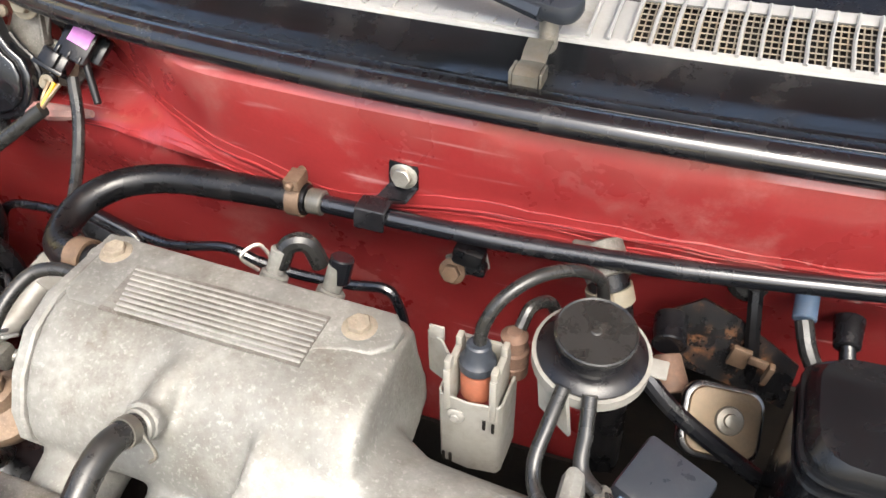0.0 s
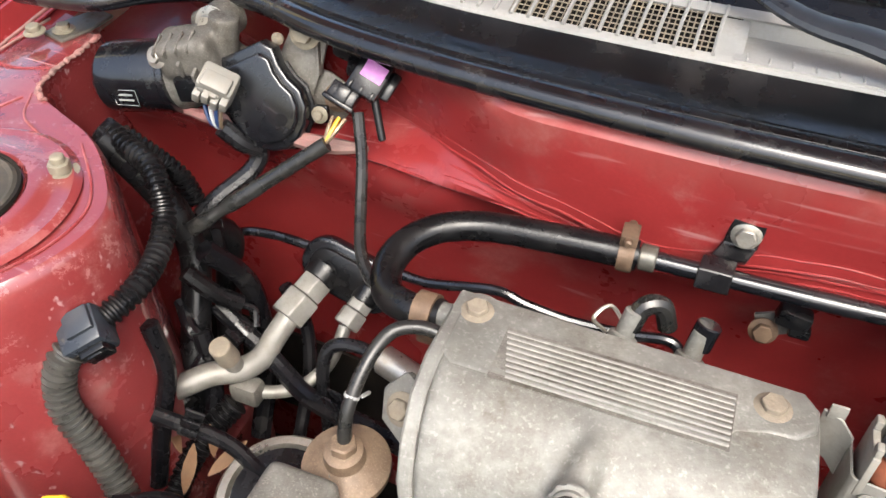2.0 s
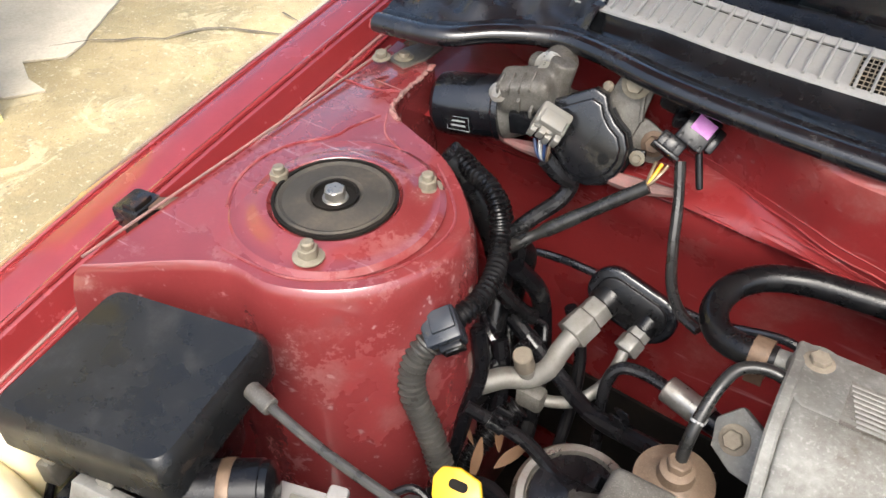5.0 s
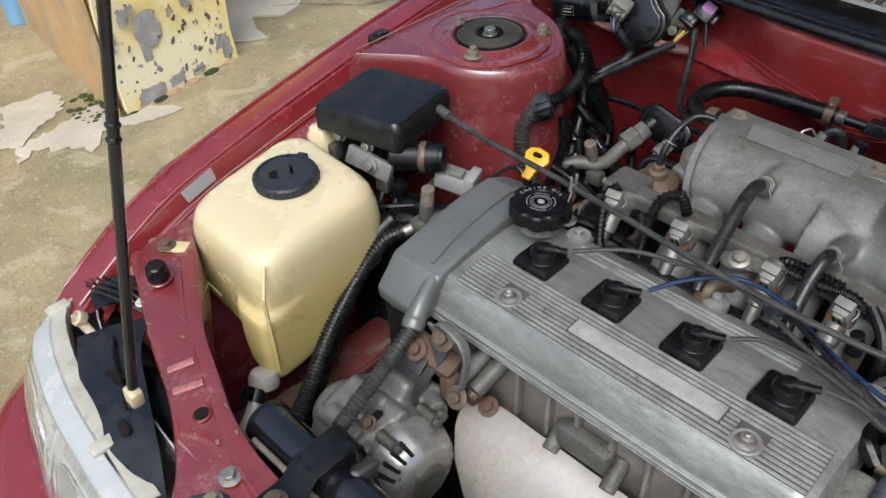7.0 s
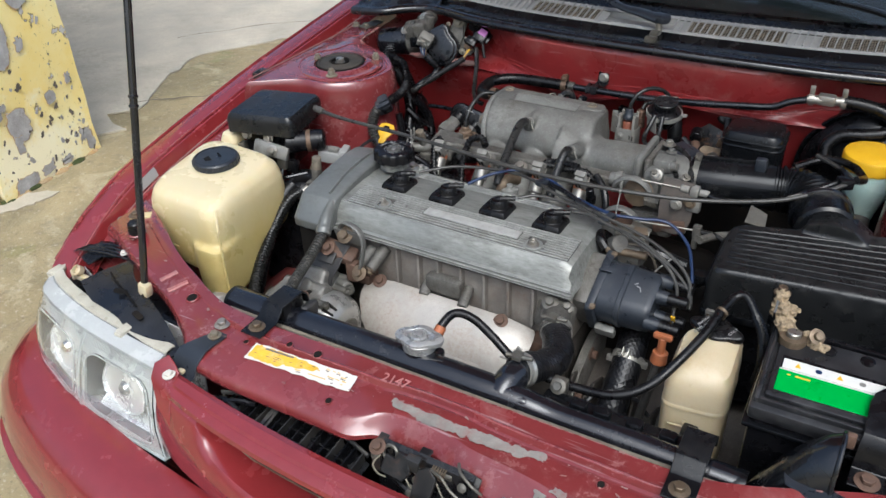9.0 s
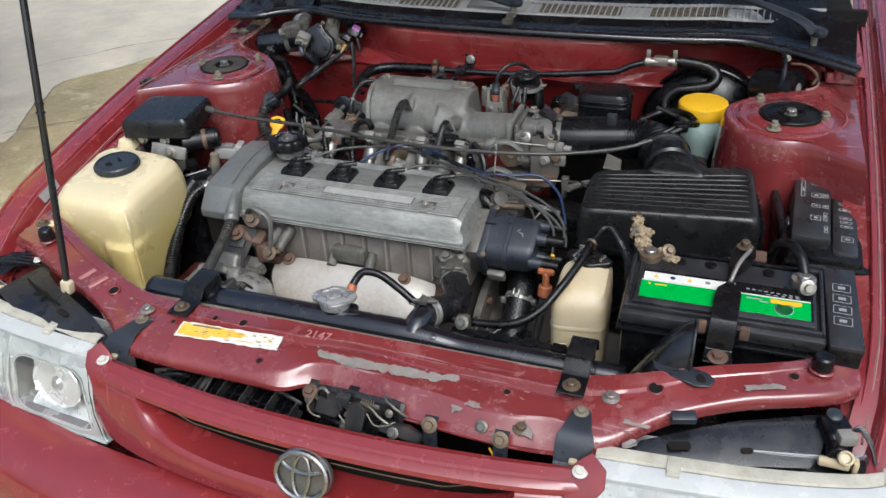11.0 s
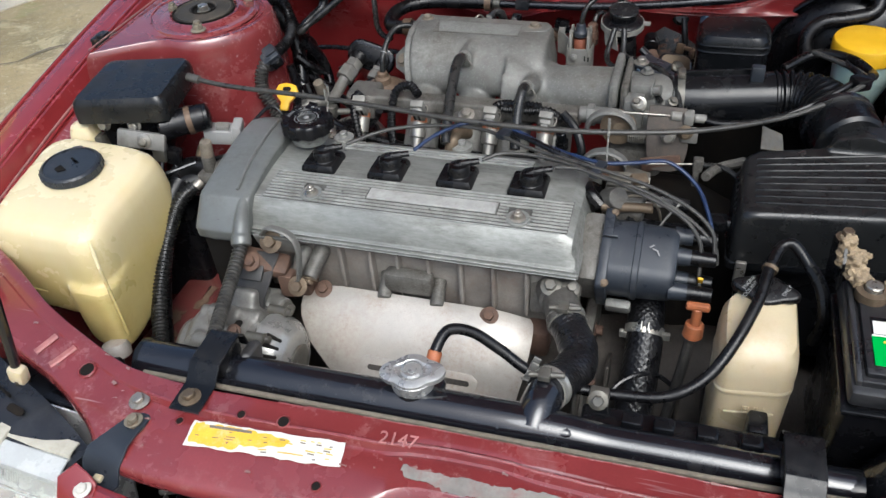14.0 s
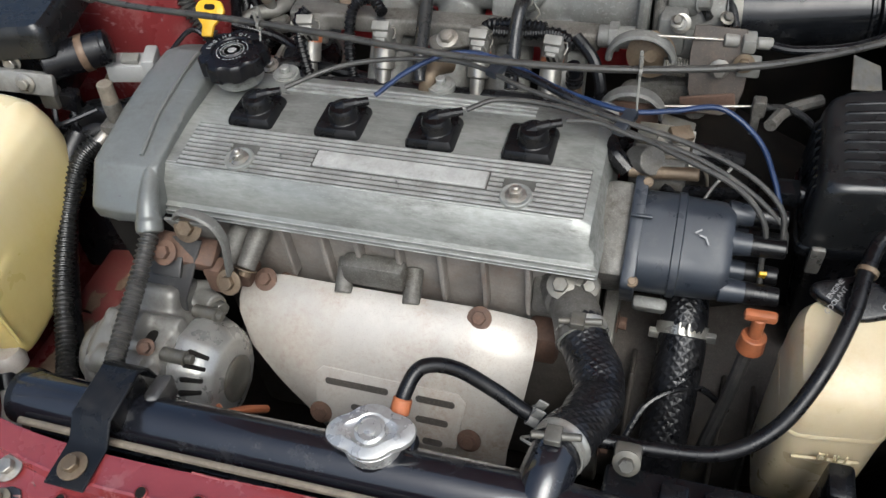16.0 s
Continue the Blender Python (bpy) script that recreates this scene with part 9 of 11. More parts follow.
def chamber():
    """The intake chamber with its branch to the throttle, cast in one."""
    fine = smooth_ring(PLE + PLE[:1], 3)
    rows = []
    for x, k in ((-0.206, 0.97), (-0.203, 1.0), (-0.16, 1.0), (-0.10, 1.0), (-0.05, 1.0), (-0.03, 0.995), (-0.019, 0.975), (-0.012, 0.93)):
        rows.append([V((x + (0.006 if x > -0.04 and z < 0.71 else 0) + (0.17 * max(0.0, 0.738 - z) if x < -0.19 else 0), 0.25 + (y - 0.25) * k, 0.685 + (z - 0.685) * k)) for y, z in fine[:-1]])
    solids = [loft(rows)]
    # branch to the throttle: wide where it leaves the chamber
    neck = [(-0.06, 0.238, 0.672), (-0.02, 0.236, 0.673), (0.01, 0.23, 0.676), (0.04, 0.225, 0.68), (0.095, 0.219, 0.685)]
    ln = curve(neck, 6)
    solids.append(sweep(ln, [max(0.0375, 0.056 - 0.0016 * i) for i in range(len(ln))], 32))
    # shoulders over the runners
    for x in (-0.175, -0.105, -0.045, 0.012):
        solids.append(tube([(x, 0.24, 0.665), (x, 0.205, 0.66), (x + 0.003, 0.175, 0.645), (x + 0.005, 0.14, 0.615), (x + 0.006, 0.11, 0.585)], 0.0245, 16))
    # spines that run down to the hose nipples
    solids.append(sweep(curve([(-0.113, 0.262, 0.733), (-0.116, 0.24, 0.731), (-0.119, 0.222, 0.723), (-0.119, 0.212, 0.727)], 5), [0.006 + 0.0004 * i for i in range(16)], 14))
    solids.append(sweep(curve([(-0.02, 0.215, 0.7), (-0.022, 0.195, 0.702), (-0.022, 0.177, 0.708), (-0.022, 0.168, 0.7145)], 5), [0.012 - 0.0001 * i for i in range(16)], 14))
    return cast(join(*solids), 0.0026, 5)


ch = part("chamber", chamber(), M["alu"], im)
part("side_flange", loft([[V((x + 0.17 * max(0.0, 0.738 - z), 0.252 + (y - 0.252) * k, 0.685 + (z - 0.685) * k)) for y, z in PLE] for x, k in ((-0.214, 1.01), (-0.2125, 1.035), (-0.207, 1.035), (-0.2055, 1.01))]), M["alu"], im)
part("parting_line", tube([(-0.205, 0.3195, 0.7), (-0.11, 0.3195, 0.7), (-0.03, 0.318, 0.7)], 0.0013, 6), M["alu"], im)
part("top_plate", prism([(-0.214, 0.318), (-0.022, 0.313), (-0.014, 0.303), (-0.015, 0.29), (-0.024, 0.281), (-0.038, 0.279), (-0.052, 0.274), (-0.06, 0.262), (-0.2, 0.262), (-0.214, 0.275)], 0.012, 0.0025, 3, pose(0, 0, 0.7292)), M["alu"], im)
for k in range(9):
    y = 0.2945 - 0.0038 * k
    a, b = -0.178 + 0.0011 * k, -0.055 + 0.0 * k
    part("rib", box(((a + b) / 2, y, 0.7412), (b - a, 0.0019, 0.002), 0.0004, 1, rot=(1.5, 0, 0)), M["plenrib"], ch)
part("rib_floor", box((-0.1165, 0.2793, 0.7411), (0.124, 0.0365, 0.0008), 0, 1, rot=(1.5, 0, 0)), M["rough_alu"], ch, "darker floor between the ribs")
for x, y in ((-0.199, 0.3035), (-0.037, 0.2965)):
    part("boss", lathe([(0.0175, -0.008), (0.0155, -0.001), (0.0145, 0.001), (0.0125, 0.0012), (0.0115, 0.0002)], (x, y, 0.74), (0, 0, 1), 28), M["alu"], im)
    part("bolt", bolt((x, y, 0.7402), (0, 0, 1), 0.0068, 0.004, 1.45), M["foam"], im)
part("ear", join(prism([(-0.02, -0.012), (0.008, -0.022), (0.02, -0.006), (0.014, 0.012), (-0.004, 0.02), (-0.02, 0.02)], 0.008, 0.003, 2, axes((-0.222, 0.262, 0.689), (-0.25, -0.75, 0.6), (-1, 0.2, 0)))), M["alu"], im)
part("ear_bolt", bolt((-0.226, 0.256, 0.695), (-0.25, -0.75, 0.6), 0.0068, 0.004, 1.5), M["foam"], im)
part("port_flange", box((-0.1, 0.112, 0.58), (0.34, 0.016, 0.06), 0.004, rot=(-20, 0, 0)), M["rough_alu"], im)
for a, b, c in (((-0.119, 0.226, 0.717), (-0.119, 0.209, 0.728), 0.0092), ((-0.023, 0.178, 0.707), (-0.022, 0.163, 0.718), 0.0088)):
    part("nipple", cyl(V(a) + V((0, 0.02, -0.008)), b, c), M["alu"], im)
for p in ((-0.125, 0.33, 0.694), (-0.085, 0.328, 0.694)):
    part("vacuum_stub", join(cyl(p, V(p) + V((0.006, 0.014, 0.02)), 0.009), cyl(V(p) + V((0.005, 0.012, 0.016)), V(p) + V((0.009, 0.02, 0.036)), 0.006)), M["alu"], im)
part("stub_cap", cyl((-0.077, 0.346, 0.718), (-0.074, 0.351, 0.734), 0.0075), M["gloss"], im, "black rubber cap")
part("stub_hose", tube([(-0.117, 0.346, 0.718), (-0.112, 0.353, 0.731), (-0.102, 0.358, 0.731), (-0.096, 0.36, 0.714)], 0.0062, 10), M["hosegrey"], im)
part("wire_clip", tube([(-0.13, 0.342, 0.714), (-0.138, 0.338, 0.726), (-0.13, 0.348, 0.73), (-0.118, 0.346, 0.716)], 0.0014, 6), M["steel"], im)


def vhose(name, pts, r, clip_at, d):
    h = thing(name, pts[-1], "grey-black breather hose with a spring clip", "hose", "breather hoses")
    part("hose", tube(pts, r, 14, 8), M["hosegrey"], h)
    part("clip", join(lathe([(r, 0), (r + 0.001, 0), (r + 0.001, 0.006), (r, 0.006), (r, 0)], V(clip_at), d, 24), tube([V(clip_at) + V((r, 0, 0)), V(clip_at) + V((r + 0.007, -0.003, -0.01)), V(clip_at) + V((r + 0.004, -0.006, -0.014))], 0.0011, 6)), M["clipgrey"], h)
    return h


vhose("breather_hose", [(-0.119, 0.216, 0.7235), (-0.119, 0.203, 0.732), (-0.12, 0.187, 0.735), (-0.1195, 0.165, 0.727), (-0.117, 0.135, 0.71), (-0.113, 0.1, 0.69), (-0.11, 0.08, 0.672)], 0.0072, (-0.119, 0.206, 0.730), (0, -0.9, 0.5))
vhose("breather_hose", [(-0.022, 0.17, 0.711), (-0.022, 0.157, 0.72), (-0.023, 0.145, 0.72), (-0.024, 0.125, 0.705), (-0.022, 0.1, 0.685), (-0.02, 0.085, 0.67)], 0.007, (-0.022, 0.163, 0.7165), (0, -0.9, 0.55))

# fuel rail and injectors
fr = thing("fuel_rail", (-0.1, 0.165, 0.6), "dull steel fuel rail above the intake ports", "fuel rail")
part("rail", cast(join(box((-0.115, 0.172, 0.676), (0.335, 0.026, 0.02), 0.004), box((-0.262, 0.186, 0.674), (0.045, 0.042, 0.024), 0.006), *[cyl((x, 0.168, 0.682), (x, 0.15, 0.655), 0.014) for x in (-0.252, -0.168, -0.066, 0.008)]), 0.0025, 2), M["rough_alu"], fr)
part("rail_end", join(cyl((0.05, 0.165, 0.683), (0.085, 0.163, 0.685), 0.011), cyl((0.06, 0.165, 0.683), (0.07, 0.165, 0.684), 0.0145, 0.0145, 6)), M["alu"], fr)
part("lug", prism(rrect(0.05, 0.02, 0.008, 3), 0.005, 0.001, 1, Matrix.Translation((-0.095, 0.15, 0.672)) @ pose(0, 0, 0, 20, 0, 25)), M["rough_alu"], fr)
part("lug_bolt", bolt((-0.1, 0.146, 0.678), (0, -0.4, 1), 0.0075, 0.006, 1.5), M["steel"], fr)
dp = part("damper", lathe([(0.01, -0.03), (0.02, -0.022), (0.0255, -0.014), (0.0265, -0.011), (0.0265, -0.007), (0.0255, -0.006), (0.018, -0.004), (0.0125, 0.0), (0.0115, 0.008), (0.008, 0.01)], (-0.25, 0.228, 0.672), (0, -0.1, 1), 36), M["browndust"], fr, "dusty brown round pulsation damper")

part("damper_nut", prism([(0.0085 * math.cos(math.pi / 3 * i), 0.0085 * math.sin(math.pi / 3 * i)) for i in range(6)], 0.012, 0.001, 1, Matrix.Translation((-0.25, 0.228, 0.676))), M["browndust"], dp)
for i, (x, c) in enumerate(((-0.252, "plug"), (-0.168, "conn"), (-0.066, "plug"), (0.008, "conn"))):
    ij = thing("fuel_injector", (x, 0.13, 0.62), "steel fuel injector with a pale plug" if c == "plug" else "steel fuel injector with a grey plug", "fuel injector", "fuel injectors")
    part("body", join(cyl((x, 0.148, 0.672), (x, 0.13, 0.645), 0.011), cyl((x, 0.13, 0.645), (x, 0.115, 0.622), 0.0075), cyl((x, 0.118, 0.628), (x, 0.105, 0.608), 0.012)), M["steel"], ij)
    part("seal_ring", lathe([(0.0115, 0), (0.0115, 0.006), (0.009, 0.007)], (x, 0.142, 0.662), (0, 0.55, 0.83)), M["orange"], ij)
    pm = Matrix.Translation((x + 0.004, 0.136, 0.682)) @ pose(0, 0, 0, 32, 0, 8 - 5 * i)
    pg = part("plug", join(turned(box((0, 0, 0), (0.0155, 0.0165, 0.028), 0.0025), pm), turned(box((0, -0.009, 0.004), (0.01, 0.005, 0.016), 0.0015), pm)), M[c], ij)
    for dx in (-0.003, 0.003):
        part("plug_slot", turned(box((dx, -0.0118, 0.004), (0.0026, 0.001, 0.011), 0, 1), pm), M["dark"], pg)
    part("wire_clip", tube([pm @ V((-0.0105, -0.004, 0.002)), pm @ V((-0.0105, 0.008, 0.002)), pm @ V((0.0105, 0.008, 0.002)), pm @ V((0.0105, -0.004, 0.002))], 0.0009, 5, 2), M["steel"], pg)
    part("latch", turned(box((0.0, 0.003, 0.0155), (0.018, 0.01, 0.006), 0.0015), pm), M[c], pg)
for pts in (([(-0.25, 0.145, 0.7), (-0.258, 0.135, 0.69), (-0.25, 0.115, 0.665), (-0.235, 0.1, 0.64), (-0.2, 0.1, 0.625)]), ([(-0.168, 0.15, 0.70), (-0.185, 0.165, 0.705), (-0.205, 0.16, 0.695), (-0.208, 0.14, 0.66), (-0.2, 0.12, 0.63)]), ([(-0.05, 0.14, 0.695), (-0.02, 0.145, 0.692), (0.01, 0.15, 0.692), (0.03, 0.15, 0.68)]), ([(0.0, 0.15, 0.697), (-0.03, 0.155, 0.695), (-0.055, 0.16, 0.69), (-0.07, 0.17, 0.675)])):
    solid("injector_conduit", corrugated(pts, 0.0062, 0.0038, 0.18, 10), M["rubber"], "ribbed black conduit to an injector plug", "conduit", "injector conduits")
fb = thing("fuel_pressure_hose", (-0.235, 0.25, 0.68), "grey vacuum hose from damper to intake", "hose")
part("hose", tube([(-0.25, 0.2285, 0.684), (-0.25, 0.236, 0.706), (-0.247, 0.256, 0.725), (-0.24, 0.275, 0.735), (-0.225, 0.283, 0.737), (-0.208, 0.284, 0.734)], 0.0042, 12, 8), M["hosegrey"], fb)
part("ring", band((-0.2495, 0.242, 0.7125), (0.1, 0.6, 0.8), 0.0043, 0.002, False, 0.0003), M["print"], fb)
ff = thing("fuel_filter", (-0.335, 0.285, 0.42), "silver fuel filter canister with a black top", "fuel filter")
part("can", lathe([(0.045, 0), (0.05, 0.006), (0.05, 0.09), (0.046, 0.098), (0.04, 0.099), (0.038, 0.094)], (-0.325, 0.262, 0.47), (0.1, -0.2, 1), 40), M["steel"], ff)
part("top", lathe([(0.039, 0.09), (0.036, 0.1), (0.015, 0.104), (0.008, 0.108)], (-0.325, 0.262, 0.47), (0.1, -0.2, 1), 32), M["pitch"], ff)
part("banjo_pipe", tube([(-0.315, 0.24, 0.575), (-0.295, 0.228, 0.6), (-0.27, 0.222, 0.64), (-0.25, 0.219, 0.668)], 0.006, 10), M["rough_alu"], ff)
hp = thing("fuel_hose_union", (-0.27, 0.36, 0.57), "crimped steel hose union on a black pipe", "hose union")
part("sleeve", cyl((-0.292, 0.362, 0.596), (-0.252, 0.352, 0.592), 0.0118), M["steel"], hp)
part("hose", tube([(-0.255, 0.353, 0.592), (-0.22, 0.345, 0.59), (-0.18, 0.33, 0.58)], 0.01, 12), M["rubber"], hp)
part("pipe", tube([(-0.29, 0.362, 0.596), (-0.315, 0.364, 0.598), (-0.335, 0.36, 0.594), (-0.34, 0.35, 0.575), (-0.335, 0.34, 0.53), (-0.33, 0.33, 0.48)], 0.0055, 10), M["pitch"], hp)

# heater hose and pipe along the bulkhead
hh = thing("heater_hose", (-0.2, 0.36, 0.69), "thick smooth black heater hose with clamps", "heater hose")
part("hose", tube([(-0.222, 0.307, 0.724), (-0.243, 0.308, 0.722), (-0.262, 0.318, 0.718), (-0.272, 0.338, 0.719), (-0.268, 0.36, 0.724), (-0.252, 0.379, 0.727), (-0.225, 0.391, 0.728), (-0.19, 0.396, 0.728), (-0.15, 0.4, 0.7275), (-0.125, 0.402, 0.727)], [0.0102] * 73, 18, 8), M["rubber"], hh)
part("clamp", band((-0.232, 0.3075, 0.7235), (-1, 0.05, -0.05), 0.0111, 0.012, False, 0.0014), M["rustgold"], hh, "rusty spring clamp")
part("clamp", band((-0.132, 0.4015, 0.7272), (1, 0.05, 0), 0.0111, 0.01, True, 0.0012), M["rustgold"], hh)
part("nipple", cyl((-0.226, 0.307, 0.724), (-0.203, 0.306, 0.726), 0.009), M["alu"], hh)
hpz = thing("heater_pipe", (0.1, 0.405, 0.7), "chipped black heater pipe along the bulkhead", "heater pipe")
PIPE = [(-0.13, 0.4015, 0.7272), (-0.085, 0.402, 0.727), (-0.02, 0.402, 0.728), (0.03, 0.403, 0.729), (0.11, 0.404, 0.735), (0.19, 0.408, 0.743), (0.235, 0.412, 0.748), (0.262, 0.416, 0.76), (0.29, 0.42, 0.768)]
part("pipe", tube(PIPE, 0.0062, 12, 8), M["gloss"], hpz)
part("end_collar", cyl((-0.124, 0.4018, 0.7272), (-0.113, 0.402, 0.7272), 0.0088), M["clipgrey"], hpz)
part("valve", join(box((0.315, 0.425, 0.77), (0.028, 0.018, 0.018), 0.004), cyl((0.285, 0.42, 0.768), (0.345, 0.428, 0.77), 0.0075)), M["steel"], hpz, "zinc plated valve body")
for x in (0.292, 0.34):
    part("clamp", band((x, 0.4215 + (x - 0.29) * 0.13, 0.7685), (1, 0.1, 0.03), 0.0095, 0.008, False), M["steel"], hpz)
part("hose", tube([(0.34, 0.428, 0.77), (0.37, 0.43, 0.768), (0.4, 0.43, 0.762), (0.418, 0.425, 0.75), (0.412, 0.415, 0.735), (0.385, 0.408, 0.728), (0.35, 0.403, 0.722), (0.333, 0.395, 0.705), (0.335, 0.385, 0.68)], 0.0105, 14), M["rubber"], hpz)
br = thing("pipe_bracket", (-0.065, 0.42, 0.715), "black steel bracket bolted to the bulkhead", "bracket")
part("plate", round_edges(sheet([[V((x + dx, y, z)) for dx in (-0.0105, 0.0, 0.0105)] for x, y, z in ((-0.064, 0.4265, 0.757), (-0.065, 0.4265, 0.748), (-0.066, 0.4275, 0.735), (-0.071, 0.416, 0.729), (-0.076, 0.406, 0.7355), (-0.077, 0.396, 0.734), (-0.077, 0.393, 0.722))], 0.0022), 0.0007, 1), M["pitch"], br)
part("bolt", bolt((-0.0645, 0.4245, 0.746), (0, -1, 0.15), 0.0068, 0.005, 1.4), M["steel"], br)
cb2 = thing("cable_clip", (-0.02, 0.43, 0.69), "black clip on a rusty tab at the bulkhead", "clip")
part("tab", sheet([[V((-0.042, 0.437, 0.672)), V((-0.036, 0.434, 0.655))], [V((-0.012, 0.434, 0.69)), V((-0.008, 0.431, 0.674))]], 0.003), M["alu"], cb2)
part("block", join(box((-0.02, 0.426, 0.689), (0.022, 0.014, 0.014), 0.003, rot=(0, 10, 0)), box((-0.014, 0.424, 0.68), (0.014, 0.01, 0.008), 0.002)), M["satin"], cb2)
part("bolt", bolt((-0.034, 0.43, 0.666), (0, -1, 0.3), 0.007, 0.005, 1.4), M["rustgold"], cb2)

# vacuum solenoid and round regulator
VS, RG = V((0.036, 0.29, 0.74)), V((0.083, 0.314, 0.752))


def part_s(centre, name, bm, material, parent, label=""):
    """A part drawn at seven tenths of the size round a centre."""
    return part(name, turned(bm, Matrix.Translation(centre) @ Matrix.Scale(0.72, 4) @ Matrix.Translation(-centre)), material, parent, label)


vs = thing("vacuum_solenoid", (0.027, 0.3, 0.655), "grey steel bracket with an orange vacuum solenoid and hose", "solenoid")
part("bracket", round_edges(sheet([[V((x, y, z)) for z in (0.714, 0.7, 0.68, 0.655)] for x, y in ((0.008, 0.318), (0.0085, 0.293), (0.0105, 0.29), (0.026, 0.288), (0.0425, 0.29), (0.0445, 0.293), (0.045, 0.318))], 0.0016), 0.0005, 1), M["conn"], vs)
part("wing_plate", round_edges(sheet([[V((x, y, z + dz)) for z in (0.725, 0.71, 0.692)] for x, y, dz in ((-0.008, 0.322, 0.0), (0.002, 0.318, -0.001), (0.009, 0.312, -0.006))], 0.0016), 0.0005, 1), M["conn"], vs)
part("wing_tab", box((-0.002, 0.319, 0.727), (0.009, 0.002, 0.01), 0.0006), M["conn"], vs)
for x, z in ((0.036, 0.701), (0.041, 0.7), (0.0125, 0.663), (0.0165, 0.663)):
    part("bracket_slot", box((x, 0.2868, z), (0.0016, 0.001, 0.007), 0, 1), M["dark"], vs)
part("rivet", bolt((0.02, 0.2875, 0.702), (0, -1, 0.1), 0.0032, 0.0016, 1.6), M["conn"], vs)
part("coil", lathe([(0.006, 0), (0.0092, 0.002), (0.0095, 0.016), (0.008, 0.019)], (0.027, 0.303, 0.706), (0, 0, 1), 22), M["coilred"], vs)
part("second_coil", lathe([(0.006, 0), (0.0085, 0.002), (0.0085, 0.01), (0.007, 0.011), (0.0085, 0.012), (0.0085, 0.02), (0.007, 0.021), (0.0075, 0.03), (0.004, 0.033)], (0.041, 0.322, 0.707), (0, 0, 1), 22), M["rust"], vs)
for s in (-1, 1):
    part("frame_cheek", join(box((0.027 + s * 0.0125, 0.302, 0.718), (0.004, 0.026, 0.032), 0.0008), *[box((0.027 + s * 0.0125, 0.302 + k, 0.736), (0.0036, 0.006, 0.008), 0.0008) for k in (-0.009, 0.009)]), M["plug"], vs)
part("frame_back", box((0.027, 0.3165, 0.72), (0.026, 0.003, 0.028), 0.0008), M["plug"], vs)
part("boot", lathe([(0.007, 0), (0.0098, 0.002), (0.0098, 0.007), (0.0075, 0.01), (0.0065, 0.018), (0.0055, 0.019)], (0.027, 0.302, 0.727), (0.02, 0.05, 1), 22), M["greyplastic"], vs)
part("hose", tube([(0.0275, 0.303, 0.742), (0.029, 0.306, 0.757), (0.036, 0.314, 0.77), (0.05, 0.328, 0.777), (0.066, 0.344, 0.772), (0.077, 0.356, 0.758), (0.08, 0.362, 0.738)], 0.0036, 12, 8), M["hosegrey"], vs)
part("side_hose", tube([(0.043, 0.325, 0.74), (0.046, 0.334, 0.748), (0.053, 0.344, 0.745), (0.057, 0.352, 0.73)], 0.0036, 10), M["hosegrey"], vs)
bv = thing("bypass_valve", (0.08, 0.4, 0.58), "pale alloy pipe stub with a clamped black hose at the bulkhead", "pipe")
part("stub", join(cyl((0.066, 0.424, 0.724), (0.077, 0.408, 0.712), 0.0145), cyl((0.05, 0.42, 0.716), (0.068, 0.42, 0.718), 0.009)), M["rough_alu"], bv)
part("hose", tube([(0.074, 0.411, 0.715), (0.08, 0.404, 0.7), (0.086, 0.396, 0.67), (0.09, 0.388, 0.62), (0.092, 0.38, 0.57)], 0.0132, 14), M["rubber"], bv)
part("clamp", band((0.079, 0.405, 0.703), (0.35, -0.3, -0.9), 0.0135, 0.011, False), M["stud"], bv)

rg = thing("vacuum_regulator", (0.083, 0.315, 0.68), "round black vacuum regulator on an alloy bracket", "regulator")
rn = (0.05, -0.12, 1)
part_s(RG, "bracket_ring", lathe([(0.038, -0.016), (0.0415, -0.016), (0.0415, -0.006), (0.038, -0.006)], (0.083, 0.314, 0.752), rn, 40), M["conn"], rg)
part_s(RG, "lower_body", lathe([(0.02, -0.045), (0.026, -0.04), (0.036, -0.022), (0.0385, -0.012), (0.0385, -0.004), (0.034, 0.0), (0.026, 0.002)], (0.083, 0.314, 0.752), rn, 40), M["plastic"], rg)
part_s(RG, "upper_body", lathe([(0.0255, 0.0), (0.0265, 0.012), (0.027, 0.016)], (0.083, 0.314, 0.752), rn, 36), M["plastic"], rg)
part_s(RG, "disc", lathe([(0.0285, 0.015), (0.0285, 0.0185), (0.0275, 0.0195), (0.0265, 0.0185), (0.004, 0.0185), (0.003, 0.0195), (0.0005, 0.0197)], (0.083, 0.314, 0.752), rn, 40), M["hosegrey"], rg, "scuffed grey top disc")
part_s(RG, "bracket_arm", (sheet([[V((0.05, 0.29, 0.745)), V((0.055, 0.285, 0.71))], [V((0.075, 0.272, 0.742)), V((0.08, 0.27, 0.705))]], 0.003)), M["conn"], rg)
part_s(RG, "bracket_tab", box((0.128, 0.318, 0.742), (0.014, 0.016, 0.003), 0.001), M["conn"], rg)
part("hose", tube([(0.075, 0.288, 0.748), (0.072, 0.275, 0.735), (0.07, 0.258, 0.722), (0.078, 0.243, 0.716), (0.1, 0.232, 0.716), (0.12, 0.215, 0.715), (0.14, 0.19, 0.712), (0.15, 0.175, 0.705)], 0.0038, 12, 8), M["hosegrey"], rg)
part("hose", tube([(0.088, 0.287, 0.748), (0.09, 0.275, 0.735), (0.092, 0.262, 0.724), (0.105, 0.252, 0.722), (0.13, 0.24, 0.722), (0.15, 0.225, 0.72), (0.166, 0.195, 0.715), (0.175, 0.17, 0.70)], 0.0038, 12, 8), M["hosegrey"], rg)

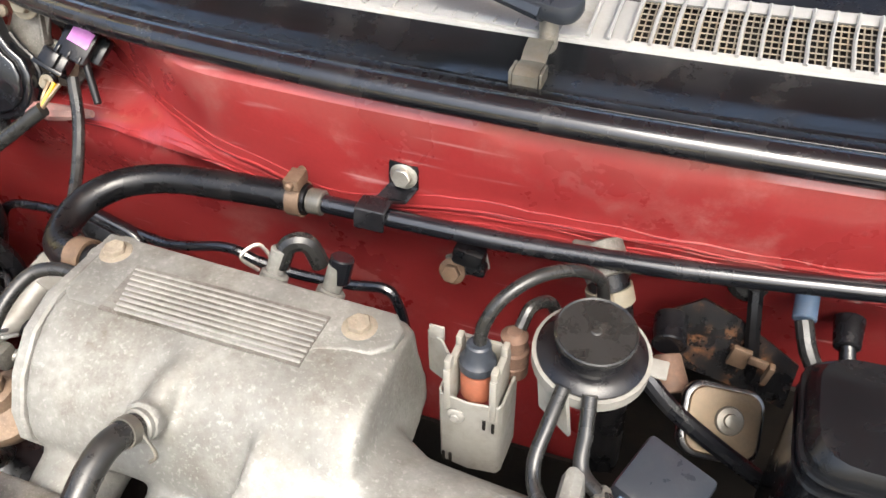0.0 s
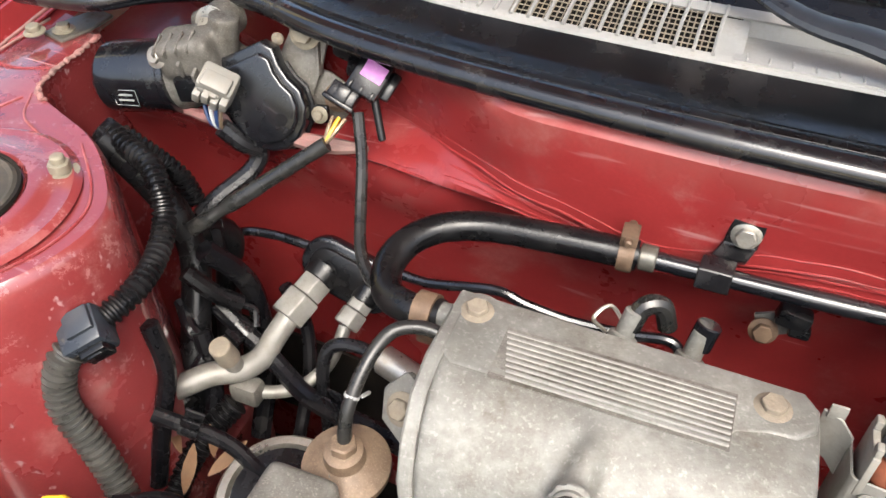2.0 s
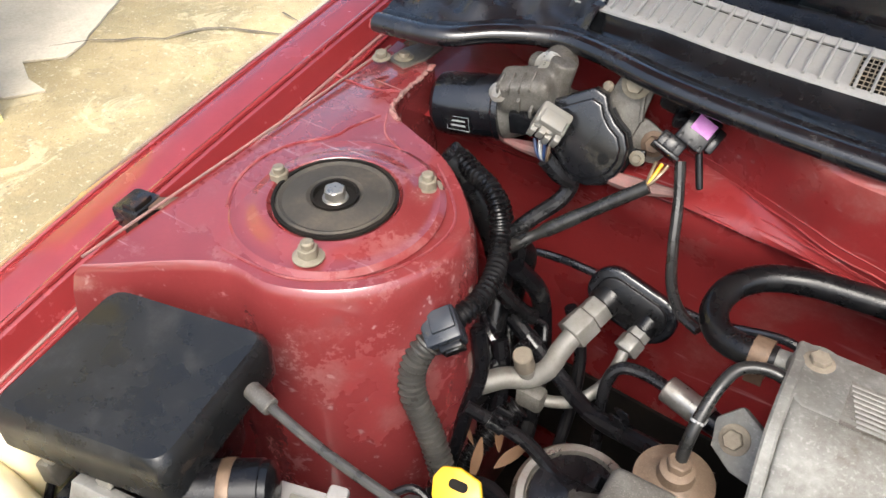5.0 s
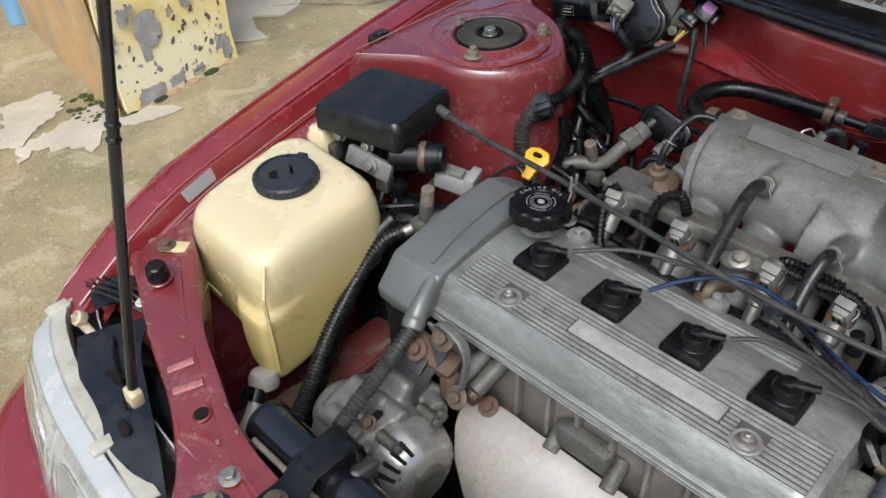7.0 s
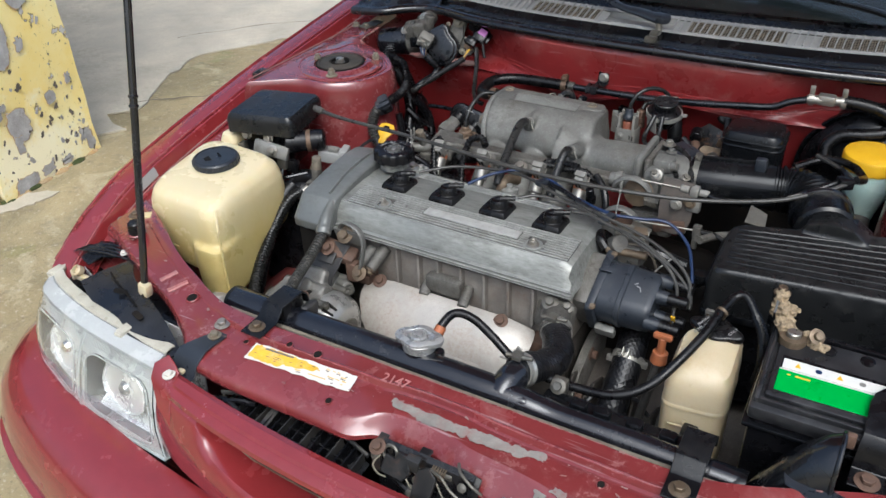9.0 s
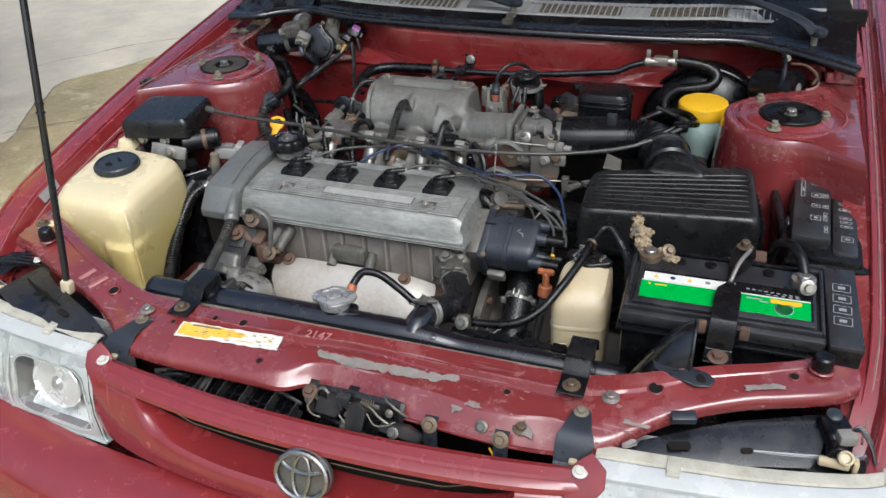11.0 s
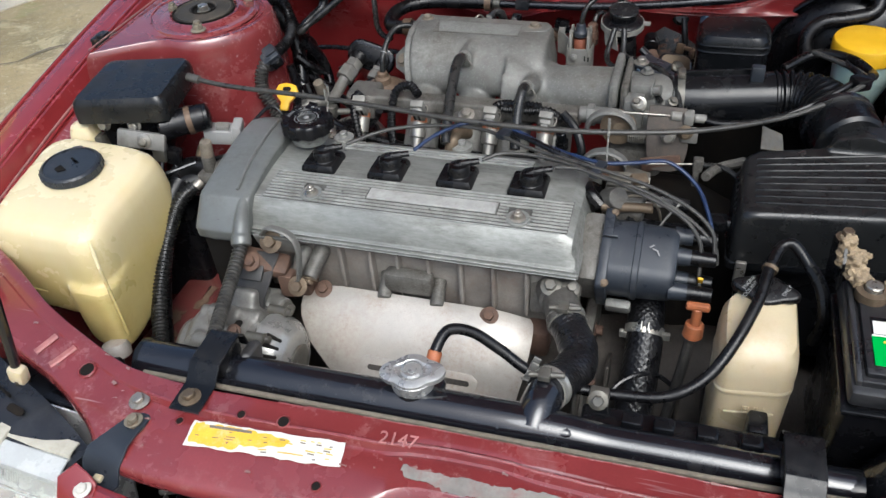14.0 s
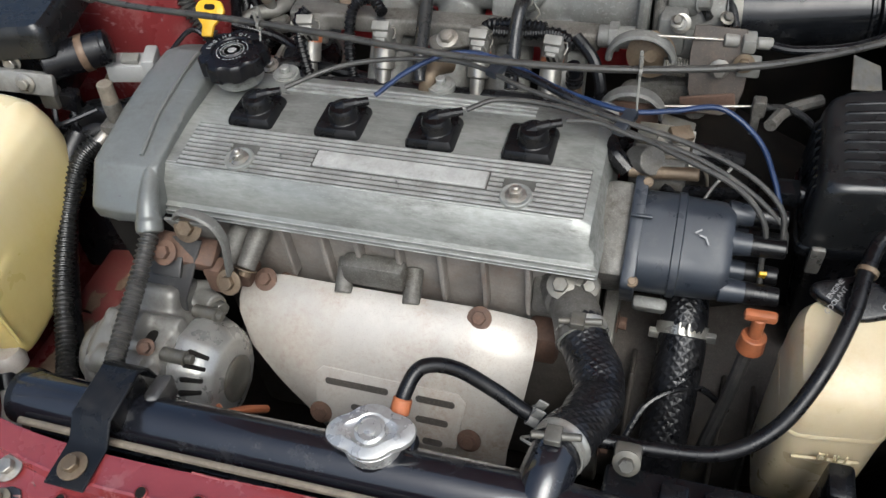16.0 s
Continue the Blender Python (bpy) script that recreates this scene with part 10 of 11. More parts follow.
# throttle body
tb = thing("throttle_valve", (0.11, 0.19, 0.62), "grimy alloy throttle body with cable wheel", "throttle body")
part("flange", box((0.09, 0.213, 0.686), (0.012, 0.1, 0.085), 0.006), M["alu"], tb)
part("flange", box((0.104, 0.212, 0.686), (0.01, 0.094, 0.08), 0.006), M["rough_alu"], tb)
part("bore", cyl((0.1, 0.212, 0.686), (0.165, 0.21, 0.688), 0.036, 0.033, 28), M["alu"], tb)
part("boss", join(box((0.125, 0.19, 0.715), (0.03, 0.03, 0.022), 0.005), box((0.118, 0.165, 0.695), (0.026, 0.028, 0.04), 0.005), box((0.14, 0.18, 0.66), (0.05, 0.04, 0.06), 0.006)), M["alu"], tb)
part("screw", bolt((0.138, 0.178, 0.718), (1, -0.2, 0.2), 0.007, 0.01, 1.2), M["alu"], tb)
part("stud", bolt((0.118, 0.235, 0.727), (0, 0, 1), 0.006, 0.006), M["steel"], tb)
part("stud", bolt((0.128, 0.215, 0.724), (0, 0, 1), 0.005, 0.005), M["alu"], tb)
wheel = [V((0.093 + 0.03 * math.cos(a), 0.142 - 0.004 * math.sin(a), 0.676 + 0.03 * math.sin(a))) for a in [math.pi * (0.0 + i / 14) for i in range(15)]]
part("cable_wheel", sweep(wheel, 0.0065, 8, 0.55), M["alu"], tb)
part("wheel_disc", lathe([(0.004, 0), (0.022, 0.002), (0.023, 0.006), (0.01, 0.009), (0.006, 0.012)], (0.102, 0.152, 0.678), (0, -1, 0.3), 28), M["gold"], tb, "brass coloured throttle disc")
part("inner_cable", cyl((0.095, 0.138, 0.706), (0.165, 0.145, 0.703), 0.0014), M["steel"], tb)
part("lower_wheel", sweep([V((0.093 + 0.028 * math.cos(a), 0.095, 0.648 + 0.026 * math.sin(a))) for a in [math.pi * (i / 14) for i in range(15)]], 0.0075, 8, 0.5), M["alu"], tb)
part("lower_lever", box((0.093, 0.1, 0.645), (0.05, 0.004, 0.025), 0.002), M["rust"], tb)
part("cable_plate", round_edges(sheet([[V((0.138, 0.152, 0.712)), V((0.137, 0.14, 0.69)), V((0.14, 0.13, 0.655)), V((0.15, 0.122, 0.635))], [V((0.165, 0.15, 0.713)), V((0.166, 0.137, 0.69)), V((0.168, 0.127, 0.654)), V((0.172, 0.12, 0.636))], [V((0.184, 0.15, 0.712)), V((0.19, 0.138, 0.69)), V((0.19, 0.13, 0.66)), V((0.186, 0.123, 0.64))]], 0.003), 0.0008, 1), M["oildust"], tb, "oily dusty cable plate")

part("cable_stop", join(cyl((0.165, 0.145, 0.703), (0.178, 0.146, 0.702), 0.006), box((0.187, 0.146, 0.702), (0.012, 0.018, 0.014), 0.002), cyl((0.193, 0.147, 0.701), (0.207, 0.149, 0.70), 0.0055), box((0.19, 0.135, 0.684), (0.02, 0.012, 0.018), 0.002)), M["conn"], tb)
part("choke_link", cyl((0.11, 0.1, 0.655), (0.2, 0.115, 0.655), 0.0013), M["steel"], tb)
part("link_stop", join(box((0.205, 0.115, 0.655), (0.012, 0.012, 0.018), 0.002), box((0.204, 0.113, 0.638), (0.008, 0.008, 0.026), 0.002)), M["rough_alu"], tb)
part("link_sleeve", tube([(0.21, 0.116, 0.655), (0.235, 0.118, 0.652), (0.255, 0.112, 0.64), (0.265, 0.1, 0.62)], 0.0035, 8), M["hosegrey"], tb)
part("sensor_block", join(box((0.15, 0.163, 0.668), (0.026, 0.02, 0.034), 0.004), box((0.15, 0.15, 0.66), (0.016, 0.012, 0.02), 0.002)), M["satin"], tb, "black throttle sensor")
for p, d in (((0.122, 0.148, 0.716), (0, -0.6, 1)), ((0.143, 0.158, 0.695), (0.3, -1, 0.3)), ((0.128, 0.152, 0.668), (0, -1, 0.2)), ((0.165, 0.172, 0.708), (0.4, -0.5, 1))):
    part("screw", bolt(p, d, 0.0045, 0.004, 1.5), M["clipgrey"], tb)
part("idle_housing", join(box((0.125, 0.17, 0.628), (0.07, 0.05, 0.04), 0.008), cyl((0.09, 0.155, 0.63), (0.09, 0.135, 0.63), 0.014), cyl((0.15, 0.15, 0.63), (0.15, 0.13, 0.632), 0.011)), M["rough_alu"], tb)
part("return_spring", sweep([V((0.115 + 0.0011 * i / 3, 0.14 + 0.008 * math.cos(i * 0.9), 0.672 + 0.008 * math.sin(i * 0.9))) for i in range(60)], 0.0011, 5), M["clipgrey"], tb)
part("kickdown_arm", box((0.16, 0.125, 0.645), (0.05, 0.004, 0.02), 0.002, rot=(0, -12, 0)), M["rust"], tb)
sn = thing("air_valve", (0.1, 0.05, 0.6), "dirty brass and black valve behind the distributor", "valve")
part("case", join(box((0.125, 0.045, 0.635), (0.05, 0.05, 0.045), 0.008), cyl((0.105, 0.035, 0.645), (0.12, 0.02, 0.66), 0.013)), M["rough_alu"], sn)
part("plate", box((0.135, 0.05, 0.665), (0.03, 0.035, 0.004), 0.001, rot=(20, 15, 0)), M["clipgrey"], sn)
part("nipple", cyl((0.1, 0.02, 0.645), (0.16, 0.02, 0.65), 0.006), M["gold"], sn)
part("hose", tube([(0.09, 0.06, 0.64), (0.08, 0.05, 0.65), (0.085, 0.03, 0.655), (0.1, 0.02, 0.645)], 0.008, 10), M["rubber"], sn)

# long throttle cables
tc2 = thing("throttle_cable", (0, 0.08, 0.71), "long grey-black throttle cable across the engine", "throttle cable")
part("outer", tube([(-0.476, 0.099, 0.7245), (-0.44, 0.094, 0.7225), (-0.4, 0.09, 0.722), (-0.3, 0.084, 0.722), (-0.2, 0.074, 0.722), (-0.1, 0.064, 0.72), (0, 0.06, 0.719), (0.1, 0.067, 0.719), (0.2, 0.092, 0.717), (0.29, 0.138, 0.716), (0.34, 0.165, 0.726), (0.375, 0.192, 0.735), (0.385, 0.215, 0.736), (0.37, 0.245, 0.735), (0.33, 0.28, 0.735)], 0.0033, 10, 8), M["leadgrey"], tc2)
part("end_ferrule", cyl((-0.49, 0.101, 0.726), (-0.47, 0.098, 0.724), 0.006), M["rough_alu"], tc2)
for p, d in (((-0.268, 0.08, 0.722), (1, -0.1, 0)), ((0.098, 0.066, 0.719), (1, 0.15, 0))):
    part("tie", join(band(p, d, 0.0046, 0.003, False, 0.0008), tube([p, V(p) + V((0.001, -0.012, -0.02)), V(p) + V((0.002, -0.02, -0.035))], 0.0011, 5)), M["conn"], tc2, "wire tie")
part("second_outer", tube([(0.2, 0.148, 0.7), (0.23, 0.145, 0.698), (0.28, 0.152, 0.704), (0.33, 0.175, 0.72), (0.365, 0.2, 0.733), (0.378, 0.22, 0.736), (0.365, 0.255, 0.735)], 0.004, 10, 8), M["satin"], tc2, "second black cable")
part("end_grip", box((0.378, 0.205, 0.735), (0.02, 0.02, 0.016), 0.003, rot=(0, 0, 30)), M["satin"], tc2)

# air duct, resonator
ad = thing("air_intake_duct", (0.25, 0.22, 0.66), "shiny black air duct with a ribbed elbow", "air duct")
part("duct", tube([(0.163, 0.211, 0.689), (0.2, 0.214, 0.69), (0.24, 0.22, 0.692), (0.285, 0.226, 0.694)], 0.034, 24), M["satin"], ad)
ribs = resample(curve([(0.282, 0.226, 0.694), (0.31, 0.228, 0.695), (0.335, 0.218, 0.696), (0.35, 0.198, 0.696), (0.358, 0.175, 0.694)], 14), 0.0022)
part("ribbed_elbow", sweep(ribs, [0.034 * (1.06 if (i // 2) % 2 else 0.93) for i in range(len(ribs))], 24), M["satin"], ad)
part("clamp", band((0.172, 0.2115, 0.6892), (1, 0.08, 0.02), 0.0345, 0.009, True), M["clipgrey"], ad)
part("top_seam", box((0.222, 0.226, 0.7265), (0.1, 0.004, 0.006), 0.001, rot=(0, -2, 8)), M["satin"], ad)
part("clip_block", box((0.262, 0.215, 0.733), (0.016, 0.012, 0.02), 0.002), M["greyplastic"], ad)
part("moulded_mark", prism(rrect(0.03, 0.008, 0.001, 1), 0.001, 0, 1, axes((0.215, 0.1835, 0.69), (0, -1, 0.15), (1, 0.12, 0))), M["satin"], ad)
rs = thing("resonator_box", (0.23, 0.32, 0.62), "black plastic resonator box with two ridges", "resonator box")
part("case", loft([tank_ring([(0.185, 0.285), (0.185, 0.36), (0.278, 0.365), (0.278, 0.285)], k, z, 0.02) for k, z in ((0.94, 0.62), (1.0, 0.63), (1.0, 0.725), (0.97, 0.738), (0.88, 0.744), (0.4, 0.745))]), M["satin"], rs)
for z in (0.722, 0.731):
    part("ridge", loft([tank_ring([(0.184, 0.284), (0.184, 0.361), (0.279, 0.366), (0.279, 0.284)], k, z + dz, 0.02) for k, dz in ((1.0, 0), (1.015, 0.0015), (1.0, 0.003))]), M["satin"], rs)
bk = thing("bulkhead_fittings_bracket", (0.13, 0.4, 0.6), "rusty black bracket and clips low on the bulkhead", "bracket")
part("plate", sheet([[V((0.118, 0.436, 0.675)), V((0.122, 0.424, 0.642))], [V((0.135, 0.438, 0.688)), V((0.14, 0.42, 0.64))], [V((0.158, 0.436, 0.68)), V((0.165, 0.42, 0.635))], [V((0.2, 0.432, 0.655)), V((0.198, 0.42, 0.625))]], 0.003), M["flakyblack"], bk)
part("clip", join(box((0.163, 0.417, 0.664), (0.012, 0.004, 0.016), 0.001, rot=(0, 10, 0)), box((0.174, 0.414, 0.666), (0.012, 0.003, 0.006), 0.001, rot=(0, 10, 0)), box((0.182, 0.415, 0.657), (0.004, 0.006, 0.016), 0.001, rot=(0, 10, 0))), M["rustgold"], bk, "browned steel spring clip")
dm = axes((0.157, 0.375, 0.648), (0.25, -0.62, 0.74), (1, 0.2, -0.15))
dish = part("dish", prism(rrect(0.05, 0.046, 0.012, 5), 0.01, 0.003, 2, dm), M["gloss"], bk, "bronze stained dish with a black rim")
part("dish_rim", prism(rrect(0.044, 0.04, 0.01, 5), 0.002, 0.001, 1, dm @ pose(0, 0, 0.0098)), M["bronze"], dish)
part("dish_hub", lathe([(0.009, 0), (0.008, 0.002), (0.0045, 0.003), (0.004, 0.005), (0.002, 0.0055)], dm @ V((0.003, 0.002, 0.0115)), (0.25, -0.62, 0.74), 22), M["clipgrey"], dish)
part("pivot", cyl((0.118, 0.43, 0.672), (0.12, 0.408, 0.668), 0.011), M["plastic"], bk)
part("brass_neck", cyl((0.12, 0.408, 0.66), (0.128, 0.39, 0.645), 0.009, 0.012), M["rust"], bk)
part("arm", tube([(0.108, 0.366, 0.684), (0.13, 0.358, 0.668), (0.16, 0.352, 0.652), (0.188, 0.348, 0.638)], 0.0055, 10), M["gloss"], bk)
cbl = thing("clutch_cable", (0.16, 0.43, 0.62), "black cable through a rubber bulkhead grommet", "cable")
part("grommet", lathe([(0.008, 0), (0.013, 0.002), (0.013, 0.008), (0.008, 0.012)], (0.158, 0.452, 0.70), (0, -0.9, 0.3), 20), M["hosegrey"], cbl)
part("outer", tube([(0.163, 0.44, 0.702), (0.167, 0.43, 0.68), (0.172, 0.425, 0.65), (0.178, 0.42, 0.6)], 0.0048, 8), M["rubber"], cbl)
bh = thing("vacuum_hose_stub", (0.2, 0.43, 0.66), "blue-grey hose stub at the bulkhead", "hose")
part("boot", cyl((0.193, 0.45, 0.705), (0.193, 0.43, 0.695), 0.0072), M["stubblue"], bh)
part("hose", tube([(0.193, 0.43, 0.695), (0.2, 0.415, 0.682), (0.215, 0.40, 0.668), (0.235, 0.385, 0.655)], 0.0055, 10), M["hosegrey"], bh)
solid("bulkhead_plug", join(cyl((0.222, 0.452, 0.685), (0.222, 0.432, 0.678), 0.0095, 0.008), cyl((0.222, 0.435, 0.68), (0.226, 0.42, 0.665), 0.005)), M["pitch"], "small black rubber plug in the bulkhead", "plug")
cw = thing("coil_wiring_block", (0.12, 0.3, 0.6), "dark grey wiring block beside the throttle body", "connector")
part("block", box((0.13, 0.285, 0.69), (0.04, 0.04, 0.024), 0.003, rot=(0, 10, -20)), M["greyplastic"], cw)
part("side_block", box((0.155, 0.27, 0.682), (0.03, 0.028, 0.022), 0.003, rot=(0, 10, -20)), M["greyplastic"], cw)
for k in range(4):
    part("terminal", turned(box((-0.012 + 0.008 * k, -0.021, 0.0), (0.005, 0.004, 0.016), 0.0008, 1), pose(0.13, 0.285, 0.69, 0, 10, -20)), M["stubblue"], cw)

# filler neck elbow and dipstick by the timing cover
yd = thing("oil_dipstick", (-0.363, 0.13, 0.55), "yellow plastic loop handle of the oil dipstick", "dipstick")
part("handle", join(prism([(-0.016, 0.006), (-0.013, 0.014), (-0.002, 0.017), (0.012, 0.014), (0.017, 0.004), (0.012, -0.006), (0.007, -0.012), (0.006, -0.024), (-0.006, -0.024), (-0.006, -0.012), (-0.013, -0.004)], 0.005, 0.0018, 2, axes((-0.352, 0.122, 0.698), (0.1, -0.6, 0.8), (1, 0.1, 0)))), M["yellow"], yd)
part("handle_hole", prism(rrect(0.012, 0.006, 0.0028, 3), 0.0006, 0, 1, axes((-0.3515, 0.1245, 0.7065), (0.1, -0.6, 0.8), (1, 0.1, 0))), M["dark"], yd, "dark finger hole")
part("stick", cyl((-0.352, 0.108, 0.684), (-0.35, 0.115, 0.55), 0.005), M["dark"], yd)
solid("breather_elbow", tube([(-0.105, 0.083, 0.66), (-0.102, 0.088, 0.672), (-0.098, 0.1, 0.676), (-0.09, 0.115, 0.67)], 0.009, 12), M["gold"], "brass breather elbow on the valve cover", "pipe elbow")

# cramped hoses, pipes and brackets under the intake
for pts, r, m in (([(-0.23, 0.1, 0.64), (-0.19, 0.115, 0.632), (-0.14, 0.12, 0.628), (-0.08, 0.122, 0.628), (0.0, 0.12, 0.63), (0.06, 0.11, 0.632)], 0.008, "pitch"), ([(-0.3, 0.14, 0.63), (-0.26, 0.15, 0.625), (-0.2, 0.15, 0.615), (-0.12, 0.145, 0.61), (0.02, 0.14, 0.615)], 0.0065, "rubber"), ([(0.03, 0.15, 0.69), (0.05, 0.135, 0.675), (0.06, 0.12, 0.65), (0.055, 0.11, 0.615)], 0.006, "rubber"), ([(0.06, 0.09, 0.6), (0.1, 0.085, 0.61), (0.15, 0.09, 0.615), (0.2, 0.1, 0.6)], 0.009, "pitch"), ([(0.13, 0.02, 0.63), (0.17, 0.04, 0.61), (0.21, 0.07, 0.59), (0.22, 0.12, 0.56)], 0.006, "rubber")):
    solid("wiring_branch", tube(pts, r, 10, 8), M[m], "black taped wiring under the intake", "wiring", "engine wiring")
for p, d, m in (((0.03, 0.11, 0.622), (0, -0.5, 1), "gold"), ((-0.125, 0.105, 0.617), (0, -0.5, 1), "rust"), ((-0.205, 0.1, 0.622), (0, -0.6, 1), "gold"), ((0.055, 0.1, 0.625), (0.2, -0.6, 1), "steel"), ((-0.035, 0.108, 0.62), (0, -0.5, 1), "gold"), ((-0.29, 0.11, 0.65), (0, -0.3, 1), "steel"), ((0.155, 0.165, 0.69), (0.3, -1, 0.2), "gold"), ((0.125, 0.152, 0.712), (0, -1, 0.4), "steel"), ((0.165, 0.13, 0.682), (0, -1, 0.2), "steel"), ((0.185, 0.13, 0.69), (0, -1, 0.2), "gold")):
    solid("manifold_bolt", bolt(p, d, 0.0062, 0.006, 1.5), M[m], "stained flange bolt on the intake side", "bolt", "intake bolts")
sns = thing("coolant_sensor", (0.03, 0.13, 0.64), "black sensor plug with ribbed seal", "sensor")
part("base", cyl((0.035, 0.125, 0.638), (0.034, 0.122, 0.655), 0.007), M["gold"], sns)
for k in range(3):
    part("seal_rib", lathe([(0.005, 0), (0.0085, 0.001), (0.0085, 0.003), (0.005, 0.004)], (0.034, 0.122, 0.655 + 0.0045 * k), (0, -0.15, 1)), M["rubber"], sns)
part("plug", cyl((0.034, 0.12, 0.668), (0.033, 0.117, 0.682), 0.0065), M["satin"], sns)
vb = thing("valve_bracket", (0.15, 0.06, 0.6), "bent grey steel bracket behind the distributor", "bracket")
part("plate", sheet([[V((0.1, 0.055, 0.625)), V((0.102, 0.045, 0.66)), V((0.104, 0.052, 0.675))], [V((0.125, 0.05, 0.62)), V((0.127, 0.038, 0.662)), V((0.128, 0.048, 0.678))], [V((0.15, 0.052, 0.622)), V((0.152, 0.042, 0.664)), V((0.152, 0.05, 0.672))]], 0.002), M["clipgrey"], vb)
part("spring_rod", cyl((0.112, 0.032, 0.648), (0.17, 0.035, 0.645), 0.0028), M["steel"], vb)
part("wire", tube([(0.12, 0.03, 0.655), (0.15, 0.028, 0.66), (0.165, 0.035, 0.64), (0.17, 0.05, 0.61)], 0.0018, 6), M["foam"], vb)
part("wire", tube([(0.19, 0.05, 0.64), (0.175, 0.035, 0.625), (0.165, 0.02, 0.61)], 0.0015, 6), M["conn"], vb)
part("clip", box((0.14, 0.045, 0.672), (0.02, 0.014, 0.006), 0.001, rot=(20, 10, 30)), M["gold"], vb)

# looms and brackets deep between the strut tower and the intake
for pts, r in (([(-0.44, 0.36, 0.6), (-0.39, 0.35, 0.57), (-0.34, 0.33, 0.56), (-0.28, 0.31, 0.58), (-0.23, 0.29, 0.6)], 0.008), ([(-0.42, 0.25, 0.6), (-0.37, 0.26, 0.58), (-0.33, 0.25, 0.57), (-0.28, 0.23, 0.6), (-0.25, 0.2, 0.64)], 0.006), ([(-0.4, 0.18, 0.6), (-0.37, 0.2, 0.59), (-0.34, 0.19, 0.58), (-0.31, 0.16, 0.6)], 0.007)):
    dl = thing("deep_loom", pts[2], "black taped loom deep behind the engine", "wiring", "deep looms")
    part("sheath", tube(pts, r, 10, 8), M["plastic"], dl)
    for a, b in ((0, 1), (2, 3)):
        p, q = V(pts[a]), V(pts[b])
        part("tape_wrap", band(p.lerp(q, 0.5), q - p, r * 1.02, 0.014, False, 0.0008), M["pitch"], dl)

# ---- battery side ----
bt = thing("battery", (0.477, -0.15, 0.48), "black car battery with a green and white label", "battery")
BM = Matrix.Translation((0.4775, -0.152, 0.662)) @ pose(0, 0, 0, 5.7, 0, 1)
part("case", turned(box((0, 0, -0.105), (0.246, 0.134, 0.17), 0.006, 2), BM), M["plastic"], bt)
part("lid", turned(box((0, 0, -0.012), (0.252, 0.14, 0.02), 0.005, 2), BM), M["boxgrey"], bt)
part("raised_top", turned(box((0.0, 0.004, 0.0), (0.226, 0.108, 0.008), 0.003, 2), BM), M["boxgrey"], bt)
part("top_rim", turned(join(*[box((x, y, 0.0012), s, 0.0015) for x, y, s in ((0, 0.0635, (0.236, 0.005, 0.008)), (0, -0.0585, (0.236, 0.005, 0.008)), (-0.12, 0.0025, (0.005, 0.127, 0.008)), (0.12, 0.0025, (0.005, 0.127, 0.008)))]), BM), M["boxgrey"], bt)
lb = part("label", turned(box((0.002, -0.012, 0.0042), (0.215, 0.06, 0.0012), 0.0003, 1), BM), M["satin"], bt)
part("green_field", turned(box((0.0, -0.0235, 0.0052), (0.212, 0.034, 0.0008), 0.0002, 1), BM), M["green"], lb, "bright green label field")
part("white_stripe", turned(box((0.0, -0.0055, 0.0056), (0.212, 0.0018, 0.0006), 0, 1), BM), M["whitelabel"], lb)
part("white_field", turned(box((-0.045, 0.0045, 0.0053), (0.118, 0.016, 0.0008), 0.0002, 1), BM), M["whitelabel"], lb, "white warning strip")
for k, (x, c) in enumerate(((-0.088, "yellow"), (-0.066, "blue"), (-0.044, "yellow"), (-0.021, "conn"), (0.0, "blue"))):
    part("sign", turned(prism([(-0.0035, -0.003), (0.0035, -0.003), (0, 0.004)] if k % 2 == 0 else rrect(0.007, 0.006, 0.0028, 3), 0.0004, 0, 1, pose(x, 0.0045, 0.0057)), BM), M[c], lb)
rng = random.Random(2)
for k in range(9):
    part("print_bar", turned(box((0.03 + 0.0075 * k, 0.006 - 0.0004 * k, 0.0052), (0.0045, 0.0016, 0.0004), 0, 1), BM), M["print"], lb)
for k in range(5):
    part("print_bar", turned(box((0.055 + 0.009 * k, -0.0005, 0.0052), (0.005, 0.0016, 0.0004), 0, 1), BM), M["print"], lb)
for x, w in ((-0.095, 0.004), (-0.08, 0.016), (0.038, 0.02), (0.05, 0.012)):
    part("print_bar", turned(box((x, -0.013 - 0.004 * (x > 0.045), 0.006), (w, 0.0024, 0.0004), 0, 1), BM), M["print"] if x > 0 else M["yellowlabel"], lb)
part("logo_shape", turned(prism(ragged(rrect(0.038, 0.008, 0.002, 2), 0.004, 0.001, 9), 0.0005, 0, 1, pose(0.077, -0.013, 0.0056)), BM), M["yellow"], lb)
part("logo_shape", turned(lathe([(0.012, 0), (0.012, 0.0004), (0.0115, 0.0004), (0.0115, 0)], (0.074, -0.026, 0.0056), (0, 0, 1), 24), BM), M["fluid"], lb)
for k, x in enumerate((-0.06, -0.02, 0.055)):
    part("cell_plug", turned(lathe([(0.008, 0), (0.008, 0.0025), (0.006, 0.003), (0.0055, 0.002)], (x, 0.045, 0.003), (0, 0, 1), 24), BM), M["plastic"], bt)
part("carry_rib", turned(box((0, 0.063, 0.0), (0.2, 0.005, 0.012), 0.002), BM), M["plastic"], bt)
part("side_lip", turned(box((0, 0, -0.03), (0.258, 0.146, 0.006), 0.002), BM), M["satin"], bt)


